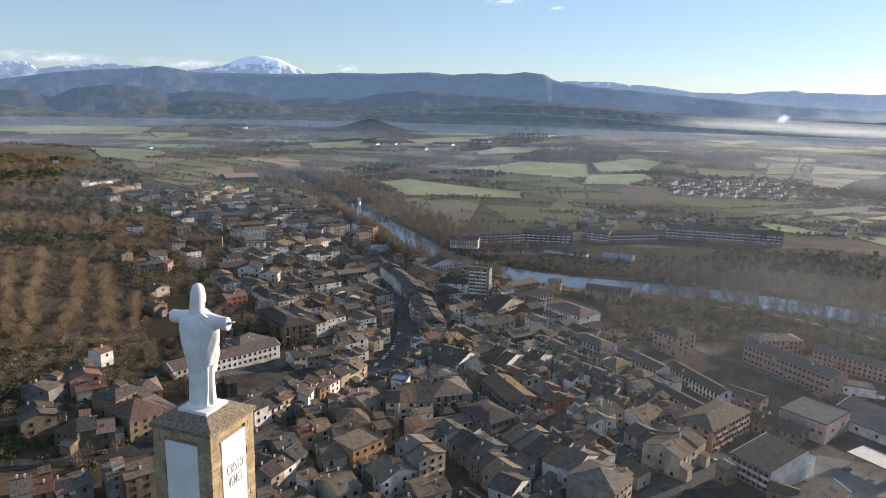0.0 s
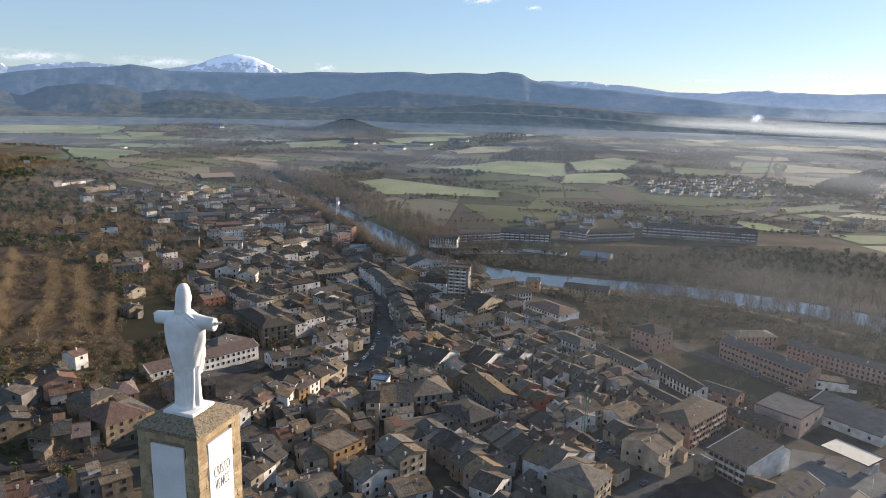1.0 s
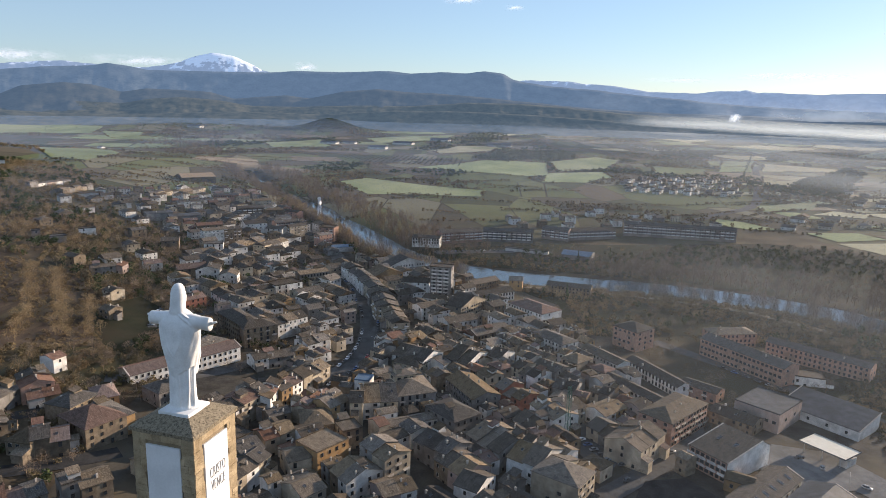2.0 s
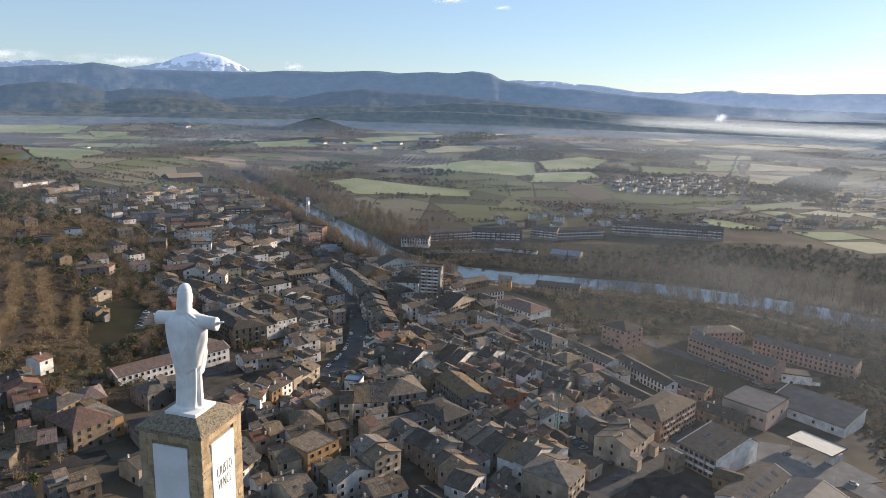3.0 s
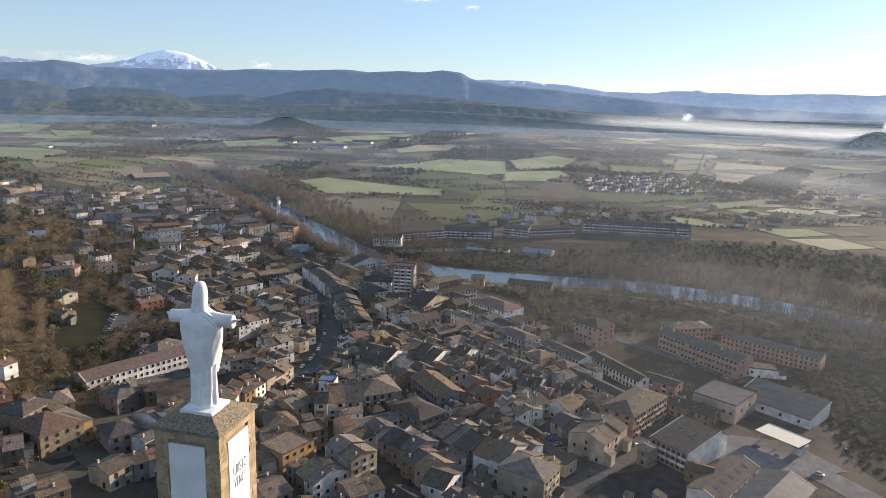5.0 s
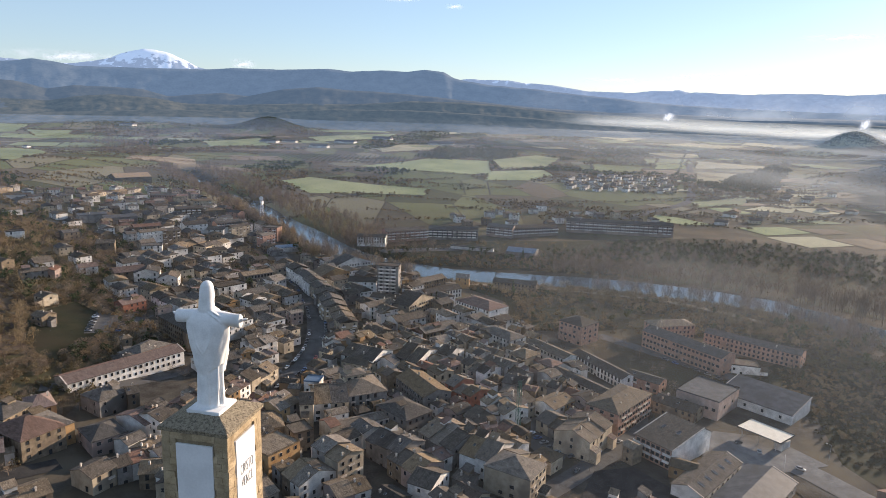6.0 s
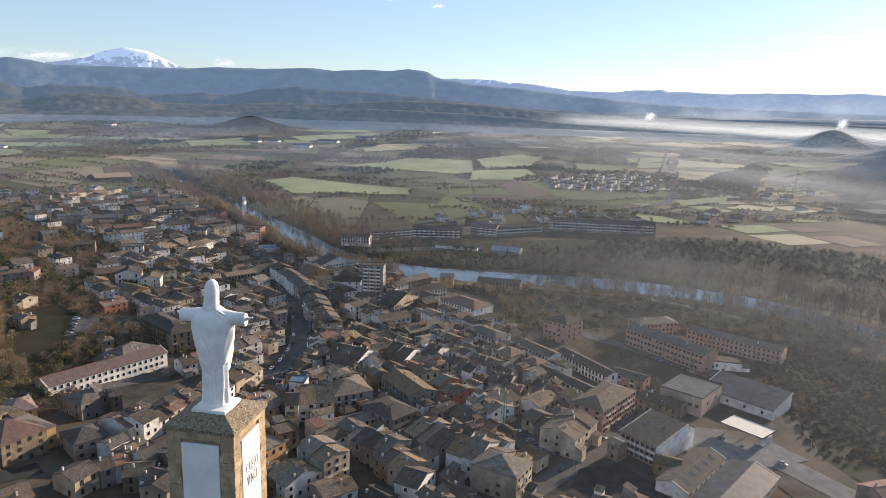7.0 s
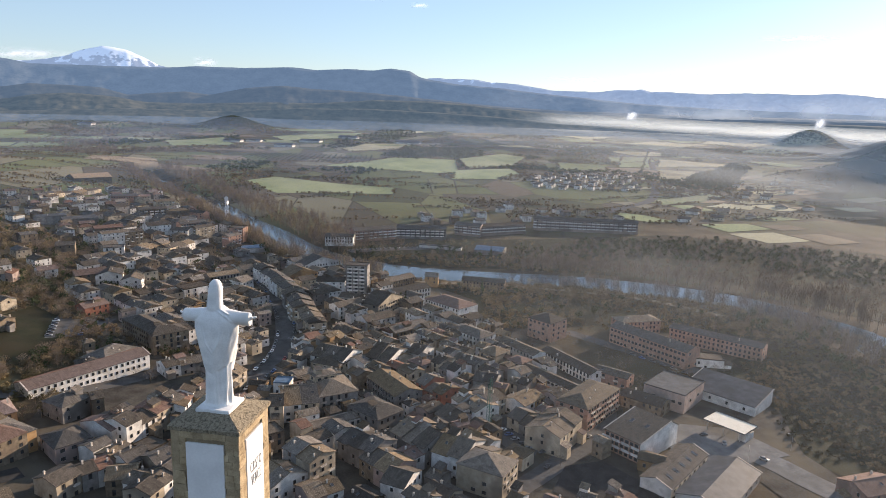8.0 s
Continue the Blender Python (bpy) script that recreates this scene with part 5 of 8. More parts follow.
house(128.4, 294.8, 34.1, 17.0, 40, 12.0, "h", "b", "B")
house(3.6, 322.7, 19.8, 22.0, 17, 10.0, "h", "g", "B")
house(61.3, 317.1, 6.4, 13.5, -57, 8.0, "p", "r", "B")
house(-146.0, 288.9, 16.6, 14.0, 70, 8.0, "h", "t", "B")
house(102.3, 307.2, 8.3, 12.4, 36, 7.2, "p", "o", "B")
house(-66.3, 317.9, 6.1, 11.8, 83, 11.0, "p", "w", "S")
house(-62.2, 319.1, 8.1, 12.5, 61, 9.0, "p", "o", "S")
house(35.3, 325.4, 29.3, 16.0, -67, 9.0, "p", "g", "B")
house(57.9, 322.5, 6.4, 13.6, -57, 6.5, "p", "r", "B")
house(-136.9, 299.1, 10.0, 16.0, 32, 8.0, "h", "o", "B")
house(115.9, 308.1, 10.2, 10.1, 35, 7.7, "p", "w", "S")
house(-0.5, 329.9, 11.4, 8.0, 21, 14.0, "h", "c", "B")
house(-58.2, 326.1, 8.1, 12.2, 61, 9.0, "p", "w", "B")
house(-103.3, 314.8, 5.1, 10.0, 26, 9.0, "p", "t", "B")
house(-20.2, 331.2, 7.9, 8.0, -14, 10.0, "f", "w", "L")
house(-114.5, 312.0, 14.1, 14.0, 52, 8.0, "h", "g", "B")
house(54.7, 328.1, 6.4, 14.4, -57, 8.7, "p", "r", "B")
house(-179.9, 286.2, 6.4, 14.3, 80, 6.5, "p", "g", "S")
house(-54.7, 334.2, 7.6, 14.1, 61, 10.0, "p", "c", "S")
house(-166.2, 296.2, 6.4, 12.2, 36, 4.5, "p", "w", "B")
house(-160.9, 299.7, 6.4, 11.6, 36, 5.2, "p", "t", "B")
house(161.9, 299.5, 21.2, 12.0, -51, 6.0, "p", "t", "S")
house(105.9, 323.6, 5.8, 10.0, -50, 7.5, "p", "g", "S")
house(88.7, 329.7, 5.9, 12.7, -32, 8.0, "p", "g", "S")
house(-6.7, 342.1, 10.0, 10.1, -61, 6.2, "q", "w", "S")
house(-178.4, 292.5, 6.4, 13.6, 80, 6.5, "p", "g", "S")
house(-166.9, 299.9, 13.5, 8.0, 37, 8.5, "q", "b", "R")
house(101.9, 327.8, 5.8, 9.2, -50, 6.0, "p", "c", "B")
house(83.9, 333.3, 5.9, 13.6, -32, 7.2, "p", "g", "S")
house(20.4, 343.6, 5.8, 10.0, -61, 8.0, "p", "t", "S")
house(-50.9, 340.7, 7.6, 13.7, 61, 8.5, "p", "w", "S")
house(5.8, 345.8, 5.5, 8.7, -54, 6.5, "p", "w", "S")
house(47.0, 345.3, 10.5, 10.5, -62, 8.2, "p", "w", "B")
house(17.4, 348.6, 5.8, 9.6, -61, 6.5, "p", "w", "B")
house(2.5, 350.2, 5.5, 8.5, -54, 6.5, "p", "w", "B")
house(-47.2, 347.4, 7.6, 13.8, 61, 9.2, "p", "w", "B")
house(-171.7, 306.3, 12.9, 8.0, 37, 9.2, "q", "b", "S")
house(-12.1, 351.3, 10.1, 9.0, 37, 6.4, "p", "w", "B")
house(30.2, 352.1, 9.8, 8.9, -58, 7.8, "p", "g", "B")
house(122.1, 331.8, 39.0, 9.0, -63, 6.0, "p", "w", "S")
house(74.1, 346.1, 6.0, 14.1, -55, 8.0, "p", "w", "S")
house(106.8, 339.6, 10.2, 8.5, -59, 7.4, "q", "w", "B")
house(181.6, 307.0, 22.0, 26.0, -52, 10.0, "f", "p", "M")
house(92.0, 344.7, 10.5, 9.3, -60, 6.1, "p", "w", "S")
house(40.9, 354.8, 10.3, 8.8, -52, 7.1, "p", "t", "R")
house(70.6, 351.0, 6.0, 13.9, -55, 6.5, "p", "w", "S")
house(67.0, 355.9, 6.0, 13.7, -55, 8.7, "p", "w", "S")
house(85.2, 352.7, 8.4, 11.9, -55, 8.7, "p", "g", "S")
house(54.3, 358.9, 11.6, 9.3, -55, 7.3, "h", "w", "R")
house(19.2, 362.7, 6.2, 14.1, 48, 8.0, "p", "w", "S")
house(5.2, 363.7, 17.8, 16.0, -32, 8.0, "h", "c", "B")
house(13.8, 366.5, 20.0, 7.3, 52, 9.7, "q", "w", "S")
house(23.6, 367.1, 6.2, 13.4, 48, 6.5, "p", "w", "B")
house(80.2, 359.5, 8.4, 11.6, -55, 8.0, "p", "w", "S")
house(160.1, 334.2, 20.2, 10.0, -49, 6.0, "p", "b", "B")
house(8.0, 371.0, 20.9, 7.3, 52, 9.0, "q", "w", "S")
house(40.4, 369.2, 26.1, 7.0, 51, 8.0, "q", "w", "S")
house(111.5, 355.6, 10.8, 10.1, -52, 7.2, "h", "w", "R")
house(44.4, 371.2, 7.0, 11.7, -67, 6.5, "p", "w", "B")
house(-81.5, 365.0, 8.0, 12.0, 35, 6.2, "p", "w", "S")
house(34.9, 373.6, 26.3, 7.0, 51, 8.7, "q", "g", "S")
house(2.3, 375.5, 20.3, 7.3, 52, 9.0, "q", "w", "S")
house(74.5, 368.9, 5.7, 9.3, -58, 9.0, "p", "w", "S")
house(-75.0, 369.7, 8.0, 12.3, 35, 5.5, "p", "g", "S")
house(-176.7, 334.8, 7.2, 10.0, 63, 7.0, "p", "w", "B")
house(57.8, 375.1, 15.9, 7.0, 47, 8.0, "q", "w", "S")
house(-119.6, 360.4, 11.3, 12.0, 28, 7.0, "h", "t", "B")
house(42.1, 377.9, 7.0, 12.4, -67, 8.0, "p", "g", "B")
house(-68.4, 374.2, 8.0, 12.2, 35, 5.5, "p", "g", "S")
house(71.5, 373.9, 5.7, 9.6, -58, 8.2, "p", "w", "B")
house(142.5, 353.7, 43.2, 10.0, -70, 6.0, "p", "w", "S")
house(100.3, 368.9, 12.2, 14.0, -53, 8.0, "h", "c", "B")
house(23.1, 382.4, 10.1, 9.1, 38, 8.2, "p", "t", "S")
house(83.9, 374.2, 5.6, 9.6, -55, 7.3, "p", "c", "S")
house(52.7, 379.8, 15.3, 7.0, 47, 8.0, "q", "w", "S")
house(80.8, 378.8, 5.6, 9.6, -55, 6.5, "p", "c", "S")
house(-10.2, 388.5, 5.4, 9.5, -62, 6.5, "p", "w", "S")
house(-113.1, 373.2, 23.0, 16.0, 63, 8.0, "h", "o", "B")
house(16.5, 390.7, 9.9, 9.5, -53, 8.9, "p", "t", "B")
house(0.2, 392.5, 6.0, 13.5, 47, 7.5, "p", "o", "B")
house(-57.7, 388.5, 7.6, 14.4, 42, 8.2, "p", "w", "B")
house(76.4, 385.8, 10.1, 8.7, -59, 7.1, "p", "w", "B")
house(-12.9, 393.2, 5.4, 9.1, -62, 8.7, "p", "w", "S")
house(29.4, 394.6, 11.9, 9.9, 34, 6.1, "q", "w", "B")
house(119.3, 377.7, 32.4, 10.0, -64, 7.0, "p", "w", "S")
house(-51.6, 393.2, 7.6, 13.3, 42, 9.0, "p", "w", "B")
house(4.3, 396.8, 6.0, 13.4, 47, 7.5, "p", "o", "B")
house(40.5, 397.9, 9.8, 9.7, -52, 6.4, "p", "t", "B")
house(-125.3, 380.4, 5.0, 6.0, 31, 11.0, "h", "t", "B")
house(-89.7, 402.7, 20.7, 15.0, 31, 12.0, "h", "t", "S")
house(94.5, 403.0, 27.6, 14.0, -57, 9.0, "h", "w", "S")
house(228.2, 354.1, 20.6, 12.0, -22, 5.0, "f", "w", "S")
house(54.1, 419.2, 28.3, 14.0, 32, 8.0, "p", "t", "B")
house(-101.6, 412.7, 39.2, 14.0, -52, 12.0, "h", "t", "S")
house(204.6, 374.5, 57.2, 14.0, -64, 11.0, "p", "b", "S")
house(148.1, 412.3, 18.5, 18.0, -56, 13.0, "h", "b", "S")
house(-6.1, 440.6, 12.7, 13.8, -77, 9.4, "p", "c", "B")
house(36.5, 441.4, 22.7, 14.0, 28, 8.0, "p", "w", "S")
house(251.5, 378.2, 58.5, 12.0, -50, 9.0, "p", "b", "S")
house(-184.2, 421.5, 9.6, 10.0, -31, 6.0, "p", "t", "B")
house(-63.7, 458.8, 10.9, 12.0, 34, 8.0, "p", "g", "S")
house(214.1, 417.1, 30.2, 14.0, 4, 9.0, "h", "b", "B")
house(18.5, 470.9, 22.5, 12.0, 34, 9.0, "p", "w", "B")
house(94.1, 469.2, 34.6, 20.0, -56, 9.0, "h", "w", "R")
house(45.7, 478.8, 32.6, 14.0, 49, 9.0, "q", "c", "S")
house(-147.6, 464.4, 16.0, 12.0, 44, 6.0, "p", "r", "R")
house(26.3, 492.8, 22.0, 12.0, -23, 8.0, "p", "w", "B")
house(-198.4, 460.8, 10.3, 10.0, -38, 6.0, "p", "w", "S")
house(-73.6, 500.7, 20.4, 14.0, 42, 8.0, "p", "c", "B")
house(69.1, 513.5, 34.0, 12.0, 28, 7.0, "p", "w", "S")
house(-91.8, 512.3, 22.7, 14.0, 39, 10.0, "f", "w", "S")
house(29.7, 522.6, 16.9, 11.0, -15, 25.0, "f", "g", "S")
house(128.0, 694.0, 46.0, 6.0, -24, 3.4, "f", "w", "M", extras=False)
house(137.0, 541.0, 36.0, 13.0, -22, 6.0, "p", "t", "S")
house(-28.4, 529.3, 14.6, 15.2, -70, 10.7, "p", "w", "S")
house(10.0, 537.7, 22.5, 14.0, -11, 9.0, "p", "w", "S")
house(-139.6, 536.2, 14.0, 14.0, 4, 7.0, "q", "w", "S")
house(65.0, 551.2, 29.2, 12.0, 36, 6.0, "p", "t", "B")
house(93.3, 547.4, 10.9, 12.0, -14, 9.0, "p", "o", "B")
house(-77.7, 559.3, 25.5, 12.0, 32, 8.0, "p", "g", "B")
house(-229.1, 516.2, 16.8, 10.0, 32, 6.0, "p", "w", "S")
house(-157.6, 543.1, 18.3, 16.0, 10, 8.0, "q", "w", "B")
house(-17.5, 566.9, 27.3, 18.0, 33, 8.0, "q", "o", "B")
house(-171.7, 542.8, 23.2, 14.0, 32, 7.0, "p", "t", "B")
house(-219.9, 526.2, 7.9, 12.0, 0, 6.0, "q", "p", "R")
house(-202.7, 545.4, 13.2, 12.0, 32, 6.0, "p", "w", "R")
house(-61.4, 582.2, 11.1, 14.0, 32, 8.0, "p", "c", "B")
house(-257.1, 532.3, 13.9, 10.0, -31, 7.0, "p", "t", "B")
house(-0.7, 603.0, 34.2, 16.0, 29, 9.0, "q", "w", "S")
house(-177.2, 631.1, 16.8, 12.0, 12, 9.0, "f", "w", "S")
house(-213.4, 622.3, 14.6, 14.0, 13, 9.0, "p", "t", "S")
house(-299.2, 594.5, 12.1, 9.0, 32, 6.0, "f", "w", "S")
house(-131.8, 666.1, 12.3, 16.0, 63, 7.3, "p", "g", "S")
house(-153.8, 662.6, 12.3, 12.4, 66, 5.9, "p", "t", "B")
house(-322.7, 604.7, 6.2, 8.0, 32, 6.0, "f", "w", "S")
house(-63.7, 685.3, 22.1, 14.0, 19, 5.0, "p", "w", "L")
house(176.7, 670.9, 29.3, 24.0, -25, 5.0, "p", "g", "L")
house(-294.5, 638.6, 14.0, 9.0, 32, 6.0, "f", "w", "S")
house(23.9, 720.5, 30.0, 14.0, -13, 10.0, "p", "w", "S")
house(-82.0, 736.8, 15.2, 14.0, -16, 15.0, "f", "b", "S")
house(60.7, 747.2, 49.1, 15.0, 19, 12.0, "p", "b", "S")
house(-139.6, 739.8, 19.4, 14.0, -16, 9.0, "p", "w", "S")
house(116.9, 754.7, 56.1, 14.0, -8, 12.0, "p", "g", "S")
house(-166.4, 751.8, 24.3, 16.0, 32, 10.0, "p", "w", "S")
house(-134.8, 769.3, 28.3, 12.0, 32, 12.0, "p", "b", "S")
house(176.4, 771.0, 31.1, 14.0, -30, 12.0, "p", "p", "S")
house(-243.5, 754.9, 32.2, 18.0, 32, 8.0, "p", "g", "M")
house(-269.0, 750.5, 27.3, 16.0, 32, 8.0, "p", "g", "M")
house(216.6, 776.6, 59.9, 14.0, 14, 11.0, "p", "p", "S")
house(328.9, 790.1, 127.7, 15.0, -16, 14.0, "p", "p", "S")
house(-190.3, 840.1, 30.7, 14.0, 23, 12.0, "p", "t", "S")
house(-141.8, 862.9, 23.8, 12.0, -32, 9.0, "p", "b", "S")
house(-377.5, 836.2, 26.7, 8.0, 32, 5.0, "p", "w", "S")
house(-407.4, 862.8, 11.9, 7.0, 80, 5.9, "p", "t", "B")
house(-244.9, 944.7, 33.2, 12.0, 7, 8.0, "p", "b", "S")
house(-450.1, 884.4, 14.0, 8.7, 78, 4.2, "p", "w", "S")
house(-331.8, 1098.2, 51.4, 40.0, 32, 7.0, "p", "t", "T")
house(-601.7, 1055.4, 7.7, 8.0, 32, 5.0, "f", "w", "S")

far_house(70.4, 395.3, 9.6, 9.8, -57, 8.4, "p", "c", "B")
far_house(7.9, 401.7, 6.0, 14.6, 47, 9.0, "p", "o", "B")
far_house(20.4, 401.6, 5.8, 10.1, 34, 7.8, "p", "w", "B")
far_house(54.4, 398.8, 11.7, 8.5, -56, 6.9, "q", "w", "B")
far_house(25.1, 405.0, 5.8, 10.4, 34, 7.8, "p", "w", "S")
far_house(-6.5, 407.0, 11.8, 8.9, -55, 7.4, "q", "w", "R")
far_house(64.2, 403.4, 10.4, 9.1, -61, 8.8, "h", "w", "S")
far_house(34.5, 407.2, 9.8, 10.2, -60, 6.8, "p", "w", "B")
far_house(81.3, 403.9, 7.2, 11.5, 33, 7.2, "p", "w", "S")
far_house(17.3, 412.9, 11.9, 10.0, 32, 8.4, "q", "c", "B")
far_house(42.5, 414.1, 8.3, 11.6, 36, 7.7, "p", "w", "R")
far_house(87.4, 407.8, 7.2, 11.5, 33, 8.0, "p", "t", "B")
far_house(61.7, 415.7, 7.7, 11.7, 38, 5.5, "p", "w", "B")
far_house(8.9, 420.8, 5.5, 8.4, 35, 5.5, "p", "w", "B")
far_house(49.2, 419.1, 8.3, 11.9, 36, 7.7, "p", "o", "R")
far_house(93.4, 411.8, 7.2, 11.7, 33, 7.2, "p", "t", "B")
far_house(13.2, 424.2, 5.5, 9.1, 35, 7.7, "p", "w", "B")
far_house(-2.7, 425.0, 6.3, 11.7, -77, 10.6, "p", "c", "S")
far_house(-80.9, 417.9, 7.6, 14.5, 45, 9.5, "p", "w", "S")
far_house(67.8, 420.5, 7.7, 11.7, 38, 7.7, "p", "w", "S")
far_house(80.5, 421.2, 6.5, 10.9, -57, 5.8, "p", "w", "S")
far_house(-75.3, 423.0, 7.6, 13.8, 45, 11.0, "p", "w", "B")
far_house(-4.0, 431.2, 6.3, 12.0, -77, 9.1, "p", "c", "S")
far_house(76.6, 426.4, 6.5, 10.0, -57, 5.8, "p", "w", "S")
far_house(-70.2, 428.6, 7.6, 14.5, 45, 11.0, "p", "w", "S")
far_house(-86.5, 432.2, 13.3, 13.0, -52, 6.3, "q", "g", "S")
far_house(-52.7, 438.5, 12.4, 13.5, -53, 7.8, "p", "w", "B")
far_house(91.9, 432.2, 12.1, 11.1, -62, 7.1, "p", "w", "S")
far_house(65.2, 444.7, 12.2, 10.8, -63, 9.0, "p", "w", "B")
far_house(84.5, 441.8, 11.2, 10.9, 35, 7.5, "p", "w", "S")
far_house(101.7, 438.9, 11.3, 12.4, -57, 7.0, "q", "w", "S")
far_house(-95.7, 442.7, 14.5, 13.4, -54, 6.1, "p", "w", "S")
far_house(-9.0, 453.1, 12.7, 12.8, -77, 9.8, "p", "c", "B")
far_house(77.8, 452.9, 12.3, 10.5, -62, 9.4, "p", "w", "B")
far_house(58.5, 455.8, 11.7, 10.2, -56, 6.5, "p", "t", "B")
far_house(24.6, 460.5, 11.0, 11.5, -57, 8.6, "p", "w", "S")
far_house(-12.3, 461.4, 11.4, 15.6, -78, 11.2, "p", "c", "S")
far_house(-88.8, 460.7, 12.4, 13.5, -56, 6.7, "p", "w", "S")
far_house(-14.6, 472.7, 11.4, 15.8, -78, 11.8, "p", "c", "S")
far_house(-113.0, 463.5, 13.3, 12.4, -48, 8.0, "p", "w", "B")
far_house(65.0, 473.6, 12.7, 12.4, -54, 9.2, "q", "t", "S")
far_house(-62.0, 474.5, 12.2, 11.9, -45, 7.0, "p", "w", "S")
far_house(11.4, 481.1, 12.4, 12.4, -60, 7.6, "p", "c", "S")
far_house(-16.9, 483.9, 11.4, 13.0, -78, 10.4, "p", "c", "S")
far_house(-87.9, 480.8, 14.5, 13.2, -51, 6.1, "p", "w", "B")
far_house(-122.8, 474.6, 13.3, 12.3, -47, 5.8, "p", "w", "S")
far_house(-70.1, 485.5, 13.8, 13.3, -46, 7.7, "h", "w", "B")
far_house(-106.9, 481.7, 13.3, 11.4, -50, 8.1, "p", "c", "S")
far_house(-19.2, 495.1, 11.4, 15.4, -78, 10.6, "p", "g", "S")
far_house(69.2, 491.6, 13.3, 11.8, -57, 8.7, "p", "w", "S")
far_house(-60.2, 494.5, 12.8, 11.7, -46, 6.5, "p", "t", "B")
far_house(-2.1, 502.4, 12.9, 12.5, 29, 8.6, "p", "g", "S")
far_house(-131.4, 485.3, 14.3, 12.2, -51, 5.6, "p", "w", "S")
far_house(-46.8, 504.2, 14.2, 13.6, 37, 6.4, "q", "w", "S")
far_house(45.3, 506.5, 13.3, 11.1, 26, 6.1, "p", "w", "S")
far_house(8.3, 512.7, 11.9, 12.3, 28, 7.6, "q", "w", "S")
far_house(-106.0, 502.1, 12.3, 11.5, 36, 7.5, "p", "c", "S")
far_house(-140.3, 496.1, 13.0, 13.9, -45, 7.7, "p", "c", "B")
far_house(-23.4, 515.5, 14.6, 13.2, -70, 10.3, "p", "c", "S")
far_house(-55.7, 515.5, 14.1, 12.9, -50, 7.1, "p", "t", "B")
far_house(-125.0, 503.3, 12.9, 12.3, -47, 6.4, "q", "g", "S")
far_house(2.6, 523.9, 11.8, 10.2, -59, 7.6, "p", "w", "S")
far_house(-162.0, 499.3, 14.6, 13.4, -47, 5.7, "p", "w", "S")
far_house(49.2, 523.1, 11.4, 11.5, -55, 8.7, "q", "w", "S")
far_house(-114.9, 513.2, 13.6, 14.0, -54, 7.9, "p", "w", "S")
far_house(-149.0, 506.4, 14.2, 12.5, -44, 6.0, "p", "w", "S")
far_house(-170.6, 510.7, 12.7, 13.7, -56, 7.5, "p", "w", "B")
far_house(-106.8, 527.9, 14.6, 11.8, 43, 6.7, "q", "c", "S")
far_house(-33.4, 543.1, 14.6, 13.0, -70, 11.1, "p", "w", "S")
far_house(-11.2, 544.5, 13.2, 12.4, 31, 8.2, "p", "c", "S")
far_house(-60.8, 541.3, 15.0, 11.6, -44, 8.2, "q", "w", "B")
far_house(35.2, 544.9, 11.3, 11.7, 26, 8.9, "q", "w", "S")
far_house(28.9, 554.6, 11.4, 10.1, -62, 6.9, "q", "w", "S")
far_house(-104.6, 547.7, 13.3, 12.5, -49, 7.1, "q", "g", "S")
far_house(11.5, 558.7, 13.2, 10.6, -59, 8.7, "p", "t", "S")
far_house(43.6, 558.5, 11.5, 11.3, -58, 8.5, "p", "t", "B")
far_house(-39.1, 560.2, 13.1, 14.1, -65, 9.7, "p", "w", "S")
far_house(22.4, 566.1, 11.2, 10.4, 34, 7.3, "q", "w", "S")
far_house(37.6, 569.4, 13.3, 11.2, -53, 7.6, "p", "c", "B")
far_house(-44.6, 572.2, 13.1, 15.7, -65, 10.7, "p", "w", "S")
far_house(-133.9, 559.9, 12.3, 11.2, -56, 8.1, "p", "c", "S")
far_house(15.8, 575.9, 11.2, 12.2, -62, 8.0, "p", "c", "B")
far_house(-101.3, 568.0, 14.4, 11.5, -48, 5.9, "p", "w", "S")
far_house(-1.4, 579.8, 12.7, 11.9, -52, 7.5, "p", "w", "B")
far_house(-122.5, 569.7, 14.0, 11.2, -48, 5.9, "p", "c", "S")
far_house(-20.3, 583.4, 11.8, 10.6, 33, 9.4, "p", "w", "S")
far_house(-50.1, 584.2, 13.1, 12.6, -65, 9.0, "p", "g", "S")
far_house(9.6, 586.3, 10.8, 10.9, -64, 6.0, "p", "w", "S")
far_house(-160.2, 566.6, 12.8, 12.7, -51, 8.3, "p", "t", "B")
far_house(-110.0, 579.0, 13.5, 12.8, -50, 7.7, "p", "w", "S")
far_house(24.6, 591.0, 13.0, 12.2, -57, 7.0, "q", "w", "S")
far_house(-77.4, 587.7, 13.9, 11.6, 42, 6.3, "h", "w", "S")
far_house(-179.8, 567.5, 14.2, 11.8, -51, 7.4, "q", "w", "S")
far_house(-237.1, 549.5, 14.8, 13.2, -48, 5.0, "q", "w", "S")
far_house(-55.6, 596.1, 13.1, 12.9, -65, 9.0, "p", "g", "B")
far_house(-168.8, 577.4, 13.5, 11.8, -45, 7.8, "p", "w", "S")
far_house(-119.7, 589.6, 14.4, 11.5, -47, 5.4, "p", "w", "S")
far_house(-140.5, 590.8, 15.0, 13.2, -50, 7.9, "p", "t", "S")
far_house(-20.9, 611.7, 13.4, 11.0, -59, 8.5, "q", "w", "S")
far_house(-128.5, 600.1, 12.3, 11.3, -50, 6.0, "p", "w", "S")
far_house(-161.2, 592.3, 12.9, 13.9, -48, 6.8, "p", "w", "S")
far_house(-178.8, 588.2, 13.4, 12.1, -51, 5.8, "h", "w", "S")
far_house(-219.0, 577.6, 13.7, 12.5, -44, 5.5, "p", "w", "S")
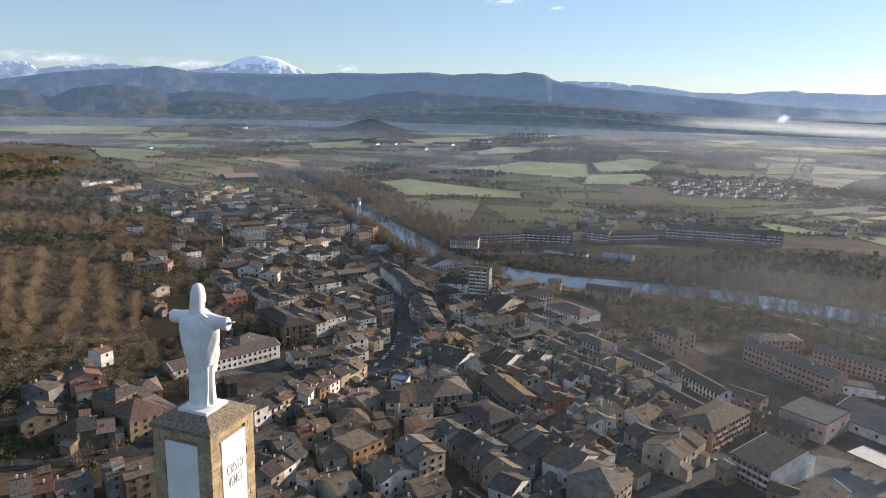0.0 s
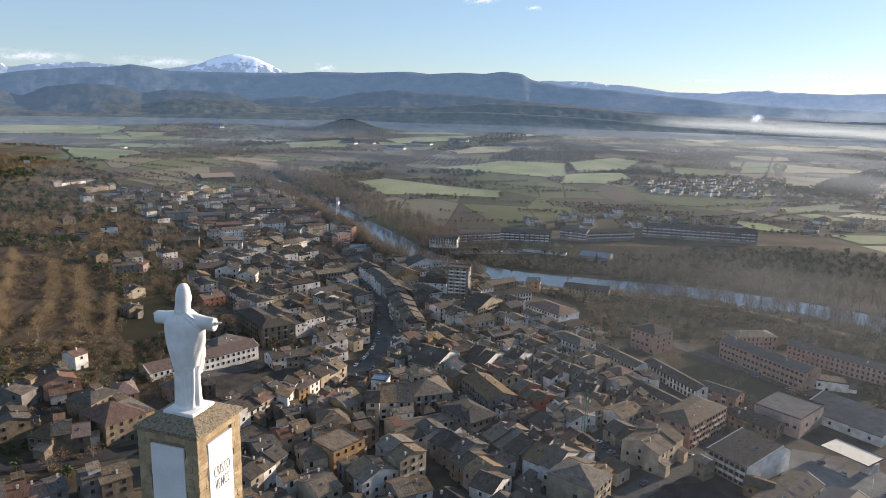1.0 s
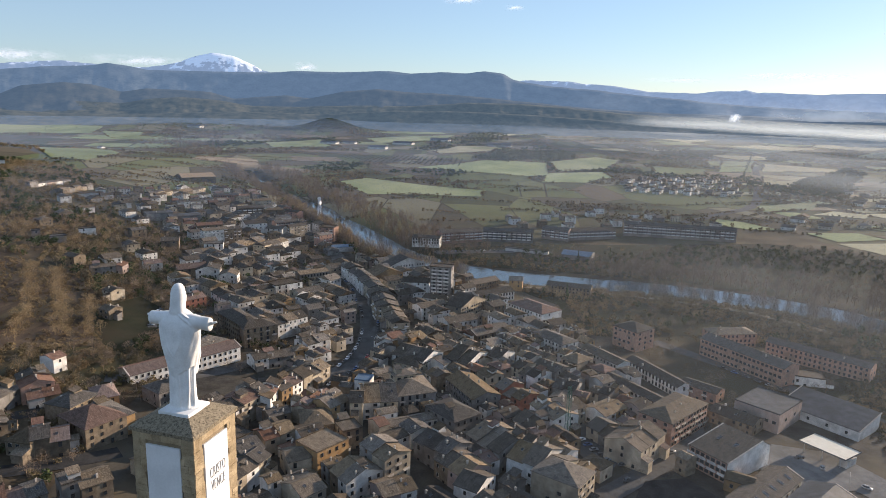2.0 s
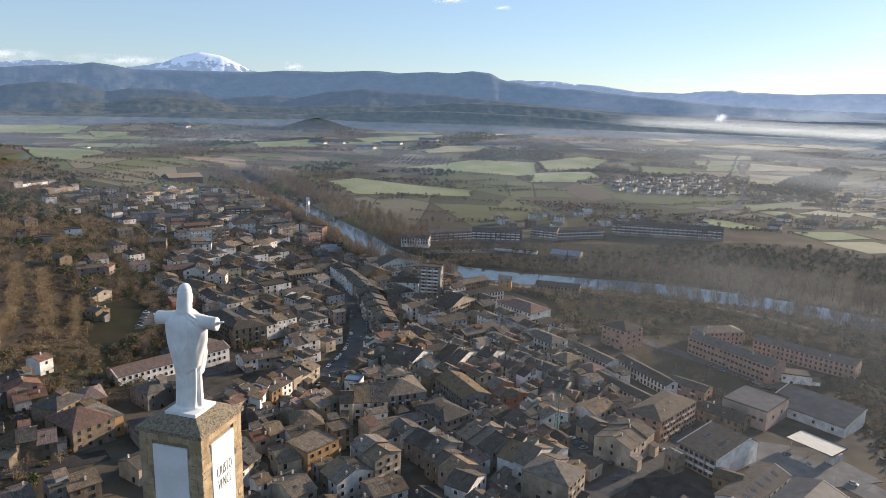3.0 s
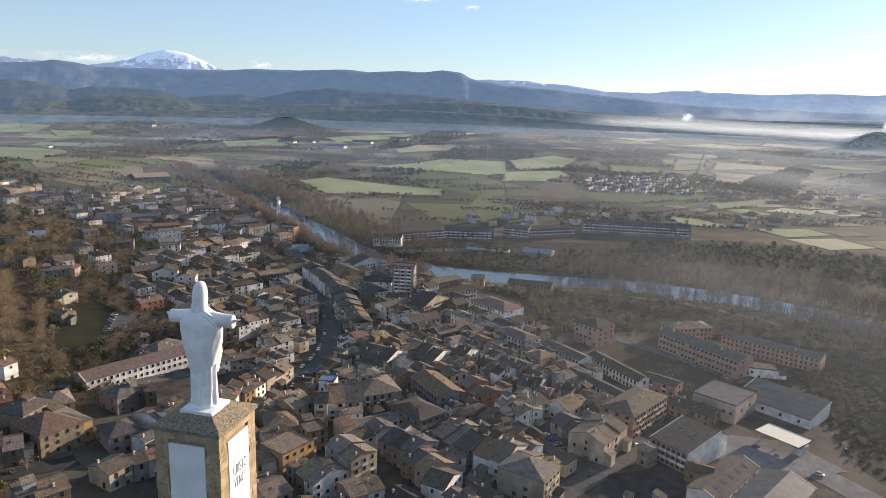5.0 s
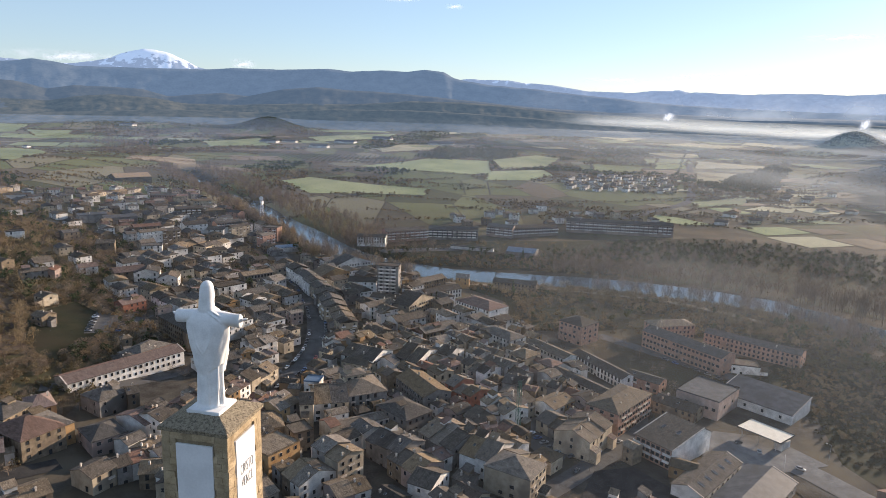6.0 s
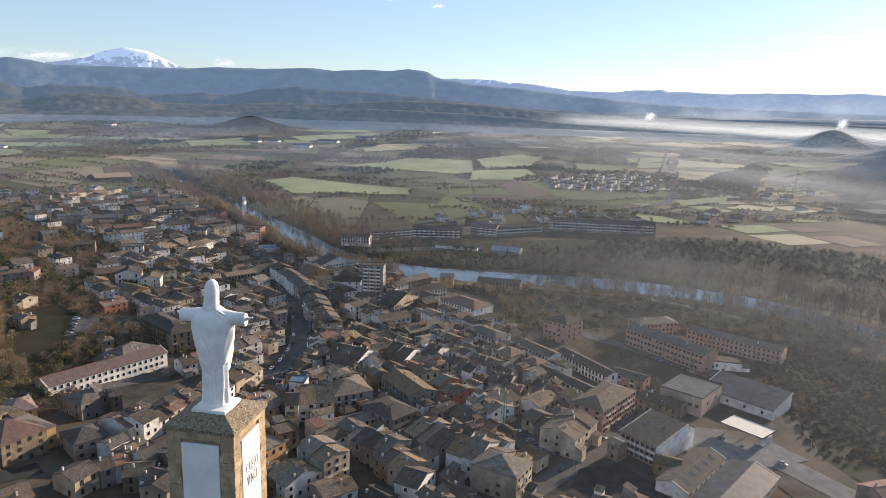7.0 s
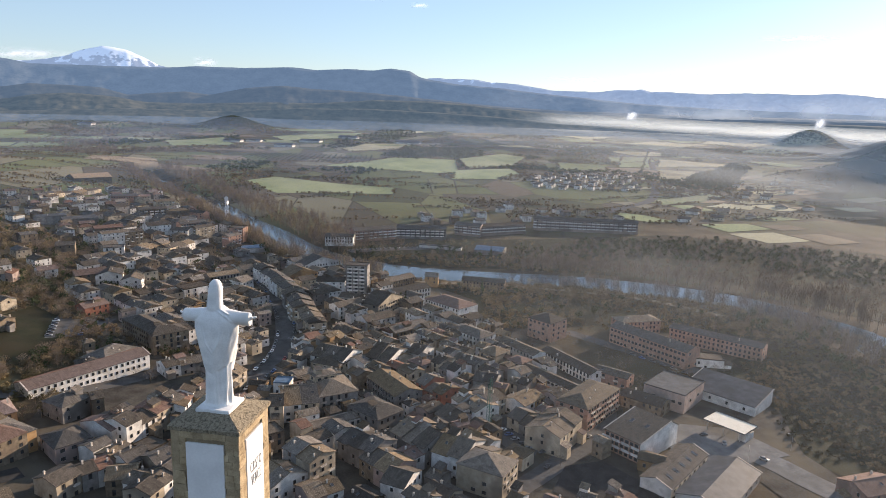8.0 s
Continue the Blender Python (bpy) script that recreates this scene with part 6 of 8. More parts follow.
far_house(-81.8, 613.5, 12.5, 11.8, -55, 7.9, "q", "t", "S")
far_house(-10.5, 619.3, 12.4, 11.8, -59, 8.2, "p", "w", "B")
far_house(-136.8, 611.7, 13.6, 11.9, -55, 6.7, "p", "w", "B")
far_house(-169.9, 603.6, 12.1, 11.7, -50, 7.1, "p", "w", "S")
far_house(-187.2, 599.6, 14.2, 13.2, -44, 5.2, "q", "g", "S")
far_house(-123.2, 617.3, 13.2, 12.8, -53, 8.4, "p", "w", "B")
far_house(-91.2, 625.3, 13.8, 12.1, -50, 5.2, "p", "g", "B")
far_house(-158.5, 612.1, 12.2, 11.7, -45, 6.6, "p", "w", "S")
far_house(-179.2, 613.8, 12.7, 13.6, -55, 5.3, "q", "w", "B")
far_house(-114.2, 631.1, 13.3, 12.6, -46, 5.1, "p", "w", "S")
far_house(-132.9, 627.9, 12.0, 11.9, 44, 6.2, "p", "t", "S")
far_house(-239.8, 599.0, 13.0, 11.4, -50, 6.4, "p", "c", "S")
far_house(-155.4, 632.2, 14.5, 12.3, -53, 8.2, "p", "w", "S")
far_house(-123.4, 641.7, 14.6, 11.5, 35, 8.0, "p", "c", "S")
far_house(-108.4, 645.7, 12.8, 12.3, -52, 6.2, "p", "w", "S")
far_house(-137.4, 655.2, 12.3, 14.1, 63, 7.9, "p", "c", "S")
far_house(-158.9, 651.3, 12.3, 13.7, 66, 7.2, "p", "t", "B")
far_house(-185.9, 644.5, 13.0, 12.9, 35, 8.3, "p", "c", "B")
far_house(-105.2, 668.2, 12.7, 13.5, -55, 8.1, "p", "t", "S")
far_house(-126.1, 677.1, 12.3, 14.5, 63, 7.9, "p", "w", "B")
far_house(-148.7, 673.8, 12.3, 15.1, 66, 7.3, "p", "t", "B")
far_house(-256.3, 657.3, 13.4, 11.5, 40, 6.8, "p", "t", "S")
far_house(-118.8, 704.0, 17.4, 15.3, -52, 8.1, "p", "w", "B")
far_house(-235.2, 681.7, 14.0, 11.4, -44, 4.7, "p", "t", "S")
far_house(-342.1, 656.0, 12.0, 11.9, -40, 5.6, "h", "t", "B")
far_house(-165.3, 730.2, 15.0, 15.0, -47, 5.6, "p", "t", "S")
far_house(-193.7, 733.2, 17.6, 14.0, 45, 8.1, "q", "w", "S")
far_house(-205.6, 746.0, 16.2, 16.6, -53, 7.4, "p", "g", "S")
far_house(-278.1, 723.8, 12.2, 13.4, -44, 4.1, "p", "w", "S")
far_house(-87.2, 776.4, 16.0, 15.6, -48, 7.0, "p", "c", "S")
far_house(-345.9, 705.0, 13.8, 13.3, -50, 4.6, "p", "t", "B")
far_house(-175.4, 767.2, 16.1, 16.9, 41, 5.6, "p", "w", "B")
far_house(-199.7, 767.1, 15.2, 13.6, -43, 6.3, "p", "t", "S")
far_house(-98.0, 789.5, 16.6, 13.9, -52, 9.0, "p", "w", "B")
far_house(-299.3, 745.5, 13.7, 11.7, -41, 5.7, "p", "w", "B")
far_house(-150.4, 793.1, 15.1, 14.2, -49, 9.0, "h", "g", "S")
far_house(-173.7, 793.7, 15.7, 13.8, -50, 6.9, "p", "g", "S")
far_house(-198.0, 791.9, 15.8, 15.0, -44, 7.0, "p", "w", "B")
far_house(-341.7, 742.3, 14.6, 11.4, 41, 5.0, "p", "w", "B")
far_house(-239.1, 783.3, 17.9, 16.3, -48, 8.3, "p", "g", "S")
far_house(-161.0, 804.6, 14.9, 14.7, -48, 5.9, "p", "c", "S")
far_house(-222.1, 792.6, 18.3, 14.1, -50, 7.9, "p", "c", "S")
far_house(-210.3, 804.2, 16.5, 15.7, -51, 6.3, "p", "t", "B")
far_house(-147.1, 818.4, 16.7, 14.0, 36, 8.3, "p", "w", "S")
far_house(-173.2, 818.3, 15.4, 16.7, -48, 7.6, "p", "t", "S")
far_house(-233.4, 805.6, 16.5, 16.7, -53, 6.4, "q", "w", "S")
far_house(-297.5, 787.1, 12.8, 11.3, -48, 6.8, "p", "w", "S")
far_house(-196.4, 819.3, 16.6, 14.8, -48, 6.9, "p", "w", "S")
far_house(-158.2, 830.6, 15.5, 14.5, 48, 6.7, "q", "w", "B")
far_house(-221.7, 817.5, 16.2, 16.6, -54, 6.3, "p", "w", "B")
far_house(201.9, 824.4, 12.8, 11.7, 7, 8.9, "p", "w", "S")
far_house(148.1, 841.9, 11.1, 11.7, 11, 6.3, "p", "t", "B")
far_house(173.9, 846.1, 10.4, 9.9, 15, 8.9, "p", "t", "B")
far_house(253.4, 833.6, 11.3, 10.2, 12, 7.4, "h", "g", "B")
far_house(-383.6, 784.5, 14.7, 11.3, -51, 6.9, "p", "w", "B")
far_house(142.3, 869.8, 12.8, 12.0, 15, 7.5, "h", "w", "S")
far_house(-362.0, 808.8, 14.3, 13.2, -41, 4.1, "p", "g", "S")
far_house(-230.4, 857.3, 16.9, 17.0, 44, 8.0, "p", "g", "S")
far_house(-192.2, 869.0, 16.4, 14.8, -44, 5.6, "p", "w", "S")
far_house(-218.8, 868.0, 17.5, 13.8, -47, 6.1, "p", "w", "S")
far_house(304.2, 842.6, 10.7, 10.0, 14, 7.5, "p", "w", "S")
far_house(139.7, 894.9, 12.7, 10.0, 94, 6.0, "p", "c", "B")
far_house(275.4, 864.9, 12.8, 10.2, 7, 7.0, "p", "w", "B")
far_house(219.5, 882.9, 10.3, 11.1, 10, 8.7, "h", "w", "S")
far_house(-215.8, 893.7, 16.0, 15.7, -43, 6.4, "p", "c", "S")
far_house(301.4, 868.7, 11.1, 11.4, 14, 8.1, "p", "w", "S")
far_house(190.3, 904.8, 12.4, 10.4, 10, 8.2, "p", "w", "S")
far_house(216.9, 908.7, 10.8, 11.7, 12, 6.3, "p", "g", "B")
far_house(-411.5, 839.2, 11.9, 10.0, 80, 4.9, "p", "t", "B")
far_house(381.4, 856.7, 11.7, 11.7, 7, 8.1, "q", "c", "S")
far_house(-342.9, 876.9, 14.4, 12.1, 46, 4.3, "q", "w", "S")
far_house(-409.5, 851.0, 11.9, 7.6, 80, 3.9, "p", "g", "B")
far_house(406.9, 861.0, 11.3, 10.6, 8, 7.1, "q", "w", "S")
far_house(-329.6, 899.1, 12.6, 10.3, 64, 4.2, "p", "g", "S")
far_house(212.0, 936.7, 10.5, 10.3, 14, 7.0, "h", "w", "B")
far_house(-294.8, 917.5, 12.6, 13.2, -46, 5.4, "p", "w", "S")
far_house(-405.4, 874.6, 11.9, 6.8, 80, 3.9, "p", "c", "B")
far_house(-324.1, 910.5, 12.6, 9.2, 64, 5.5, "p", "c", "S")
far_house(346.8, 905.4, 11.6, 11.3, 9, 6.6, "p", "g", "S")
far_house(-456.1, 856.9, 14.0, 6.4, 78, 6.2, "p", "g", "B")
far_house(-403.4, 886.4, 11.9, 8.1, 80, 5.7, "p", "g", "B")
far_house(-318.6, 922.0, 12.6, 11.7, 64, 4.6, "p", "c", "B")
far_house(-272.6, 937.4, 13.2, 13.5, -50, 5.6, "p", "w", "B")
far_house(319.0, 926.5, 12.7, 10.2, 7, 6.6, "p", "w", "B")
far_house(-453.1, 870.7, 14.0, 6.5, 78, 3.9, "p", "w", "S")
far_house(263.2, 945.7, 11.6, 10.8, 5, 6.2, "p", "w", "S")
far_house(372.9, 909.7, 10.7, 9.8, 15, 8.6, "p", "c", "B")
far_house(-313.1, 933.4, 12.6, 10.3, 64, 4.2, "p", "g", "S")
far_house(344.2, 931.1, 11.8, 9.6, 15, 6.6, "p", "w", "S")
far_house(-307.6, 944.9, 12.6, 11.7, 64, 4.0, "p", "t", "B")
far_house(-302.1, 956.3, 12.6, 10.2, 64, 4.4, "p", "t", "B")
far_house(-447.1, 898.2, 14.0, 8.0, 78, 4.4, "p", "w", "B")
far_house(508.6, 865.6, 17.3, 16.6, -35, 4.1, "p", "w", "S")
far_house(-296.7, 967.7, 12.6, 11.3, 64, 4.7, "p", "g", "S")
far_house(-444.1, 911.9, 14.0, 9.3, 78, 4.5, "p", "g", "S")
far_house(284.0, 976.5, 12.3, 10.2, 7, 7.7, "p", "w", "S")
far_house(-291.2, 979.2, 12.6, 10.5, 64, 5.7, "p", "c", "S")
far_house(-315.0, 979.7, 13.1, 13.1, -40, 4.8, "h", "w", "S")
far_house(565.2, 874.9, 17.5, 18.1, -34, 4.3, "p", "c", "S")
far_house(623.1, 880.7, 15.8, 17.1, -33, 4.6, "h", "c", "B")
far_house(559.6, 930.3, 17.8, 18.1, -42, 4.1, "p", "w", "B")
far_house(616.8, 938.3, 17.2, 18.0, -39, 3.9, "p", "c", "B")
far_house(585.2, 962.9, 19.0, 15.9, 50, 3.3, "p", "g", "B")
far_house(752.8, 987.8, 18.8, 16.6, -34, 3.1, "q", "w", "S")
far_house(784.0, 963.3, 17.4, 17.8, 47, 4.9, "p", "w", "B")
far_house(459.7, 1220.2, 12.5, 11.6, -37, 4.7, "p", "w", "S")
far_house(440.1, 1236.6, 10.5, 11.5, 53, 5.4, "h", "w", "B")
far_house(513.7, 1211.2, 11.4, 10.2, -40, 6.7, "p", "w", "B")
far_house(829.2, 1022.6, 13.6, 13.8, 52, 4.2, "p", "t", "S")
far_house(419.1, 1252.5, 11.0, 10.8, -36, 5.8, "p", "w", "S")
far_house(493.6, 1226.9, 12.1, 11.2, -44, 7.0, "q", "w", "B")
far_house(576.7, 1197.0, 11.6, 10.7, -43, 5.1, "p", "w", "S")
far_house(472.9, 1243.1, 12.1, 11.9, -36, 6.2, "p", "w", "B")
far_house(556.3, 1213.6, 11.5, 10.4, -43, 6.9, "p", "t", "S")
far_house(452.1, 1258.9, 12.9, 9.9, -41, 7.4, "p", "w", "S")
far_house(536.0, 1229.6, 12.8, 11.9, -42, 5.1, "h", "w", "B")
far_house(431.9, 1274.8, 11.6, 10.8, -39, 5.7, "p", "w", "S")
far_house(516.1, 1245.3, 11.4, 11.5, -37, 7.4, "p", "w", "B")
far_house(607.8, 1207.0, 10.4, 11.2, -34, 5.4, "p", "c", "S")
far_house(796.9, 1091.7, 16.4, 15.3, -36, 4.7, "p", "w", "S")
far_house(770.3, 1112.7, 15.9, 15.3, -38, 4.1, "p", "w", "S")
far_house(495.5, 1261.0, 11.1, 10.2, -37, 7.2, "p", "g", "S")
far_house(587.8, 1222.0, 10.4, 11.1, -33, 6.3, "p", "w", "B")
far_house(567.3, 1238.2, 12.5, 11.7, -37, 5.7, "p", "t", "S")
far_house(475.0, 1278.0, 10.5, 9.6, -38, 5.7, "q", "w", "S")
far_house(546.8, 1254.7, 10.5, 10.7, 48, 5.1, "h", "w", "B")
far_house(454.4, 1293.5, 11.2, 11.0, -37, 6.4, "p", "w", "B")
far_house(433.5, 1309.1, 12.6, 11.0, 48, 4.9, "p", "w", "S")
far_house(505.6, 1286.4, 10.7, 10.3, -40, 4.9, "q", "w", "S")
far_house(609.8, 1240.8, 10.4, 11.8, -38, 5.5, "p", "w", "S")
far_house(822.0, 1117.4, 16.2, 12.8, -37, 4.9, "p", "g", "S")
far_house(795.2, 1138.9, 14.9, 15.3, -44, 4.5, "p", "w", "S")
far_house(569.5, 1272.6, 10.8, 10.7, 57, 5.1, "h", "c", "B")
far_house(465.0, 1318.3, 10.9, 11.9, -39, 5.2, "p", "g", "S")
far_house(548.0, 1289.0, 11.3, 11.0, -36, 5.7, "p", "w", "S")
far_house(444.2, 1334.1, 12.0, 11.9, -36, 6.1, "p", "c", "S")
far_house(528.3, 1304.3, 11.8, 11.7, 48, 6.9, "p", "g", "S")
far_house(625.5, 1261.6, 11.2, 9.7, -38, 6.5, "p", "w", "S")
far_house(604.7, 1277.4, 12.0, 10.5, 56, 6.4, "p", "w", "S")
far_house(507.9, 1320.9, 10.7, 11.6, -43, 5.9, "p", "w", "S")
far_house(584.2, 1293.6, 12.1, 9.9, -34, 5.7, "p", "w", "S")
far_house(563.8, 1309.7, 10.9, 11.5, -39, 5.2, "q", "w", "B")
far_house(467.0, 1352.9, 10.3, 10.0, -35, 5.9, "h", "w", "S")
far_house(543.1, 1326.2, 11.6, 11.8, 50, 7.3, "p", "w", "S")
far_house(638.7, 1286.6, 11.4, 11.4, -43, 5.1, "p", "w", "B")
far_house(446.4, 1368.9, 12.9, 11.8, -37, 4.8, "p", "w", "B")
far_house(618.5, 1303.3, 11.8, 10.3, 55, 5.9, "p", "w", "S")
far_house(502.0, 1357.4, 10.5, 11.0, -37, 5.0, "p", "w", "S")
far_house(598.1, 1318.8, 10.7, 11.8, -34, 6.4, "p", "w", "B")
far_house(576.7, 1334.5, 10.6, 10.8, -37, 7.3, "p", "w", "S")
far_house(481.3, 1374.2, 10.6, 10.1, -37, 6.8, "p", "w", "S")
far_house(892.1, 1151.7, 14.9, 14.9, -42, 5.9, "p", "w", "S")
far_house(556.5, 1351.2, 12.6, 12.0, -37, 5.1, "q", "t", "S")
far_house(461.4, 1390.4, 12.1, 9.9, 46, 6.6, "p", "w", "B")
far_house(634.4, 1323.4, 10.6, 11.1, -38, 6.3, "p", "g", "S")
far_house(613.7, 1339.8, 12.1, 11.5, -43, 4.6, "p", "w", "S")
far_house(593.2, 1355.1, 10.4, 10.5, 57, 4.6, "q", "w", "S")
far_house(495.7, 1399.3, 12.5, 9.9, -42, 5.4, "p", "w", "S")
far_house(474.9, 1415.0, 12.7, 11.9, 48, 7.2, "p", "w", "S")
far_house(856.4, 1222.6, 15.9, 15.6, 57, 5.7, "p", "g", "S")
far_house(552.1, 1387.8, 11.1, 10.8, -40, 5.3, "p", "w", "B")
far_house(653.3, 1344.9, 10.8, 10.2, -34, 6.4, "p", "w", "B")
far_house(531.4, 1403.8, 12.1, 10.9, -32, 4.6, "q", "w", "S")
far_house(611.7, 1376.3, 12.4, 10.4, -37, 6.9, "q", "w", "S")
far_house(511.6, 1419.2, 12.2, 9.6, -36, 5.1, "p", "w", "B")
far_house(591.4, 1392.4, 11.2, 11.0, -42, 7.3, "p", "w", "S")
far_house(669.4, 1364.7, 12.8, 9.6, -36, 6.7, "q", "c", "B")
far_house(550.8, 1424.4, 11.3, 10.2, 51, 6.9, "p", "t", "S")
far_house(856.6, 1269.6, 16.7, 13.4, -38, 5.2, "p", "w", "S")
far_house(607.7, 1413.1, 10.4, 9.8, -40, 7.1, "p", "w", "S")
far_house(510.4, 1456.3, 10.6, 9.8, 57, 6.9, "p", "g", "B")
far_house(587.4, 1428.2, 11.4, 9.9, -40, 6.6, "p", "w", "B")
far_house(688.6, 1385.5, 10.7, 11.0, -38, 5.3, "p", "t", "S")
far_house(567.5, 1444.3, 11.7, 11.7, 55, 5.6, "p", "c", "S")
far_house(668.5, 1400.9, 11.6, 9.8, -42, 4.6, "p", "w", "B")
far_house(647.4, 1417.4, 11.8, 11.5, -38, 7.2, "p", "w", "S")
far_house(627.2, 1432.9, 10.9, 11.3, -39, 6.2, "p", "g", "B")
far_house(525.8, 1476.4, 11.9, 9.7, -34, 5.6, "p", "g", "S")
far_house(606.7, 1449.7, 12.3, 11.4, -37, 5.6, "p", "t", "B")
far_house(704.8, 1405.5, 11.7, 9.9, -34, 6.2, "p", "g", "B")
far_house(684.8, 1421.2, 12.0, 10.3, 56, 6.6, "p", "w", "S")
far_house(586.6, 1465.5, 12.4, 11.7, -36, 6.2, "p", "w", "S")
far_house(664.5, 1437.7, 12.2, 11.4, 53, 6.5, "p", "w", "S")
far_house(565.8, 1480.7, 10.4, 10.3, -42, 6.2, "p", "w", "B")
far_house(643.8, 1453.6, 12.8, 9.8, 58, 6.6, "p", "t", "S")
far_house(622.7, 1469.3, 12.1, 11.5, 48, 6.1, "h", "w", "S")
far_house(954.3, 1281.6, 14.2, 13.1, -41, 4.1, "p", "w", "B")
far_house(602.6, 1485.2, 12.0, 10.8, 56, 5.2, "p", "w", "S")
far_house(701.2, 1444.0, 11.6, 10.7, -40, 7.1, "p", "w", "B")
far_house(660.3, 1475.9, 11.3, 10.3, -40, 7.0, "p", "w", "B")
far_house(640.1, 1491.6, 10.8, 10.1, 53, 4.6, "p", "w", "S")
far_house(997.8, 1291.1, 15.7, 12.8, -33, 4.0, "p", "w", "B")
far_house(714.1, 1468.0, 12.2, 11.7, 53, 7.4, "q", "c", "B")
far_house(692.9, 1484.1, 11.1, 11.0, 52, 5.3, "p", "c", "B")
far_house(672.8, 1499.5, 12.5, 10.6, -44, 4.6, "p", "c", "B")
far_house(715.9, 1502.3, 10.8, 10.9, -35, 5.7, "p", "t", "B")
far_house(-868.8, 2016.3, 13.8, 14.0, -20, 6.0, "p", "w", "M")
far_house(-90.7, 2283.4, 59.5, 29.7, -20, 6.0, "p", "w", "M")
far_house(-272.1, 2481.1, 61.9, 30.9, -20, 6.0, "p", "w", "M")
far_house(-202.9, 2507.8, 50.5, 25.2, -20, 6.0, "p", "w", "M")
far_house(-7.4, 2546.5, 74.2, 37.1, -20, 6.0, "p", "w", "M")
far_house(347.6, 2543.3, 92.7, 46.3, -20, 6.0, "p", "w", "M")
far_house(138.4, 2755.6, 75.7, 37.8, -20, 6.0, "p", "w", "M")
far_house(-899.2, 3017.9, 61.9, 31.0, -20, 6.0, "p", "w", "M")
far_house(-557.1, 3421.6, 22.1, 14.0, -20, 6.0, "p", "w", "M")
far_house(-836.4, 3364.3, 26.7, 14.0, -20, 6.0, "p", "w", "M")
far_house(-889.1, 3408.6, 35.5, 17.7, -20, 6.0, "p", "w", "M")


def taken(x, y, w, d, rot, gap=0.5):
    """Whether a plan would overlap a house already built, or stand on a street."""
    cs, sn = math.cos(radians(rot)), math.sin(radians(rot))
    spots = [(x + cs * a * w - sn * b * d, y + sn * a * w + cs * b * d) for a in (-0.5, 0, 0.5) for b in (-0.5, 0, 0.5)]
    for hx, hy, hw, hd, hc, hs in PLOTS_TAKEN:
        if math.hypot(hx - x, hy - y) > (hw + hd + w + d) / 2 + 2:
            continue
        if any(abs((px_ - hx) * hc + (py_ - hy) * hs) < hw / 2 + gap and abs(-(px_ - hx) * hs + (py_ - hy) * hc) < hd / 2 + gap for px_, py_ in spots):
            return True
        for a in (-0.5, 0, 0.5):
            for b in (-0.5, 0, 0.5):
                qx, qy = hx + hc * a * hw - hs * b * hd - x, hy + hs * a * hw + hc * b * hd - y
                if abs(qx * cs + qy * sn) < w / 2 + gap and abs(-qx * sn + qy * cs) < d / 2 + gap:
                    return True
    return any(math.hypot(px_ - q.x, py_ - q.y) < wide for line, wide in STREETS for q in line for px_, py_ in spots)


STREETS = [(smooth_line(AVENUE, 4), 8.0), (smooth_line(((60, 225), (88, 245), (103, 257), (122, 271), (138, 293), (148, 320)), 4), 6.0), (smooth_line(((90, 300), (91, 278), (86, 258)), 4), 11.0),
           (smooth_line(((-150, 330), (-110, 345), (-84, 372), (-76, 392)), 4), 11.0), (smooth_line(((-50, 336), (-62, 322), (-80, 316), (-100, 305)), 4), 3.5), (smooth_line(((20, 216), (8, 250), (-20, 290), (-44, 336)), 4), 2.5),
           (smooth_line(((150, 262), (172, 262), (200, 230)), 4), 12.0), (smooth_line(((165, 420), (195, 375), (222, 335)), 4), 8.0), (smooth_line(((92, 236), (120, 236), (128, 222)), 4), 13.0), (smooth_line(((-20, 262), (-2, 262)), 4), 6.0)]


def fill_gaps(count, single, x0, x1, y0, y1, tall, seed):
    """Small old houses crowd the gaps, turned like their neighbours."""
    pick = random.Random(seed)
    done = tries = 0
    while done < count and tries < 5000:
        tries += 1
        x, y = pick.uniform(x0, x1), pick.uniform(y0, y1)
        if x > 150 - 0.16 * (y - 210) or x < -128 - 0.1 * (y - 210):
            continue
        near = min(PLOTS_TAKEN, key=lambda p: math.hypot(p[0] - x, p[1] - y))
        if math.hypot(near[0] - x, near[1] - y) > 24:
            continue
        rot = round(math.degrees(math.atan2(near[5], near[4])) + pick.choice((0, 0, 90)) + pick.uniform(-5, 5))
        w, d = pick.uniform(5.0, 9.5), pick.uniform(5.0, 9.5)
        if taken(x, y, w, d, rot):
            continue
        eave, shape, wall, roof = pick.uniform(0.6, 1.0) * tall, pick.choice("ppppqh"), pick.choice("wwwctgpo"), pick.choice("BBBSSSR")
        if done < single and y < 300:
            house(x, y, w, d, rot, eave, shape, wall, roof)
        else:
            PLOTS_TAKEN.append((x, y, w, d, math.cos(radians(rot)), math.sin(radians(rot))))
            far_house(x, y, w, d, rot, eave, shape, wall, roof)
        done += 1


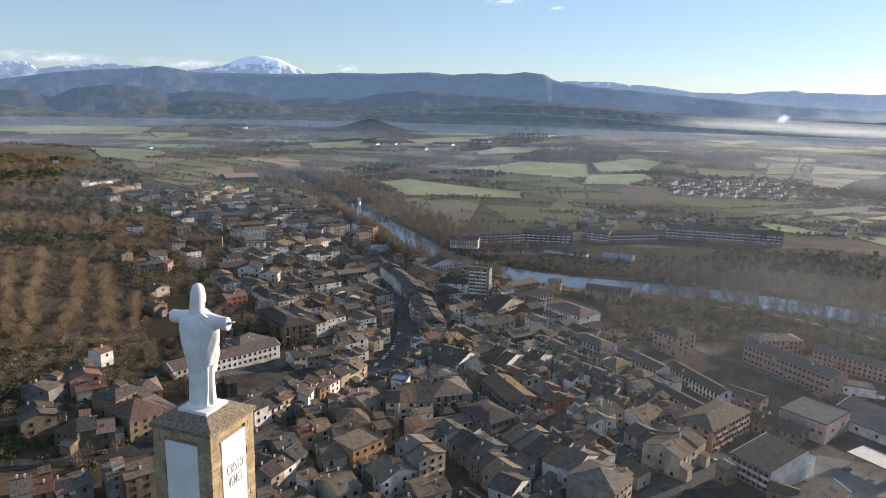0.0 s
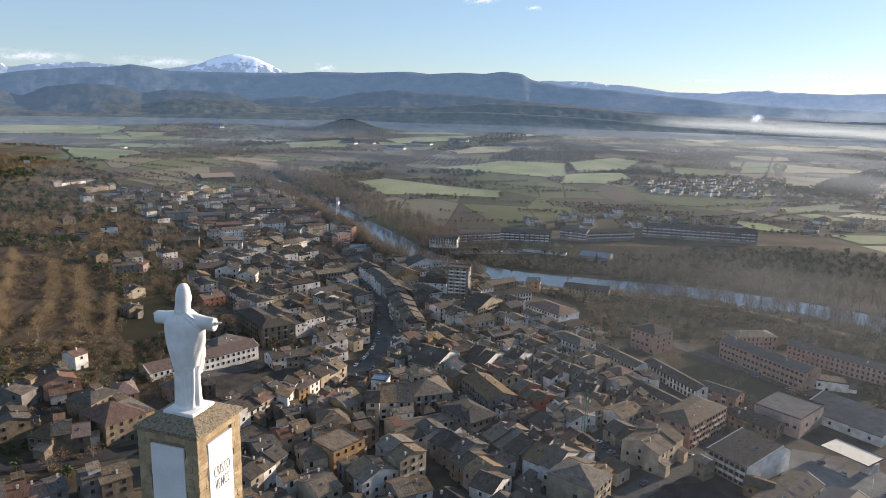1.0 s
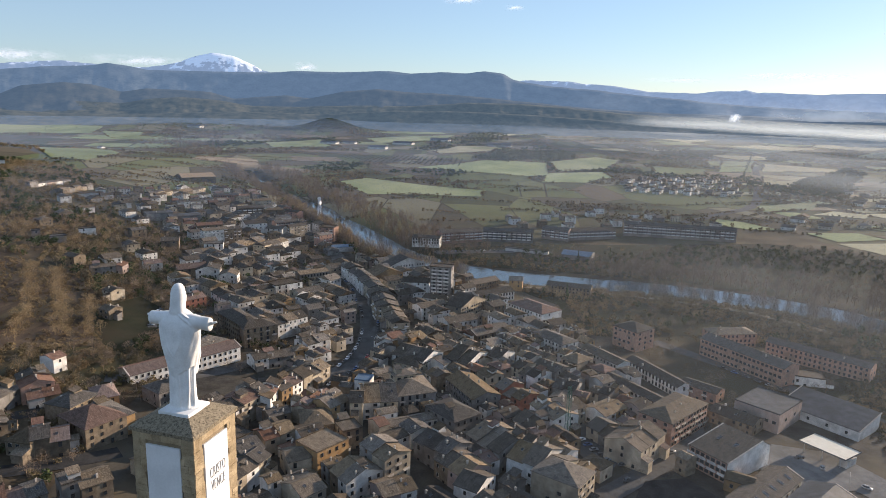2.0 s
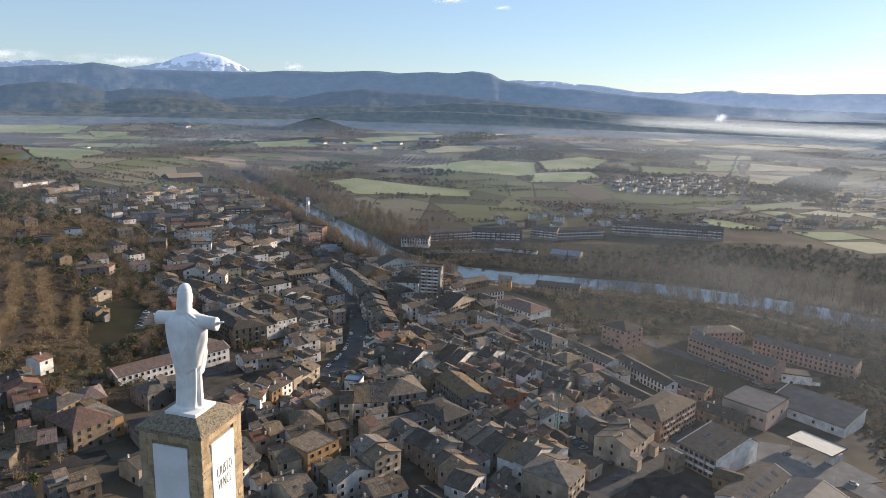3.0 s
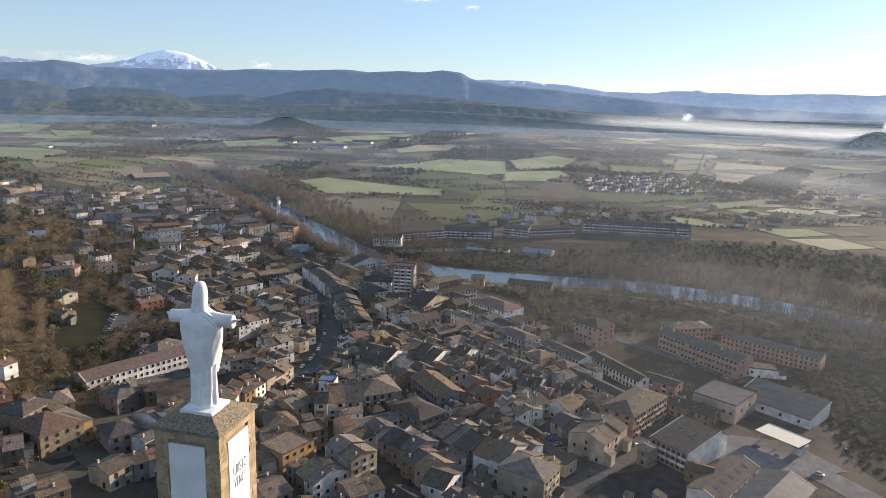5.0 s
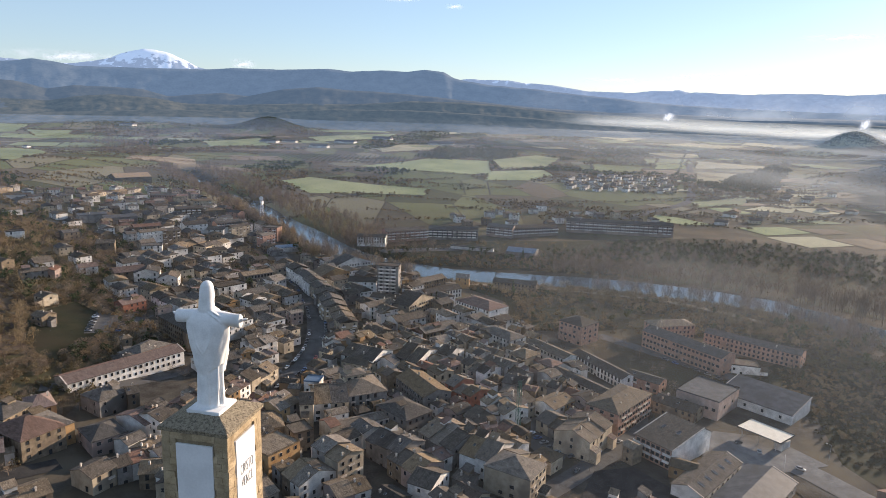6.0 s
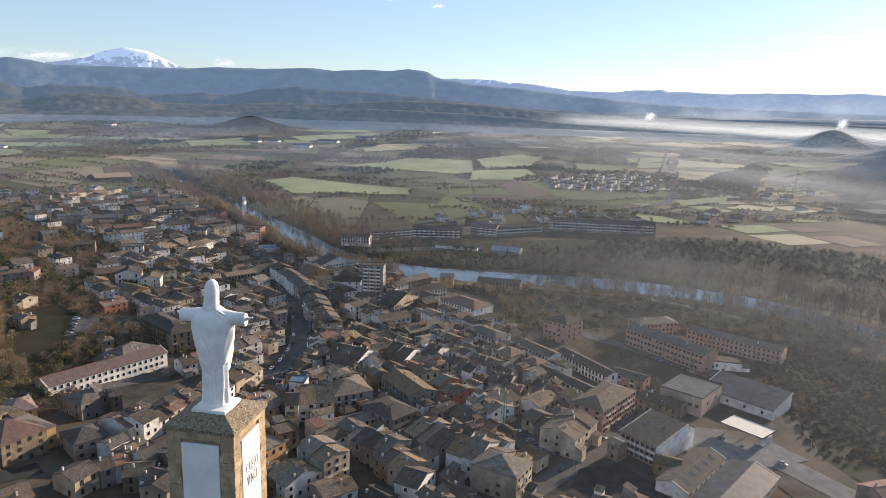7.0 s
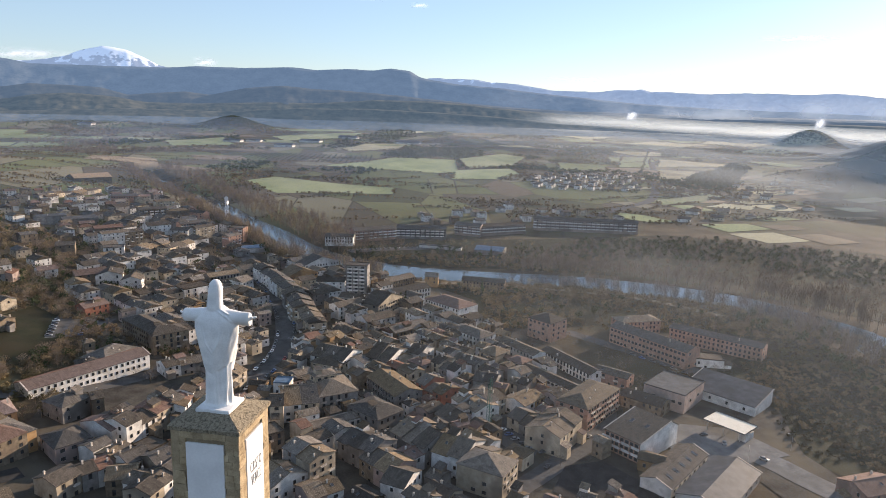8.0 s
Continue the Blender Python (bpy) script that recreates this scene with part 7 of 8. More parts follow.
def slope_block(x, y, w, d, rot, eave, peak, at, front, side, roof, label, gap=3.0, skylights=0, balconies=False):
    """A larger modern building: the front wall along its -y, gables at both ends, the ridge at the share `at` of its depth."""
    ob = tagged(new("house"), label, "house", "houses of the town")
    ob.matrix_world = pose(x, y, gz(x, y), 0, 0, rot)
    PLOTS_TAKEN.append((x, y, w, d, math.cos(radians(rot)), math.sin(radians(rot))))
    bm = bmesh.new()
    yr = -d / 2 + at * d
    back_top = eave if at < 0.97 else peak
    line = [(-d / 2, -1.5), (-d / 2, eave), (yr, peak), (d / 2, back_top), (d / 2, -1.5)] if at < 0.97 else [(-d / 2, -1.5), (-d / 2, eave), (d / 2, peak), (d / 2, -1.5)]
    ends = [[bm.verts.new((q * w / 2, py_, pz_)) for py_, pz_ in line] for q in (-1, 1)]
    bm.faces.new((ends[0][0], ends[1][0], ends[1][1], ends[0][1]))
    for f in (ends[0][::-1], ends[1], (ends[1][-1], ends[0][-1], ends[0][-2], ends[1][-2])):
        bm.faces.new(f).material_index = 1
    bmesh.ops.recalc_face_normals(bm, faces=bm.faces[:])
    part("wall", from_bm("wall", bm, WALLS[front], WALLS[side]), ob)
    slabs = [(-d / 2 - 0.5, eave - 0.5 * (peak - eave) / (yr + d / 2), yr, peak)] + ([(yr, peak, d / 2 + 0.5, eave)] if at < 0.97 else [])
    for y0, z0, y1, z1 in slabs:
        part("roof", profile_block("roof", ((y0, z0 + 0.03), (y1, z1 + 0.03), (y1, z1 + 0.3), (y0, z0 + 0.3)), w / 2 + 0.4, ROOFS[roof]), ob)
    verge = profile_block("verge", ((-d / 2 - 0.5, eave + 0.05), (yr, peak + 0.3), (yr, peak + 0.42), (-d / 2 - 0.6, eave + 0.2)), 0.3, CHIMNEY)
    for q in (-1, 1):
        part("verge", verge, ob, "", pose(q * (w / 2 + 0.35), 0, 0))
    slope = math.degrees(math.atan2(peak - eave, yr + d / 2))
    for k in range(skylights):
        v = 0.55
        part("skylight", LARGE_SKYLIGHT, ob, "", pose(w * ((k + 0.5) / skylights - 0.5) * 0.85, -d / 2 + (yr + d / 2) * v, eave + (peak - eave) * v + 0.32, slope - 90, 0, 0))
    floors = max(1, int((eave + 0.4) / 2.9))
    count = max(2, int(w / gap))
    for k in range(count):
        u = w * ((k + 0.5) / count - 0.5) * 0.95
        for level in range(floors):
            part("window", WINDOWS[3] if balconies else WINDOWS[0], ob, "", pose(u, -d / 2, eave / floors * (level + 0.52)))
            if balconies and level and k % 2 == 0:
                part("balcony", PALE_BALCONY, ob, "white balcony", pose(u, -d / 2, eave / floors * level + 0.15))
    return ob


LARGE_SKYLIGHT = window_mesh("skylight", 1.3, 2.6, 1, FRAME, 0.03)
slope_block(141.0, 263.0, 18.5, 30.0, -60, 9.4, 13.2, 0.78, "b", "w", "S", "brown brick apartment block with a dark roof and white gable", 2.6, 2, True)
slope_block(143.5, 237.0, 38.0, 13.0, 38, 4.6, 7.0, 0.5, "w", "w", "S", "long low shed with a dark tiled roof and skylights", 5.0, 5)
slope_block(154.5, 222.0, 40.0, 19.5, 38, 4.6, 7.6, 0.5, "g", "w", "M", "wide low shed with a grey ribbed roof", 6.0, 0)
house(136.5, 243.5, 10.5, 8.5, -38, 5.2, "p", "o", "B", extras=False)
slope_block(212.0, 305.0, 38.0, 22.0, -57, 5.2, 9.0, 1.0, "w", "w", "M", "white industrial hall with a dark single-pitch roof", 9.0, 0)
slope_block(-118.8, 352.9, 61.3, 14.0, 44, 6.6, 8.8, 0.5, "w", "c", "R", "long two-storey white school with a red-brown roof", 3.1, 0)
tower = next(o for o in scene.objects if o.name.startswith("house") and abs(o.matrix_world.translation.x - 29.7) < 0.05)
tower["label"] = "tall white apartment tower with rows of balconies"
for level in range(8):
    for u in (-5.2, -0.4, 4.4):
        part("balcony", PALE_BALCONY, tower, "white balcony", pose(u, -5.5, 2.2 + level * 2.85))
        part("window", WINDOWS[3], tower, "", pose(u, -5.5, 3.5 + level * 2.85))
NORTH_TOWN = [(-310, 1000), (-225, 1045), (-185, 960), (-140, 850), (-96, 740), (-70, 660), (-130, 640), (-230, 690), (-330, 780), (-380, 860)]


def north_town(count):
    """The newer quarter up the river: houses and small apartment blocks on a loose grid."""
    pick = random.Random(8)
    spots, tries = [tuple(v)[:2] for v in FAR_VERTS[::20]] + [p[:2] for p in PLOTS_TAKEN], 0
    while count and tries < 6000:
        tries += 1
        x, y = pick.uniform(-380, -70), pick.uniform(640, 1045)
        if not inside(NORTH_TOWN, x, y) or min(math.hypot(a - x, b - y) for a, b in spots) < 17 or float(river_gap(x, y)) < 36:
            continue
        block = x > -215 and pick.random() < 0.4
        far_house(x, y, pick.uniform(14, 26) if block else pick.uniform(9, 14), pick.uniform(10, 13), pick.choice((32, 32, -58, 40)) + pick.uniform(-6, 6),
                  pick.uniform(9.5, 13.5) if block else pick.uniform(5, 8), pick.choice("pph"), pick.choice("bbcwt" if block else "wwccgt"), pick.choice("BSSR"))
        spots.append((x, y))
        count -= 1


north_town(120)
fill_gaps(34, 34, -62, 150, 208, 290, 8.0, 5)
fill_gaps(120, 0, -62, 150, 255, 430, 8.0, 3)
fill_gaps(70, 0, -128, 60, 420, 640, 8.5, 4)
far_houses_done()


# ---------------------------------------------------------------- trees
grow = np.random.default_rng(7)


def tri_mesh(name, verts, mat):
    """A mesh out of loose triangles: verts is (3n, 3)."""
    me = bpy.data.meshes.new(name)
    n = len(verts) // 3
    me.vertices.add(3 * n)
    me.vertices.foreach_set("co", np.asarray(verts, np.float32).ravel())
    me.loops.add(3 * n)
    me.loops.foreach_set("vertex_index", np.arange(3 * n, dtype=np.int32))
    me.polygons.add(n)
    me.polygons.foreach_set("loop_start", np.arange(0, 3 * n, 3, dtype=np.int32))
    me.update(calc_edges=True)
    me.materials.append(mat)
    return me


def limb(a, b, r0, r1, seg=4):
    """A tapered branch as triangles."""
    a, b = np.array(a, float), np.array(b, float)
    d = (b - a) / np.linalg.norm(b - a)
    u = np.cross(d, (0.3, 0.9, 0.1))
    u /= np.linalg.norm(u)
    v = np.cross(d, u)
    t = np.arange(seg + 1) * 2 * np.pi / seg
    ring = np.cos(t)[:, None] * u + np.sin(t)[:, None] * v
    lo, hi = a + ring * r0, b + ring * r1
    out = []
    for k in range(seg):
        out += [lo[k], lo[k + 1], hi[k + 1], lo[k], hi[k + 1], hi[k]]
    return np.array(out)


def slivers(points, ways, length, width):
    """Thin pointed twigs at points, along ways."""
    n = len(points)
    ways = ways / np.linalg.norm(ways, axis=1)[:, None]
    side = np.cross(ways, grow.normal(size=(n, 3)))
    side /= np.linalg.norm(side, axis=1)[:, None]
    ln = length * grow.uniform(0.6, 1.3, (n, 1))
    return np.stack([points - side * width, points + side * width, points + ways * ln], 1).reshape(-1, 3)


def clumps(points, size):
    """Small ragged leaf clumps: a triangle pair each, turned at random."""
    n = len(points)
    a, b = grow.normal(size=(n, 3)), grow.normal(size=(n, 3))
    a /= np.linalg.norm(a, axis=1)[:, None]
    b -= a * (a * b).sum(1)[:, None]
    b /= np.linalg.norm(b, axis=1)[:, None]
    s = size * grow.uniform(0.6, 1.3, (n, 1))
    return np.stack([points - a * s, points + b * s * 0.7, points + a * s, points + a * s * 0.8, points - b * s * 0.8, points - a * s * 0.7], 1).reshape(-1, 3)


def in_ovoid(n, shell=0.45):
    p = grow.normal(size=(n, 3))
    p /= np.linalg.norm(p, axis=1)[:, None]
    return p * (shell + (1 - shell) * grow.random((n, 1)) ** 0.5)


def bare_tree(height, spread, twigs, poplar):
    """Trunk, limbs and a haze of twigs. Returns (wood, crown)."""
    lean = grow.normal(size=2) * 0.02 * height
    wood = [limb((0, 0, -0.5), (*lean, height * 0.62), height * 0.014 + 0.06, height * 0.005)]
    tips = []
    for k in range(7 if poplar else 6):
        a, z = grow.uniform(0, 6.28), height * grow.uniform(0.22, 0.6)
        out = spread * grow.uniform(0.35, 0.7)
        end = np.array([math.cos(a) * out, math.sin(a) * out, z + height * (0.33 if poplar else 0.2) * grow.uniform(0.7, 1.2)])
        wood.append(limb((*(lean * z / height), z), end, height * 0.006 + 0.02, 0.02, 3))
        tips.append(end)
    p = in_ovoid(twigs, 0.35) * np.array([spread, spread, height * (0.40 if poplar else 0.34)]) + np.array([*lean, height * 0.60])
    p[:, :2] *= (1.12 - 0.5 * np.clip((p[:, 2:3] / height - 0.5) * 2, 0, 1))
    way = p - np.array([0, 0, height * 0.25]) + grow.normal(size=p.shape) * spread * 0.5
    way[:, 2] = np.abs(way[:, 2]) * (1.4 if poplar else 0.8)
    return np.concatenate(wood), slivers(p, way, height * 0.12, 0.045 + height * 0.0022)


def leafy_tree(height, spread, leaves, size, cone):
    wood = [limb((0, 0, -0.4), (0, 0, height * 0.7), height * 0.02 + 0.05, 0.04)]
    for k in range(5):
        a, z = grow.uniform(0, 6.28), height * grow.uniform(0.25, 0.6)
        wood.append(limb((0, 0, z), (math.cos(a) * spread * 0.7, math.sin(a) * spread * 0.7, z + height * 0.15), 0.08, 0.03, 3))
    p = in_ovoid(leaves, 0.5)
    lumps = grow.normal(size=(9, 3)) * np.array([0.55, 0.55, 0.5])
    p = p * 0.55 + lumps[grow.integers(0, 9, leaves)]
    p = p * np.array([spread, spread, height * 0.36]) + np.array([0, 0, height * 0.58])
    if cone:
        p[:, :2] *= np.clip(1.25 * (1 - p[:, 2:3] / height), 0.08, 1)
    p[:, 2] = np.maximum(p[:, 2], height * 0.12)
    return np.concatenate(wood), clumps(p, size)


POPLARS = [bare_tree(18, 3.6, 260, True) for _ in range(4)]
BARES = [bare_tree(8, 3.4, 200, False) for _ in range(4)]
EVERGREENS = [leafy_tree(8, 2.9, 130, 0.75, False) for _ in range(3)]
CONES = [leafy_tree(11, 1.6, 130, 0.55, True) for _ in range(2)]
BUSHES = [leafy_tree(4.2, 2.5, 85, 0.62, False) for _ in range(4)]
FAR = [leafy_tree(7, 4.2, 22, 2.0, False) for _ in range(5)]


def wood_of(name, protos, places, mat, label, low=0.75, high=1.25):
    """Many trees far off, joined into one: places are (x, y)."""
    chunks = []
    for x, y in places:
        wood, crown = protos[grow.integers(len(protos))]
        v = np.concatenate([wood, crown])
        a, s = grow.uniform(0, 6.28), grow.uniform(low, high)
        c, q = math.cos(a) * s, math.sin(a) * s
        chunks.append(np.stack([v[:, 0] * c - v[:, 1] * q + x, v[:, 0] * q + v[:, 1] * c + y, v[:, 2] * s * grow.uniform(0.85, 1.15) + gz(x, y)], 1))
    return tagged(new(name, tri_mesh(name, np.concatenate(chunks), mat)), label, "trees", kind="stuff")


def tree_kind(name, protos, leaf_mat, label, group):
    """A tree as trunk and crown, to be copied."""
    made = []
    for wood, crown in protos:
        ob = tagged(new(name), label, "tree", group)
        part("trunk", tri_mesh("trunk", wood, BARK), ob)
        part("crown", tri_mesh("crown", crown, leaf_mat), ob)
        made.append(ob)
    return made


def plant(kinds, places, low=0.8, high=1.2):
    """The first trees of a kind go to the first places, copies of them to the rest."""
    for i, (x, y) in enumerate(places):
        m = pose(x, y, gz(x, y), 0, 0, grow.uniform(0, 360))
        s = grow.uniform(low, high)
        ob = kinds[i] if i < len(kinds) else copy_thing(kinds[i % len(kinds)], m)
        ob.matrix_basis = m @ Matrix.Diagonal((s, s, s, 1))


def within(poly, n, keep=None):
    xs, ys = [p[0] for p in poly], [p[1] for p in poly]
    out = []
    while len(out) < n:
        x, y = grow.uniform(min(xs), max(xs)), grow.uniform(min(ys), max(ys))
        if inside(poly, x, y) and (keep is None or keep(x, y)):
            out.append((x, y))
    return out


def beside(line, n, near, wide):
    pts = smooth_line(line, 4)
    out = []
    for _ in range(n):
        i = int(grow.integers(1, len(pts) - 1))
        d = (pts[i + 1] - pts[i - 1]).normalized()
        off = grow.uniform(near, near + wide)
        out.append((pts[i].x - d.y * off, pts[i].y + d.x * off))
    return out


HOUSES_AT = np.array([o.matrix_world.translation[:2] for o in scene.objects if o.name.split(".")[0] == "house"] + [tuple(v)[:2] for v in FAR_VERTS[::40]])


def clear(x, y, gap=9.0):
    return not inside(TERRACE, x, y) and not inside(DARK_PLOT, x, y) and np.hypot(HOUSES_AT[:, 0] - x, HOUSES_AT[:, 1] - y).min() > gap


def off_fields(x, y):
    return not any(inside(f, x, y) for f in BIG_FIELDS)


BIG_FIELDS = FIELDS[:23]


def patchy(x, y, scale=0.004, cut=0.0):
    return noise.fractal(Vector((x * scale, y * scale, 1.7)), 1, 2, 3) > cut


# river: the town bank's loose rows, the far bank's thick belt of tall bare poplars
RIGHT_REACH = RIVER[8:18]
plant(tree_kind("poplar", POPLARS, TWIGS, "tall bare grey-brown poplar on the river bank", "poplars along the river"), beside(RIGHT_REACH[3:], 44, 22, 8) + beside(RIGHT_REACH[3:], 60, -30, 7), 0.6, 0.95)
wood_of("poplar_belt", POPLARS, beside(RIVER[10:18], 170, 26, 22), TWIGS, "thick belt of bare grey poplars beyond the river", 0.55, 0.95)
wood_of("river_wood", BARES, within([(190, 600), (300, 560), (400, 480), (470, 430), (560, 470), (600, 640), (440, 735), (270, 720)], 1250), TWIGS, "dense bare wood on the far river bank", 0.5, 0.95)
wood_of("dark_wood", EVERGREENS, within([(260, 660), (420, 600), (500, 500), (590, 600), (480, 730), (300, 735)], 520), PINE, "dark evergreens inside the river wood", 0.45, 0.8)
wood_of("far_bank_scrub", BUSHES, within([(30, 665), (70, 630), (150, 605), (250, 575), (290, 640), (180, 650), (110, 660)], 330), SCRUB, "brown scrub and low trees on the far river bank", 0.4, 0.9)
wood_of("far_bank_pines", EVERGREENS, within([(20, 690), (70, 640), (150, 612), (250, 590), (290, 690), (180, 690)], 90), PINE, "dark evergreens on the far river bank", 0.4, 0.8)
wood_of("far_bank_trees", BARES, within([(30, 665), (70, 630), (150, 605), (250, 575), (260, 690), (150, 685)], 190), TWIGS, "bare trees on the far river bank", 0.5, 0.9)
wood_of("block_front_trees", BARES, within([(10, 690), (240, 700), (240, 740), (10, 715)], 60), OCHRE_TWIGS, "bare trees before the apartment blocks", 0.35, 0.8)
wood_of("upper_river_trees", POPLARS, beside(RIVER[:8], 420, 20, 60) + beside(RIVER[:5], 150, -58, 34) + beside(RIVER[4:9], 170, -44, 20), TWIGS, "bare trees along the upper river", 0.6, 0.95)
wood_of("town_bank_trees", POPLARS, beside(RIVER[3:9], 190, -42, 18), OCHRE_TWIGS, "ochre bare trees on the town bank of the river", 0.55, 0.95)
wood_of("town_bank_brush", BUSHES, beside(RIVER[3:9], 240, -42, 16), SCRUB, "brown brush on the town bank of the river", 0.9, 1.7)
wood_of("town_bank_pines", EVERGREENS, beside(RIVER[3:9], 46, -44, 18), PINE, "dark evergreens on the town bank of the river", 0.8, 1.3)
wood_of("ochre_river_trees", POPLARS, beside(RIVER[1:7], 90, 21, 35), OCHRE_TWIGS, "ochre-tinted bare trees along the upper river", 0.6, 0.9)
wood_of("lower_river_trees", POPLARS, beside(RIVER[14:], 60, -48, 22) + beside(RIVER[14:], 120, 24, 40), TWIGS, "tall bare trees along the lower river", 0.8, 1.25)
wood_of("lower_river_pines", EVERGREENS, beside(RIVER[15:], 45, -76, 50), PINE, "dark evergreens along the lower river", 0.8, 1.4)
wood_of("bank_scrub", BUSHES, beside(RIGHT_REACH, 130, -37, 12) + beside(RIVER[:9], 120, -38, 14), SCRUB, "brown scrub on the river bank", 0.5, 0.9)
# western slope: terraces of bare fruit trees and scrub, pines higher up
SLOPE = [(-175, 330), (-205, 480), (-260, 600), (-330, 800), (-520, 1100), (-800, 1150), (-560, 700), (-330, 330), (-230, 290)]
TREE_ROWS = (((-255, 499), (-223, 436), (-193, 377)), ((-276, 510), (-237, 428), (-215, 368)), ((-316, 525), (-265, 427), (-223, 350)), ((-207, 447), (-194, 415), (-180, 380)), ((-318, 490), (-270, 408), (-234, 350)))
row_places = [(q.x + grow.normal() * 1.3, q.y + grow.normal() * 1.3) for row in TREE_ROWS for q in smooth_line(row, 4.2)]
plant(tree_kind("almond_tree", BARES, OCHRE_TWIGS, "bare ochre almond tree on a terraced slope", "almond trees on the slope"),
      [(x, y) for x, y in row_places if grow.random() < 0.45], 0.65, 1.15)
wood_of("slope_trees", BARES, within(SLOPE, 1500, lambda x, y: clear(x, y) and patchy(x, y, 0.012, -0.25)), OCHRE_TWIGS, "ochre bare fruit trees on the slope", 0.5, 1.1)
wood_of("slope_scrub", BUSHES, within(SLOPE, 3600, clear), SCRUB, "brown scrub and low oaks covering the slope", 0.45, 1.15)
wood_of("slope_pines", EVERGREENS, within(SLOPE, 560, lambda x, y: clear(x, y) and patchy(x, y, 0.011, 0.05)), PINE, "dark green pines on the slope", 0.6, 1.1)
# gardens and streets of the town
GARDENS = [(-45, 350), (-45, 560), (-75, 640), (-130, 800), (-250, 850), (-240, 560), (-185, 470), (-170, 340), (-108, 400)]
plant(tree_kind("garden_tree", BARES, TWIGS, "small bare garden tree among houses", "trees among the houses"), within(GARDENS, 70, clear) + within([(100, 400), (190, 520), (240, 470), (160, 400)], 30, clear)
      + [(168, 318), (172, 325), (101, 262), (105, 266), (94, 255), (98, 250), (165, 330), (170, 345), (176, 360), (150, 318), (-88, 352), (-97, 360)], 0.5, 1.0)
plant(tree_kind("evergreen", EVERGREENS, PINE, "dark round evergreen in a garden", "evergreens among the houses"), within(GARDENS, 36, clear) + [(115, 540), (213, 318), (-72, 378), (-160, 232), (-150, 236), (-130, 234)], 0.4, 0.8)
plant(tree_kind("cypress", CONES, PINE, "dark narrow cypress in a garden", "cypresses"), [(128, 512), (60, 492), (63, 488), (155, 640), (172, 652), (190, 640), (205, 655), (225, 650), (140, 630), (252, 330)], 0.7, 1.2)
wood_of("garden_scrub", BUSHES, within(GARDENS, 620, clear) + within([(110, 420), (190, 560), (300, 470), (230, 420)], 90, clear), SCRUB, "brown garden bushes and hedges", 0.35, 0.8)
wood_of("garden_wood", BARES, within(GARDENS, 420, lambda x, y: clear(x, y, 8)), TWIGS, "bare brown trees among the houses", 0.4, 0.95)
wood_of("garden_pines", EVERGREENS, within(GARDENS, 120, lambda x, y: clear(x, y, 8)), PINE, "dark evergreens among the houses", 0.4, 0.8)
CHAPEL_GARDEN = [(-250, 300), (-200, 318), (-190, 300), (-168, 281), (-190, 262), (-215, 255), (-260, 250)]
wood_of("chapel_garden_scrub", BUSHES, within(CHAPEL_GARDEN, 260, clear) + within([(-200, 240), (-168, 262), (-152, 252), (-165, 236), (-185, 226)], 90, clear), PINE, "dark evergreen bushes beside the chapel", 0.4, 0.9)
wood_of("chapel_garden_trees", BARES, within(CHAPEL_GARDEN, 90, clear), TWIGS, "bare trees beside the chapel", 0.6, 1.1)
wood_of("terrace_scrub", BUSHES, within(TERRACE, 1100, lambda x, y: patchy(x, y, 0.03, -0.35)), SCRUB, "low brown scrub on the terraces", 0.2, 0.55)
wood_of("terrace_rows", BARES, [(x + grow.normal() * 2.2, y + grow.normal() * 2.2) for x, y in row_places + row_places], OCHRE_TWIGS, "rows of pale bare trees along the terraces", 0.5, 1.05)
RIVERSIDE = [(96, 440), (120, 500), (85, 560), (150, 545), (255, 488), (325, 405), (300, 385), (250, 402), (190, 432), (150, 425)]
wood_of("riverside_scrub", BUSHES, within(RIVERSIDE, 420, lambda x, y: clear(x, y, 8) and patchy(x, y, 0.02, -0.1)), SCRUB, "brown bushes and hedges of riverside gardens", 0.3, 0.75)
wood_of("riverside_trees", BARES, within(RIVERSIDE, 230, lambda x, y: clear(x, y, 9) and patchy(x, y, 0.02, -0.1)), OCHRE_TWIGS, "ochre bare trees of riverside gardens", 0.5, 1.0)
wood_of("riverside_pines", EVERGREENS, within(RIVERSIDE, 40, lambda x, y: clear(x, y, 9)), PINE, "dark evergreens of riverside gardens", 0.4, 0.8)
BANK = [(150, 560), (180, 500), (262, 430), (300, 380), (345, 320), (375, 330), (375, 390), (330, 455), (285, 495), (215, 540)]
wood_of("bank_bushes", BUSHES, within(BANK, 900, clear), SCRUB, "brown bushes between the blocks and the river", 0.3, 0.8)
wood_of("bank_trees", BARES, within(BANK, 260, clear), OCHRE_TWIGS, "bare ochre trees between the blocks and the river", 0.4, 0.9)
wood_of("block_trees", BARES, within([(110, 400), (185, 330), (250, 290), (330, 310), (240, 420), (160, 500), (120, 470)], 110, lambda x, y: clear(x, y, 13)), TWIGS, "bare trees round the brick blocks", 0.5, 0.95)
WEST_GARDENS = [(-190, 300), (-130, 225), (-122, 330), (-118, 400), (-165, 480), (-215, 500)]
UPPER_GARDENS = [(-205, 455), (-235, 500), (-330, 620), (-330, 720), (-230, 700), (-165, 600), (-170, 480)]
wood_of("upper_garden_trees", BARES, within(UPPER_GARDENS, 200, lambda x, y: clear(x, y, 8)), OCHRE_TWIGS, "bare ochre trees round the upper houses", 0.5, 1.05)
wood_of("upper_garden_scrub", BUSHES, within(UPPER_GARDENS, 420, lambda x, y: clear(x, y, 8)), SCRUB, "brown hedges round the upper houses", 0.4, 0.9)
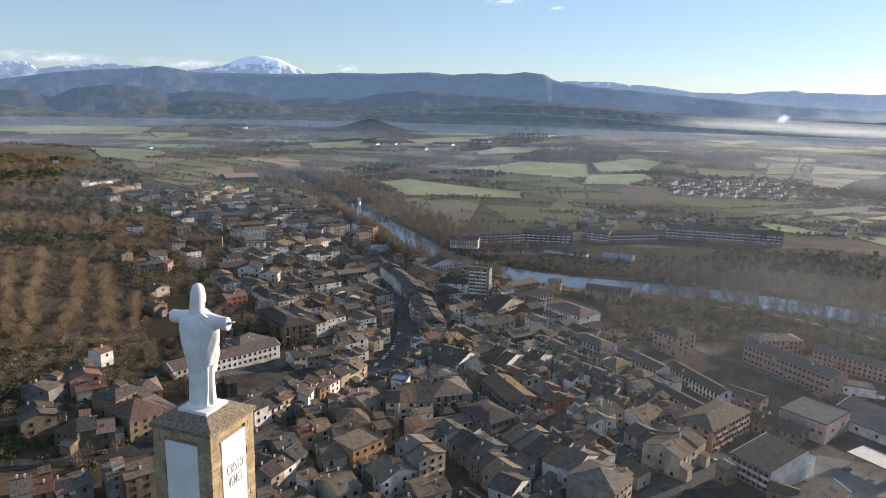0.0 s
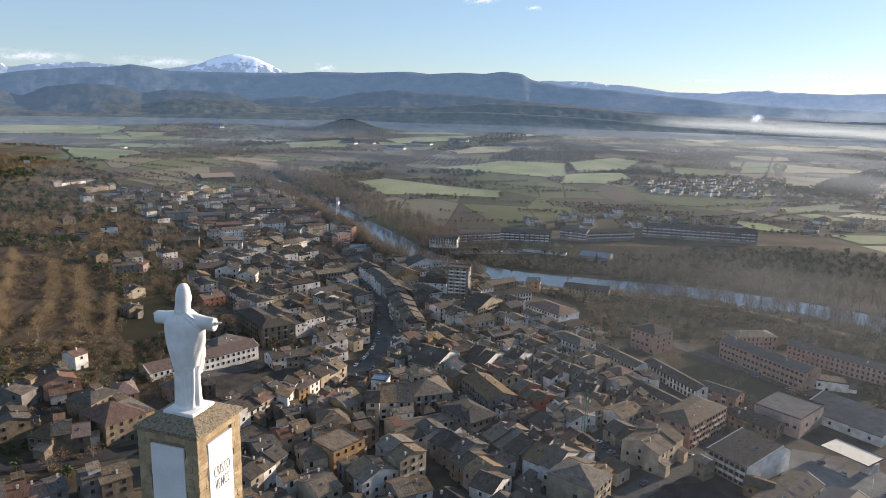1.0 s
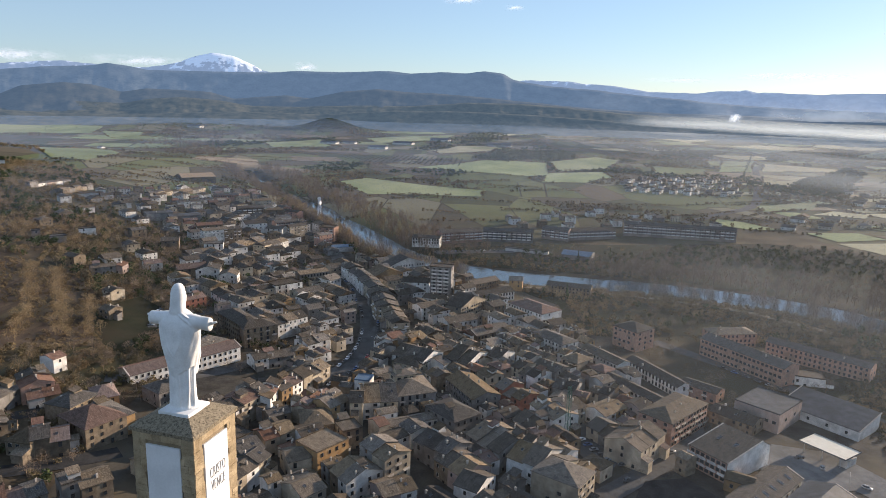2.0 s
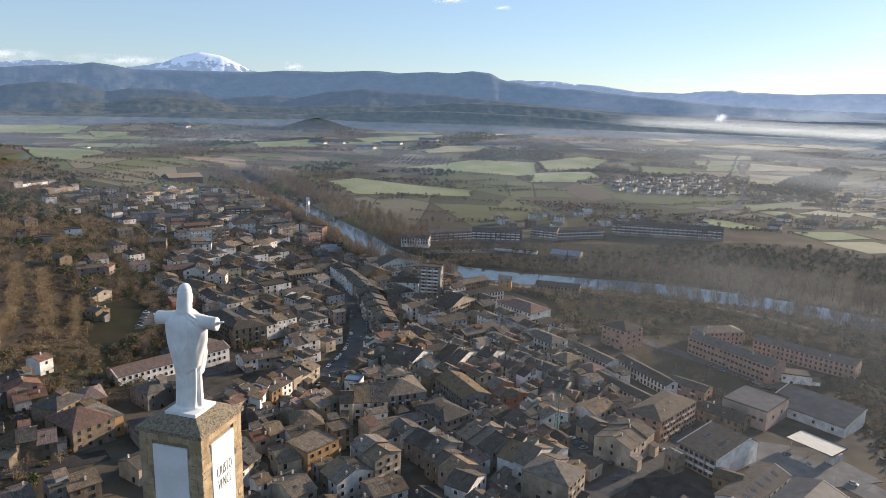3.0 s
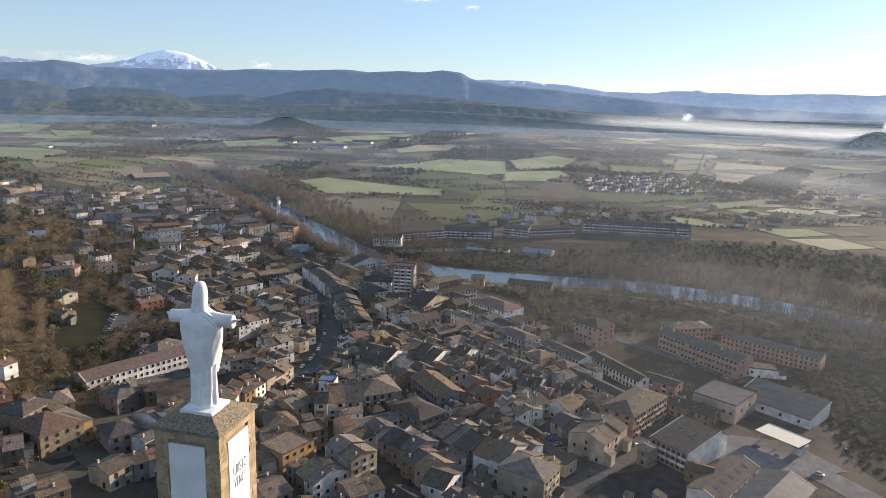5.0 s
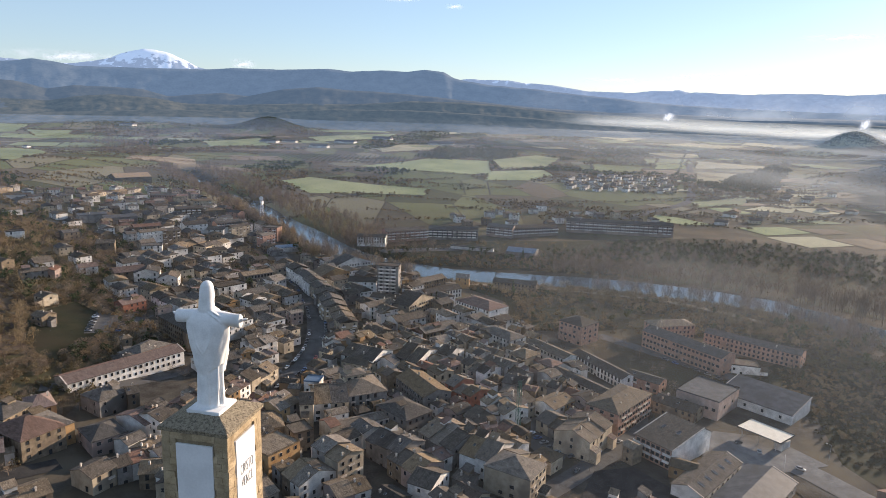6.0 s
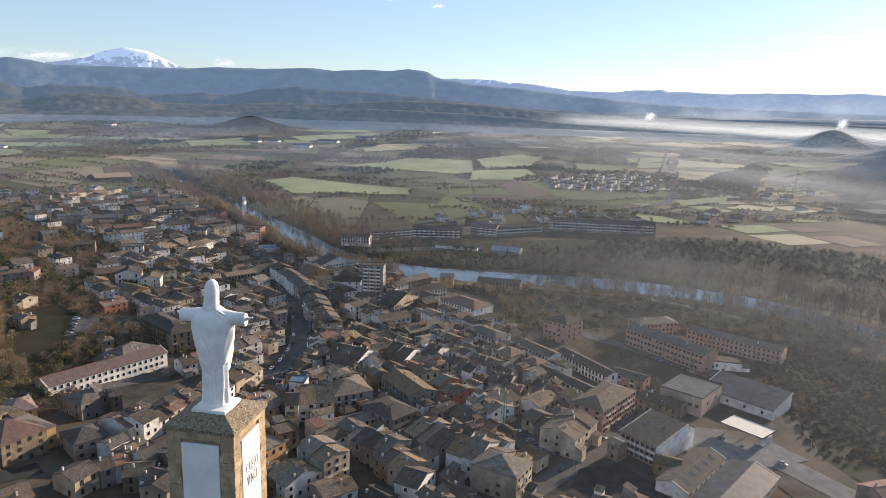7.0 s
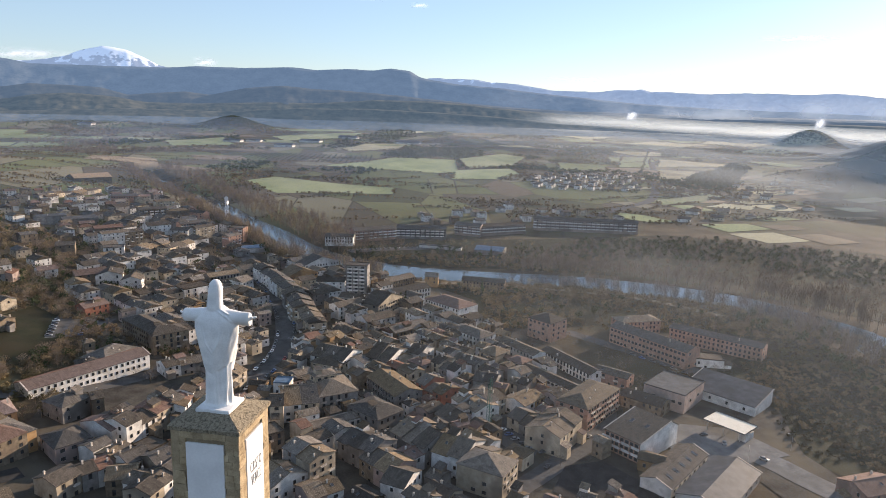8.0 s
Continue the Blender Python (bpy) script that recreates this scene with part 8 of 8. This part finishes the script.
wood_of("upper_garden_pines", EVERGREENS, within(UPPER_GARDENS, 50, lambda x, y: clear(x, y, 8)), PINE, "dark evergreens round the upper houses", 0.4, 0.9)
wood_of("west_scrub", BUSHES, within(WEST_GARDENS, 330, lambda x, y: clear(x, y, 8)), SCRUB, "brown scrub between the houses and the slope", 0.4, 0.9)
wood_of("west_trees", BARES, within(WEST_GARDENS, 130, lambda x, y: clear(x, y, 8)), TWIGS, "bare trees between the houses and the slope", 0.5, 1.0)
wood_of("meadow_thicket", BUSHES, within([(228, 300), (245, 345), (313, 396), (338, 335), (345, 215), (260, 195), (238, 226), (212, 252)], 1500, clear), OLIVE, "low dark olive thicket on the rough meadow", 0.25, 0.6)
wood_of("road_trees", FAR, [(466 + (1500 - 466) * k / 150 + o + grow.normal() * 2, 976 + (2910 - 976) * k / 150 + grow.normal() * 4) for k in range(14, 110) for o in (14,)], PINE, "dark trees lining the straight road", 0.35, 0.6)
wood_of("meadow_brush", BUSHES, within([(228, 300), (245, 345), (313, 396), (338, 335), (345, 215), (260, 195), (238, 226)], 700, clear), SCRUB, "brown brush on the rough meadow", 0.25, 0.6)
wood_of("meadow_scrub", BUSHES, within([(226, 310), (300, 380), (340, 330), (330, 190), (235, 190)], 800, lambda x, y: clear(x, y) and patchy(x, y, 0.02, -0.1)), SCRUB, "dark brown bushes on the rough meadow", 0.3, 0.7)


# valley floor: hedges, copses and orchards far off
def valley(x, y):
    return abs(x) < 0.85 * y and patchy(x, y, 0.0030, 0.28) and clear(x, y, 12) and off_fields(x, y)


wood_of("valley_copses", FAR, within([(-1500, 1500), (-300, 900), (500, 800), (900, 900), (2900, 2900), (1500, 3300), (-1500, 3300)], 3800, valley), SCRUB, "dark brown copses across the valley floor", 0.5, 1.0)
wood_of("road_wood", FAR, within([(709, 1283), (1263, 1889), (1193, 1704), (794, 1197), (721, 1196)], 420) + within([(1262, 2364), (1606, 2447), (1514, 2018), (1336, 1999), (1146, 2125)], 500), PINE, "dark wood beside the straight road", 0.7, 1.2)
wood_of("valley_pines", FAR, within([(-900, 1500), (0, 1500), (700, 1100), (2200, 2600), (1500, 3300), (-1200, 3300)], 2600, lambda x, y: patchy(x, y, 0.0026, 0.36) and clear(x, y, 12) and off_fields(x, y)), PINE, "dark evergreen woods across the valley floor", 0.6, 1.0)
wood_of("long_wood", FAR, within([(10, 2269), (107, 2642), (338, 3300), (500, 3450), (437, 2960), (276, 2798), (107, 2249)], 330) + within([(191, 1985), (331, 2393), (513, 2527), (562, 2253), (483, 1953), (411, 2013), (252, 1808)], 420),
        PINE, "dark wood between the valley fields", 0.7, 1.1)
LEFT_WOOD = [(-604, 1568), (-860, 2306), (-1000, 3000), (-760, 2950), (-453, 1727), (-478, 1490)]
wood_of("valley_wood", POPLARS, within(LEFT_WOOD, 420, lambda x, y: patchy(x, y, 0.006, -0.1)), TWIGS, "bare grey wood along the upper river", 0.6, 1.0)
wood_of("valley_ochre_wood", FAR, within(LEFT_WOOD, 260, lambda x, y: patchy(x, y, 0.006, 0.0)), SCRUB, "brown copses along the upper river", 0.6, 1.2)
hedges = []
for f in BIG_FIELDS:      # broken hedges round the larger fields
    for (x1, y1), (x2, y2) in zip(f, f[1:] + f[:1]):
        n = int(math.hypot(x2 - x1, y2 - y1) / 8)
        k0 = grow.uniform(0, 0.5)
        hedges += [(x1 + (x2 - x1) * i / n + grow.normal() * 1.5, y1 + (y2 - y1) * i / n + grow.normal() * 1.5) for i in range(n) if k0 < i / n < k0 + 0.6]
on_edges = len(hedges)
for k in range(230):
    y = 850 * math.exp(grow.uniform(0, 1.35))
    x, a, n = grow.uniform(-0.55, 0.75) * y, grow.normal() * 0.35, int(grow.integers(10, 34))
    hedges += [(x + math.cos(a) * 7 * i + grow.normal(), y + math.sin(a) * 7 * i + grow.normal()) for i in range(n)]
wood_of("hedgerows", FAR, [p for i, p in enumerate(hedges) if clear(*p, 12) and (i < on_edges or off_fields(*p))], SCRUB, "dark hedgerows between the fields", 0.35, 0.65)
for cx, cy, h, r in HILLS:
    wood_of("hill_wood", FAR, [(cx + grow.normal() * r * 0.85, cy + grow.normal() * r * 0.85) for _ in range(2400)], PINE, "dark scrub wood covering a round hill", 0.3, 0.65)
orchard = [(-190 + i * 14 + j * 2, 1780 + j * 16 - i * 3) for i in range(24) for j in range(16)]
wood_of("olive_orchard", FAR, orchard, PINE, "regular rows of a dark olive orchard", 0.3, 0.42)


# ---------------------------------------------------------------- cars
def paint(name, c):
    return material(name, c, tuple(min(1, k * 1.15) for k in c), 2.0, rough=0.35, spec=0.5)


TYRE = material("tyre_rubber", (0.02, 0.02, 0.02), (0.04, 0.04, 0.04), 3.0)
LAMP = material("headlight_glass", (0.6, 0.6, 0.58), (0.75, 0.75, 0.72), 3.0, rough=0.2)
bm = bmesh.new()
ring_tube(bm, [((0, x, 0.33), (0.33, 0, 0), (0, 0, 0.33)) for x in (-0.1, 0.1)], 14)
WHEEL = from_bm("wheel", bm, TYRE)


def car_body():
    """Body along x, 4.2 m long, with bonnet and boot; one skin."""
    bm = bmesh.new()
    sections = ((-2.1, 0.35, 0.70, 0.70), (-1.95, 0.24, 0.86, 0.80), (-1.3, 0.22, 0.92, 0.86), (0.4, 0.22, 0.95, 0.86), (1.2, 0.22, 0.88, 0.85), (1.95, 0.24, 0.74, 0.78), (2.1, 0.35, 0.62, 0.66))
    ring_tube(bm, [((x, 0, (a + b) / 2), (0, h * 1.16, 0), (0, 0, (b - a) * 0.62)) for x, a, b, h in sections], 12)
    return bm


def cabin():
    bm = bmesh.new()
    ring_tube(bm, [((x, 0, z), (sx, 0, 0), (0, sy, 0)) for z, sx, sy, x in ((0.80, 1.55, 0.84, -0.35), (1.05, 1.35, 0.80, -0.40), (1.38, 1.00, 0.68, -0.45), (1.46, 0.80, 0.58, -0.45))], 12)
    return bm


CABIN = from_bm("cabin", cabin(), GLASS, smooth=True)
bm = bmesh.new()
ring_tube(bm, [((0, 0, -0.05), (0.05, 0, 0), (0, 0.16, 0)), ((0, 0, 0.07), (0.05, 0, 0), (0, 0.14, 0))], 8)
HEADLIGHT = from_bm("headlight", bm, LAMP)
bm = bmesh.new()
ring_tube(bm, [((-0.45, 0, z), (sx, 0, 0), (0, sy, 0)) for z, sx, sy in ((1.40, 0.98, 0.68), (1.47, 0.86, 0.60), (1.50, 0.5, 0.4))], 12)
ROOF_SKIN = bm
CARS = []
for word, c in (("white", (0.72, 0.72, 0.72)), ("silver", (0.22, 0.225, 0.23)), ("dark grey", (0.06, 0.065, 0.07)), ("blue", (0.05, 0.10, 0.22)), ("red", (0.32, 0.04, 0.03))):
    coat = paint(word.replace(" ", "_") + "_car_paint", c)
    ob = tagged(new("car"), f"small {word} car parked on the street", "car", "parked cars")
    part("body", from_bm("body", car_body(), coat, smooth=True), ob)
    part("cabin", CABIN, ob, "dark glazed cabin")
    part("roof", from_bm("roof", ROOF_SKIN.copy(), coat, smooth=True), ob)
    for x in (-1.3, 1.3):
        for y in (-0.78, 0.78):
            part("wheel", WHEEL, ob, "", pose(x, y, 0, 0, 0, 0))
    for y in (-0.6, 0.6):
        part("headlight", HEADLIGHT, ob, "", pose(2.05, y, 0.62))
    CARS.append(ob)
parked = []
for side in (-1, 1):
    line = smooth_line(AVENUE, 5.6)
    for i in range(2, len(line) - 2):
        if line[i].y < 600 and grow.random() < 0.62:
            d = (line[i + 1] - line[i - 1]).normalized()
            parked.append((line[i].x - d.y * side * 5.2, line[i].y + d.x * side * 5.2, math.degrees(math.atan2(d.y, d.x)) + (6 if side > 0 else 180)))
for i in range(6):
    parked.append((80.5 + 1.6 * i, 289 - 4.6 * i, 20 + grow.normal() * 4))
    parked.append((91 + 0.9 * i, 293 - 5.2 * i, 200 + grow.normal() * 4))
for x, y, a in ((87, 258, 50), (92, 250, 48), (104, 262, 40), (107, 264.5, 40), (120, 273, 35), (190, 243, -50), (94, 262, 20), (176, 268, 10), (181, 259, 60)):
    parked.append((x, y, a))
for i in range(6):
    parked.append((-141 - 0.8 * i, 419 + 5.2 * i, 170))
    parked.append((-157 - 1.0 * i, 414 + 5.5 * i, -5))
for i in range(9):
    parked.append((190 + 3.6 * i, 372 - 6.2 * i, -58))
for i in range(15):
    parked.append((34 + 5.0 * i + 0.5 * grow.normal(), 690 + 0.75 * i, 80))
shades = (0, 1, 1, 2, 2, 2, 2, 3, 2, 1)
for i, (x, y, a) in enumerate(parked):
    m = pose(x, y, gz(x, y) + 0.42, 0, 0, a)
    k = i if i < 5 else shades[int(grow.integers(10))]
    if i < 5:
        CARS[i].matrix_world = m
    else:
        copy_thing(CARS[k], m)


# ---------------------------------------------------------------- mist and haze over the valley, as thin sheets
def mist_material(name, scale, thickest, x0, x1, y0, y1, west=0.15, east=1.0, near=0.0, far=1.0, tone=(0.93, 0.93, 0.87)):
    """Sheet standing in for mist and haze: lit by sun and sky, thicker towards the east and the distance, in drifting
    patches.
    """
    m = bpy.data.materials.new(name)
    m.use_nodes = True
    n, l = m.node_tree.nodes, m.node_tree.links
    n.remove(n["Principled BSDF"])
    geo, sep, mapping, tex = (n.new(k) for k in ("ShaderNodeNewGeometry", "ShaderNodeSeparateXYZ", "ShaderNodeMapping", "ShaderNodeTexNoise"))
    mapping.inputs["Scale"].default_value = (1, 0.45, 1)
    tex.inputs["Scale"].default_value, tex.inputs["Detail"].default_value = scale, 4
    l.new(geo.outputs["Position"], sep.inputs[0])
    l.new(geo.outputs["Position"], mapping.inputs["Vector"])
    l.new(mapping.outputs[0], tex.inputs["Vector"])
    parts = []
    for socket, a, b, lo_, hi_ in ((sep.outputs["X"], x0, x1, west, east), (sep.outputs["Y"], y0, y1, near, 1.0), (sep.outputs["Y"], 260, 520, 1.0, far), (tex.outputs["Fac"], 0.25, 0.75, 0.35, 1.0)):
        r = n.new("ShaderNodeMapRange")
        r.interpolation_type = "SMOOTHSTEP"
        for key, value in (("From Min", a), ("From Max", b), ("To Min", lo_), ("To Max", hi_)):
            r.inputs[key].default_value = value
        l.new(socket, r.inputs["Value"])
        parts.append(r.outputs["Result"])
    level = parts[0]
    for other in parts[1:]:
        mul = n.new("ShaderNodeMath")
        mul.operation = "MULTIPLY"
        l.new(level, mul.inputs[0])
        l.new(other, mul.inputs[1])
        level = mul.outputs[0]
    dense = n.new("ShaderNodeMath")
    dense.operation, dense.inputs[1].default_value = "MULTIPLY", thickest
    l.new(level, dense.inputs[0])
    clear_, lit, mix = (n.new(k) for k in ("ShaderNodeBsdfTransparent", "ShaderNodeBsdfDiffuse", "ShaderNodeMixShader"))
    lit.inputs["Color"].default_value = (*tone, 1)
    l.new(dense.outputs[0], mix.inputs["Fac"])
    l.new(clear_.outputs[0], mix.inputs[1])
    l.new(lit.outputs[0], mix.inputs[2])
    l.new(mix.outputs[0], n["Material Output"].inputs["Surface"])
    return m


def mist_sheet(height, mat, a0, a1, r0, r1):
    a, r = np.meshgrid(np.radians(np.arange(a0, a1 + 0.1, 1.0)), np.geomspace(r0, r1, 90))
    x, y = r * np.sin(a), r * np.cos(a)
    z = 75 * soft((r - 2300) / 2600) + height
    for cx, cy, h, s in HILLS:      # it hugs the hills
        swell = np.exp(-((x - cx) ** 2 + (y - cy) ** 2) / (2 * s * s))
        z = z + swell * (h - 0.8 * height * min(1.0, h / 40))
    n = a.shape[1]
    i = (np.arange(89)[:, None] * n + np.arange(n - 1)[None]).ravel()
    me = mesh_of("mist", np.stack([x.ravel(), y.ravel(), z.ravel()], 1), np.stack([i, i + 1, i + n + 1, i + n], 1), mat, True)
    return tagged(new("mist", me), "thin sheet standing in for valley mist and haze", "mist", kind="stuff")


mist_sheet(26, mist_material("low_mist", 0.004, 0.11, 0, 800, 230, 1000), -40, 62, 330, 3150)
# blue of the distant air, painted as the colour of a sheet
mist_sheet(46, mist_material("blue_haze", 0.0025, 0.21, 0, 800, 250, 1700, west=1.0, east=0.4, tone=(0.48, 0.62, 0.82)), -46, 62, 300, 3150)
# pale sheet that stands in for glare on the sunward side
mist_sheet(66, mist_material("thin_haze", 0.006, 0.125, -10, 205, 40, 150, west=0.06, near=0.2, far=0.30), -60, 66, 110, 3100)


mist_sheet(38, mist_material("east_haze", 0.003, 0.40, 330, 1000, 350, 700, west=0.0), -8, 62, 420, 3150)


# these sheets glow by emission, painted in for the sun on the fog
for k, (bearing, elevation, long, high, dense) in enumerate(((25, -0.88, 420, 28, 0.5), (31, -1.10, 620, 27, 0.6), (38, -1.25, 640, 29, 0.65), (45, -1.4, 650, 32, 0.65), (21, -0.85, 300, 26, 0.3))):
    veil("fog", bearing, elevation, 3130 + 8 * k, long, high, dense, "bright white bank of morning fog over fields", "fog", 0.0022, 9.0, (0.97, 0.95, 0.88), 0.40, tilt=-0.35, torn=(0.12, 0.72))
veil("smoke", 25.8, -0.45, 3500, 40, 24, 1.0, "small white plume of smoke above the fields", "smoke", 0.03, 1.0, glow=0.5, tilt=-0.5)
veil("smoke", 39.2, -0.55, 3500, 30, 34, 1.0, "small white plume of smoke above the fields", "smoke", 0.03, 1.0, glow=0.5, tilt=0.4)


# ---------------------------------------------------------------- single structures
MAST_GREEN = material("green_painted_steel", (0.06, 0.13, 0.10), (0.10, 0.19, 0.15), 2.0, rough=0.5)
WHITE_STEEL = material("white_painted_steel", (0.55, 0.55, 0.55), (0.7, 0.7, 0.7), 2.0, rough=0.5)


def bar(name, a, b, r, mat, parent, seg=6):
    bm = bmesh.new()
    a, b = Vector(a), Vector(b)
    d = (b - a).normalized()
    u = d.cross(Vector((0.31, 0.87, 0.17))).normalized() * r
    v = d.cross(u)
    ring_tube(bm, [(a, u, v), (b, u, v)], seg)
    return part(name, from_bm(name, bm, mat), parent)


def lattice_mast(x, y, tall, half, mat, label, dishes=0, stout=1.0):
    ob = tagged(new("lattice_mast"), label, "mast")
    ob.matrix_world = pose(x, y, gz(x, y) + 0.1, 0, 0, 25)
    taper = 0.55
    corner = lambda k, z: Vector(((-1, 1, 1, -1)[k % 4], (-1, -1, 1, 1)[k % 4], 0)) * half * (1 - (1 - taper) * z / tall) + Vector((0, 0, z))
    for k in range(4):
        bar("leg", corner(k, 0), corner(k, tall), 0.09 * stout, mat, ob)
    bays = int(tall / 2.2)
    for i in range(bays):
        z0, z1 = tall * i / bays, tall * (i + 1) / bays
        for k in range(4):
            bar("brace", corner(k + i % 2, z0), corner(k + 1 - i % 2, z1), 0.045 * stout, mat, ob, 4)
            bar("strut", corner(k, z1), corner(k + 1, z1), 0.045 * stout, mat, ob, 4)
    for k in range(dishes):
        bm = bmesh.new()
        ring_tube(bm, [((0, -0.5 * q * q, 0), (q + 0.02, 0, 0), (0, 0, q + 0.02)) for q in (0.0, 0.4, 0.8, 1.1)], 16)
        part("dish", from_bm("dish", bm, WHITE_STEEL), ob, "white round dish antenna", pose(0, -half * 0.6, tall - 0.8 - 2.4 * stout * k, 0, 0, 70 * k - 30) @ Matrix.Scale(stout, 4))
    return ob


lattice_mast(75.5, 286, 26, 1.0, MAST_GREEN, "tall green steel lattice mast by the car park")
lattice_mast(-106, 842, 32, 2.0, WHITE_STEEL, "white telecom lattice mast with round dishes", 3, 2.2)


def canopy():
    """Filling-yard canopy: a pale flat roof with an edge beam on steel posts."""
    ob = tagged(new("canopy"), "open canopy with a pale flat roof in the yard", "canopy")
    ob.matrix_world = pose(190, 269.3, gz(190, 269) + 0.4, 0, 0, -60)
    bm = bmesh.new()
    v = box(bm, -10.4, -6.8, 4.6, 10.4, 6.8, 5.3)
    deck = [f for f in bm.faces if f.calc_center_median().z > 5.29]
    bmesh.ops.inset_region(bm, faces=deck, thickness=0.5)
    for f in bmesh.ops.extrude_discrete_faces(bm, faces=deck)["faces"]:
        f.material_index = 1
        for q in f.verts:
            q.co.z -= 0.35
    pale = material("pale_roof_sheet", (0.62, 0.58, 0.48), (0.76, 0.72, 0.62), 0.4, rough=0.6)
    part("roof", from_bm("roof", bm, CONCRETE, pale), ob, "pale cream flat roof with a raised edge")
    for x in (-8, 0, 8):
        for y in (-5.5, 5.5):
            bar("post", (x, y, -0.1), (x, y, 4.7), 0.16, METAL, ob)
    bm = bmesh.new()
    box(bm, 6.5, -4, -0.1, 10, 4, 3.2)
    part("kiosk", from_bm("kiosk", bm, WALLS["w"]), ob, "small white kiosk")


canopy()


def bell_gable(x, y, rot, base):
    """Open bell wall standing on the chapel's gable."""
    ob = tagged(new("bell_gable"), "small stone bell wall on the chapel gable", "bell gable")
    ob.matrix_world = pose(x, y, base, 0, 0, rot)
    bm = bmesh.new()
    for x0, x1, z0, z1 in ((-1.6, -0.5, 0, 3.2), (0.5, 1.6, 0, 3.2), (-0.5, 0.5, 0, 0.9)):
        box(bm, x0, -0.35, z0, x1, 0.35, z1)
    part("wall", from_bm("wall", bm, WALLS["t"]), ob)
    part("coping", profile_block("coping", ((-0.5, 3.2), (0.5, 3.2), (0.15, 4.3), (-0.15, 4.3)), 1.75, ROOFS["B"]), ob)
    bm = bmesh.new()
    ring_tube(bm, [((0, 0, z), (r, 0, 0), (0, r, 0)) for z, r in ((1.7, 0.36), (1.9, 0.28), (2.3, 0.2), (2.5, 0.06))], 12)
    part("bell", from_bm("bell", bm, SHUTTER), ob, "dark bronze bell")


bell_gable(-154.6, 258.4, 20, gz(-154.6, 258.4) + 6.8)


def street_lamp(x, y, rot):
    ob = tagged(new("street_lamp"), "grey steel street lamp with a bent arm", "street lamp", "street lamps")
    ob.matrix_world = pose(x, y, gz(x, y) + 0.1, 0, 0, rot)
    bar("pole", (0, 0, 0), (0, 0, 8), 0.08, METAL, ob)
    bar("arm", (0, 0, 7.9), (1.6, 0, 8.4), 0.05, METAL, ob)
    bm = bmesh.new()
    box(bm, 1.4, -0.15, 8.32, 2.2, 0.15, 8.5)
    part("lamp_head", from_bm("lamp_head", bm, METAL), ob)
    return ob


lamp = street_lamp(208, 249, 150)
for x, y, a in ((98, 264, 130), (110, 274, 130), (-18, 400, 180), (-36, 430, 0), (-17, 470, 180), (-44, 540, 0), (180, 240, 60), (205, 372, 30), (188, 400, 30)):
    copy_thing(lamp, pose(x, y, gz(x, y) + 0.1, 0, 0, a))
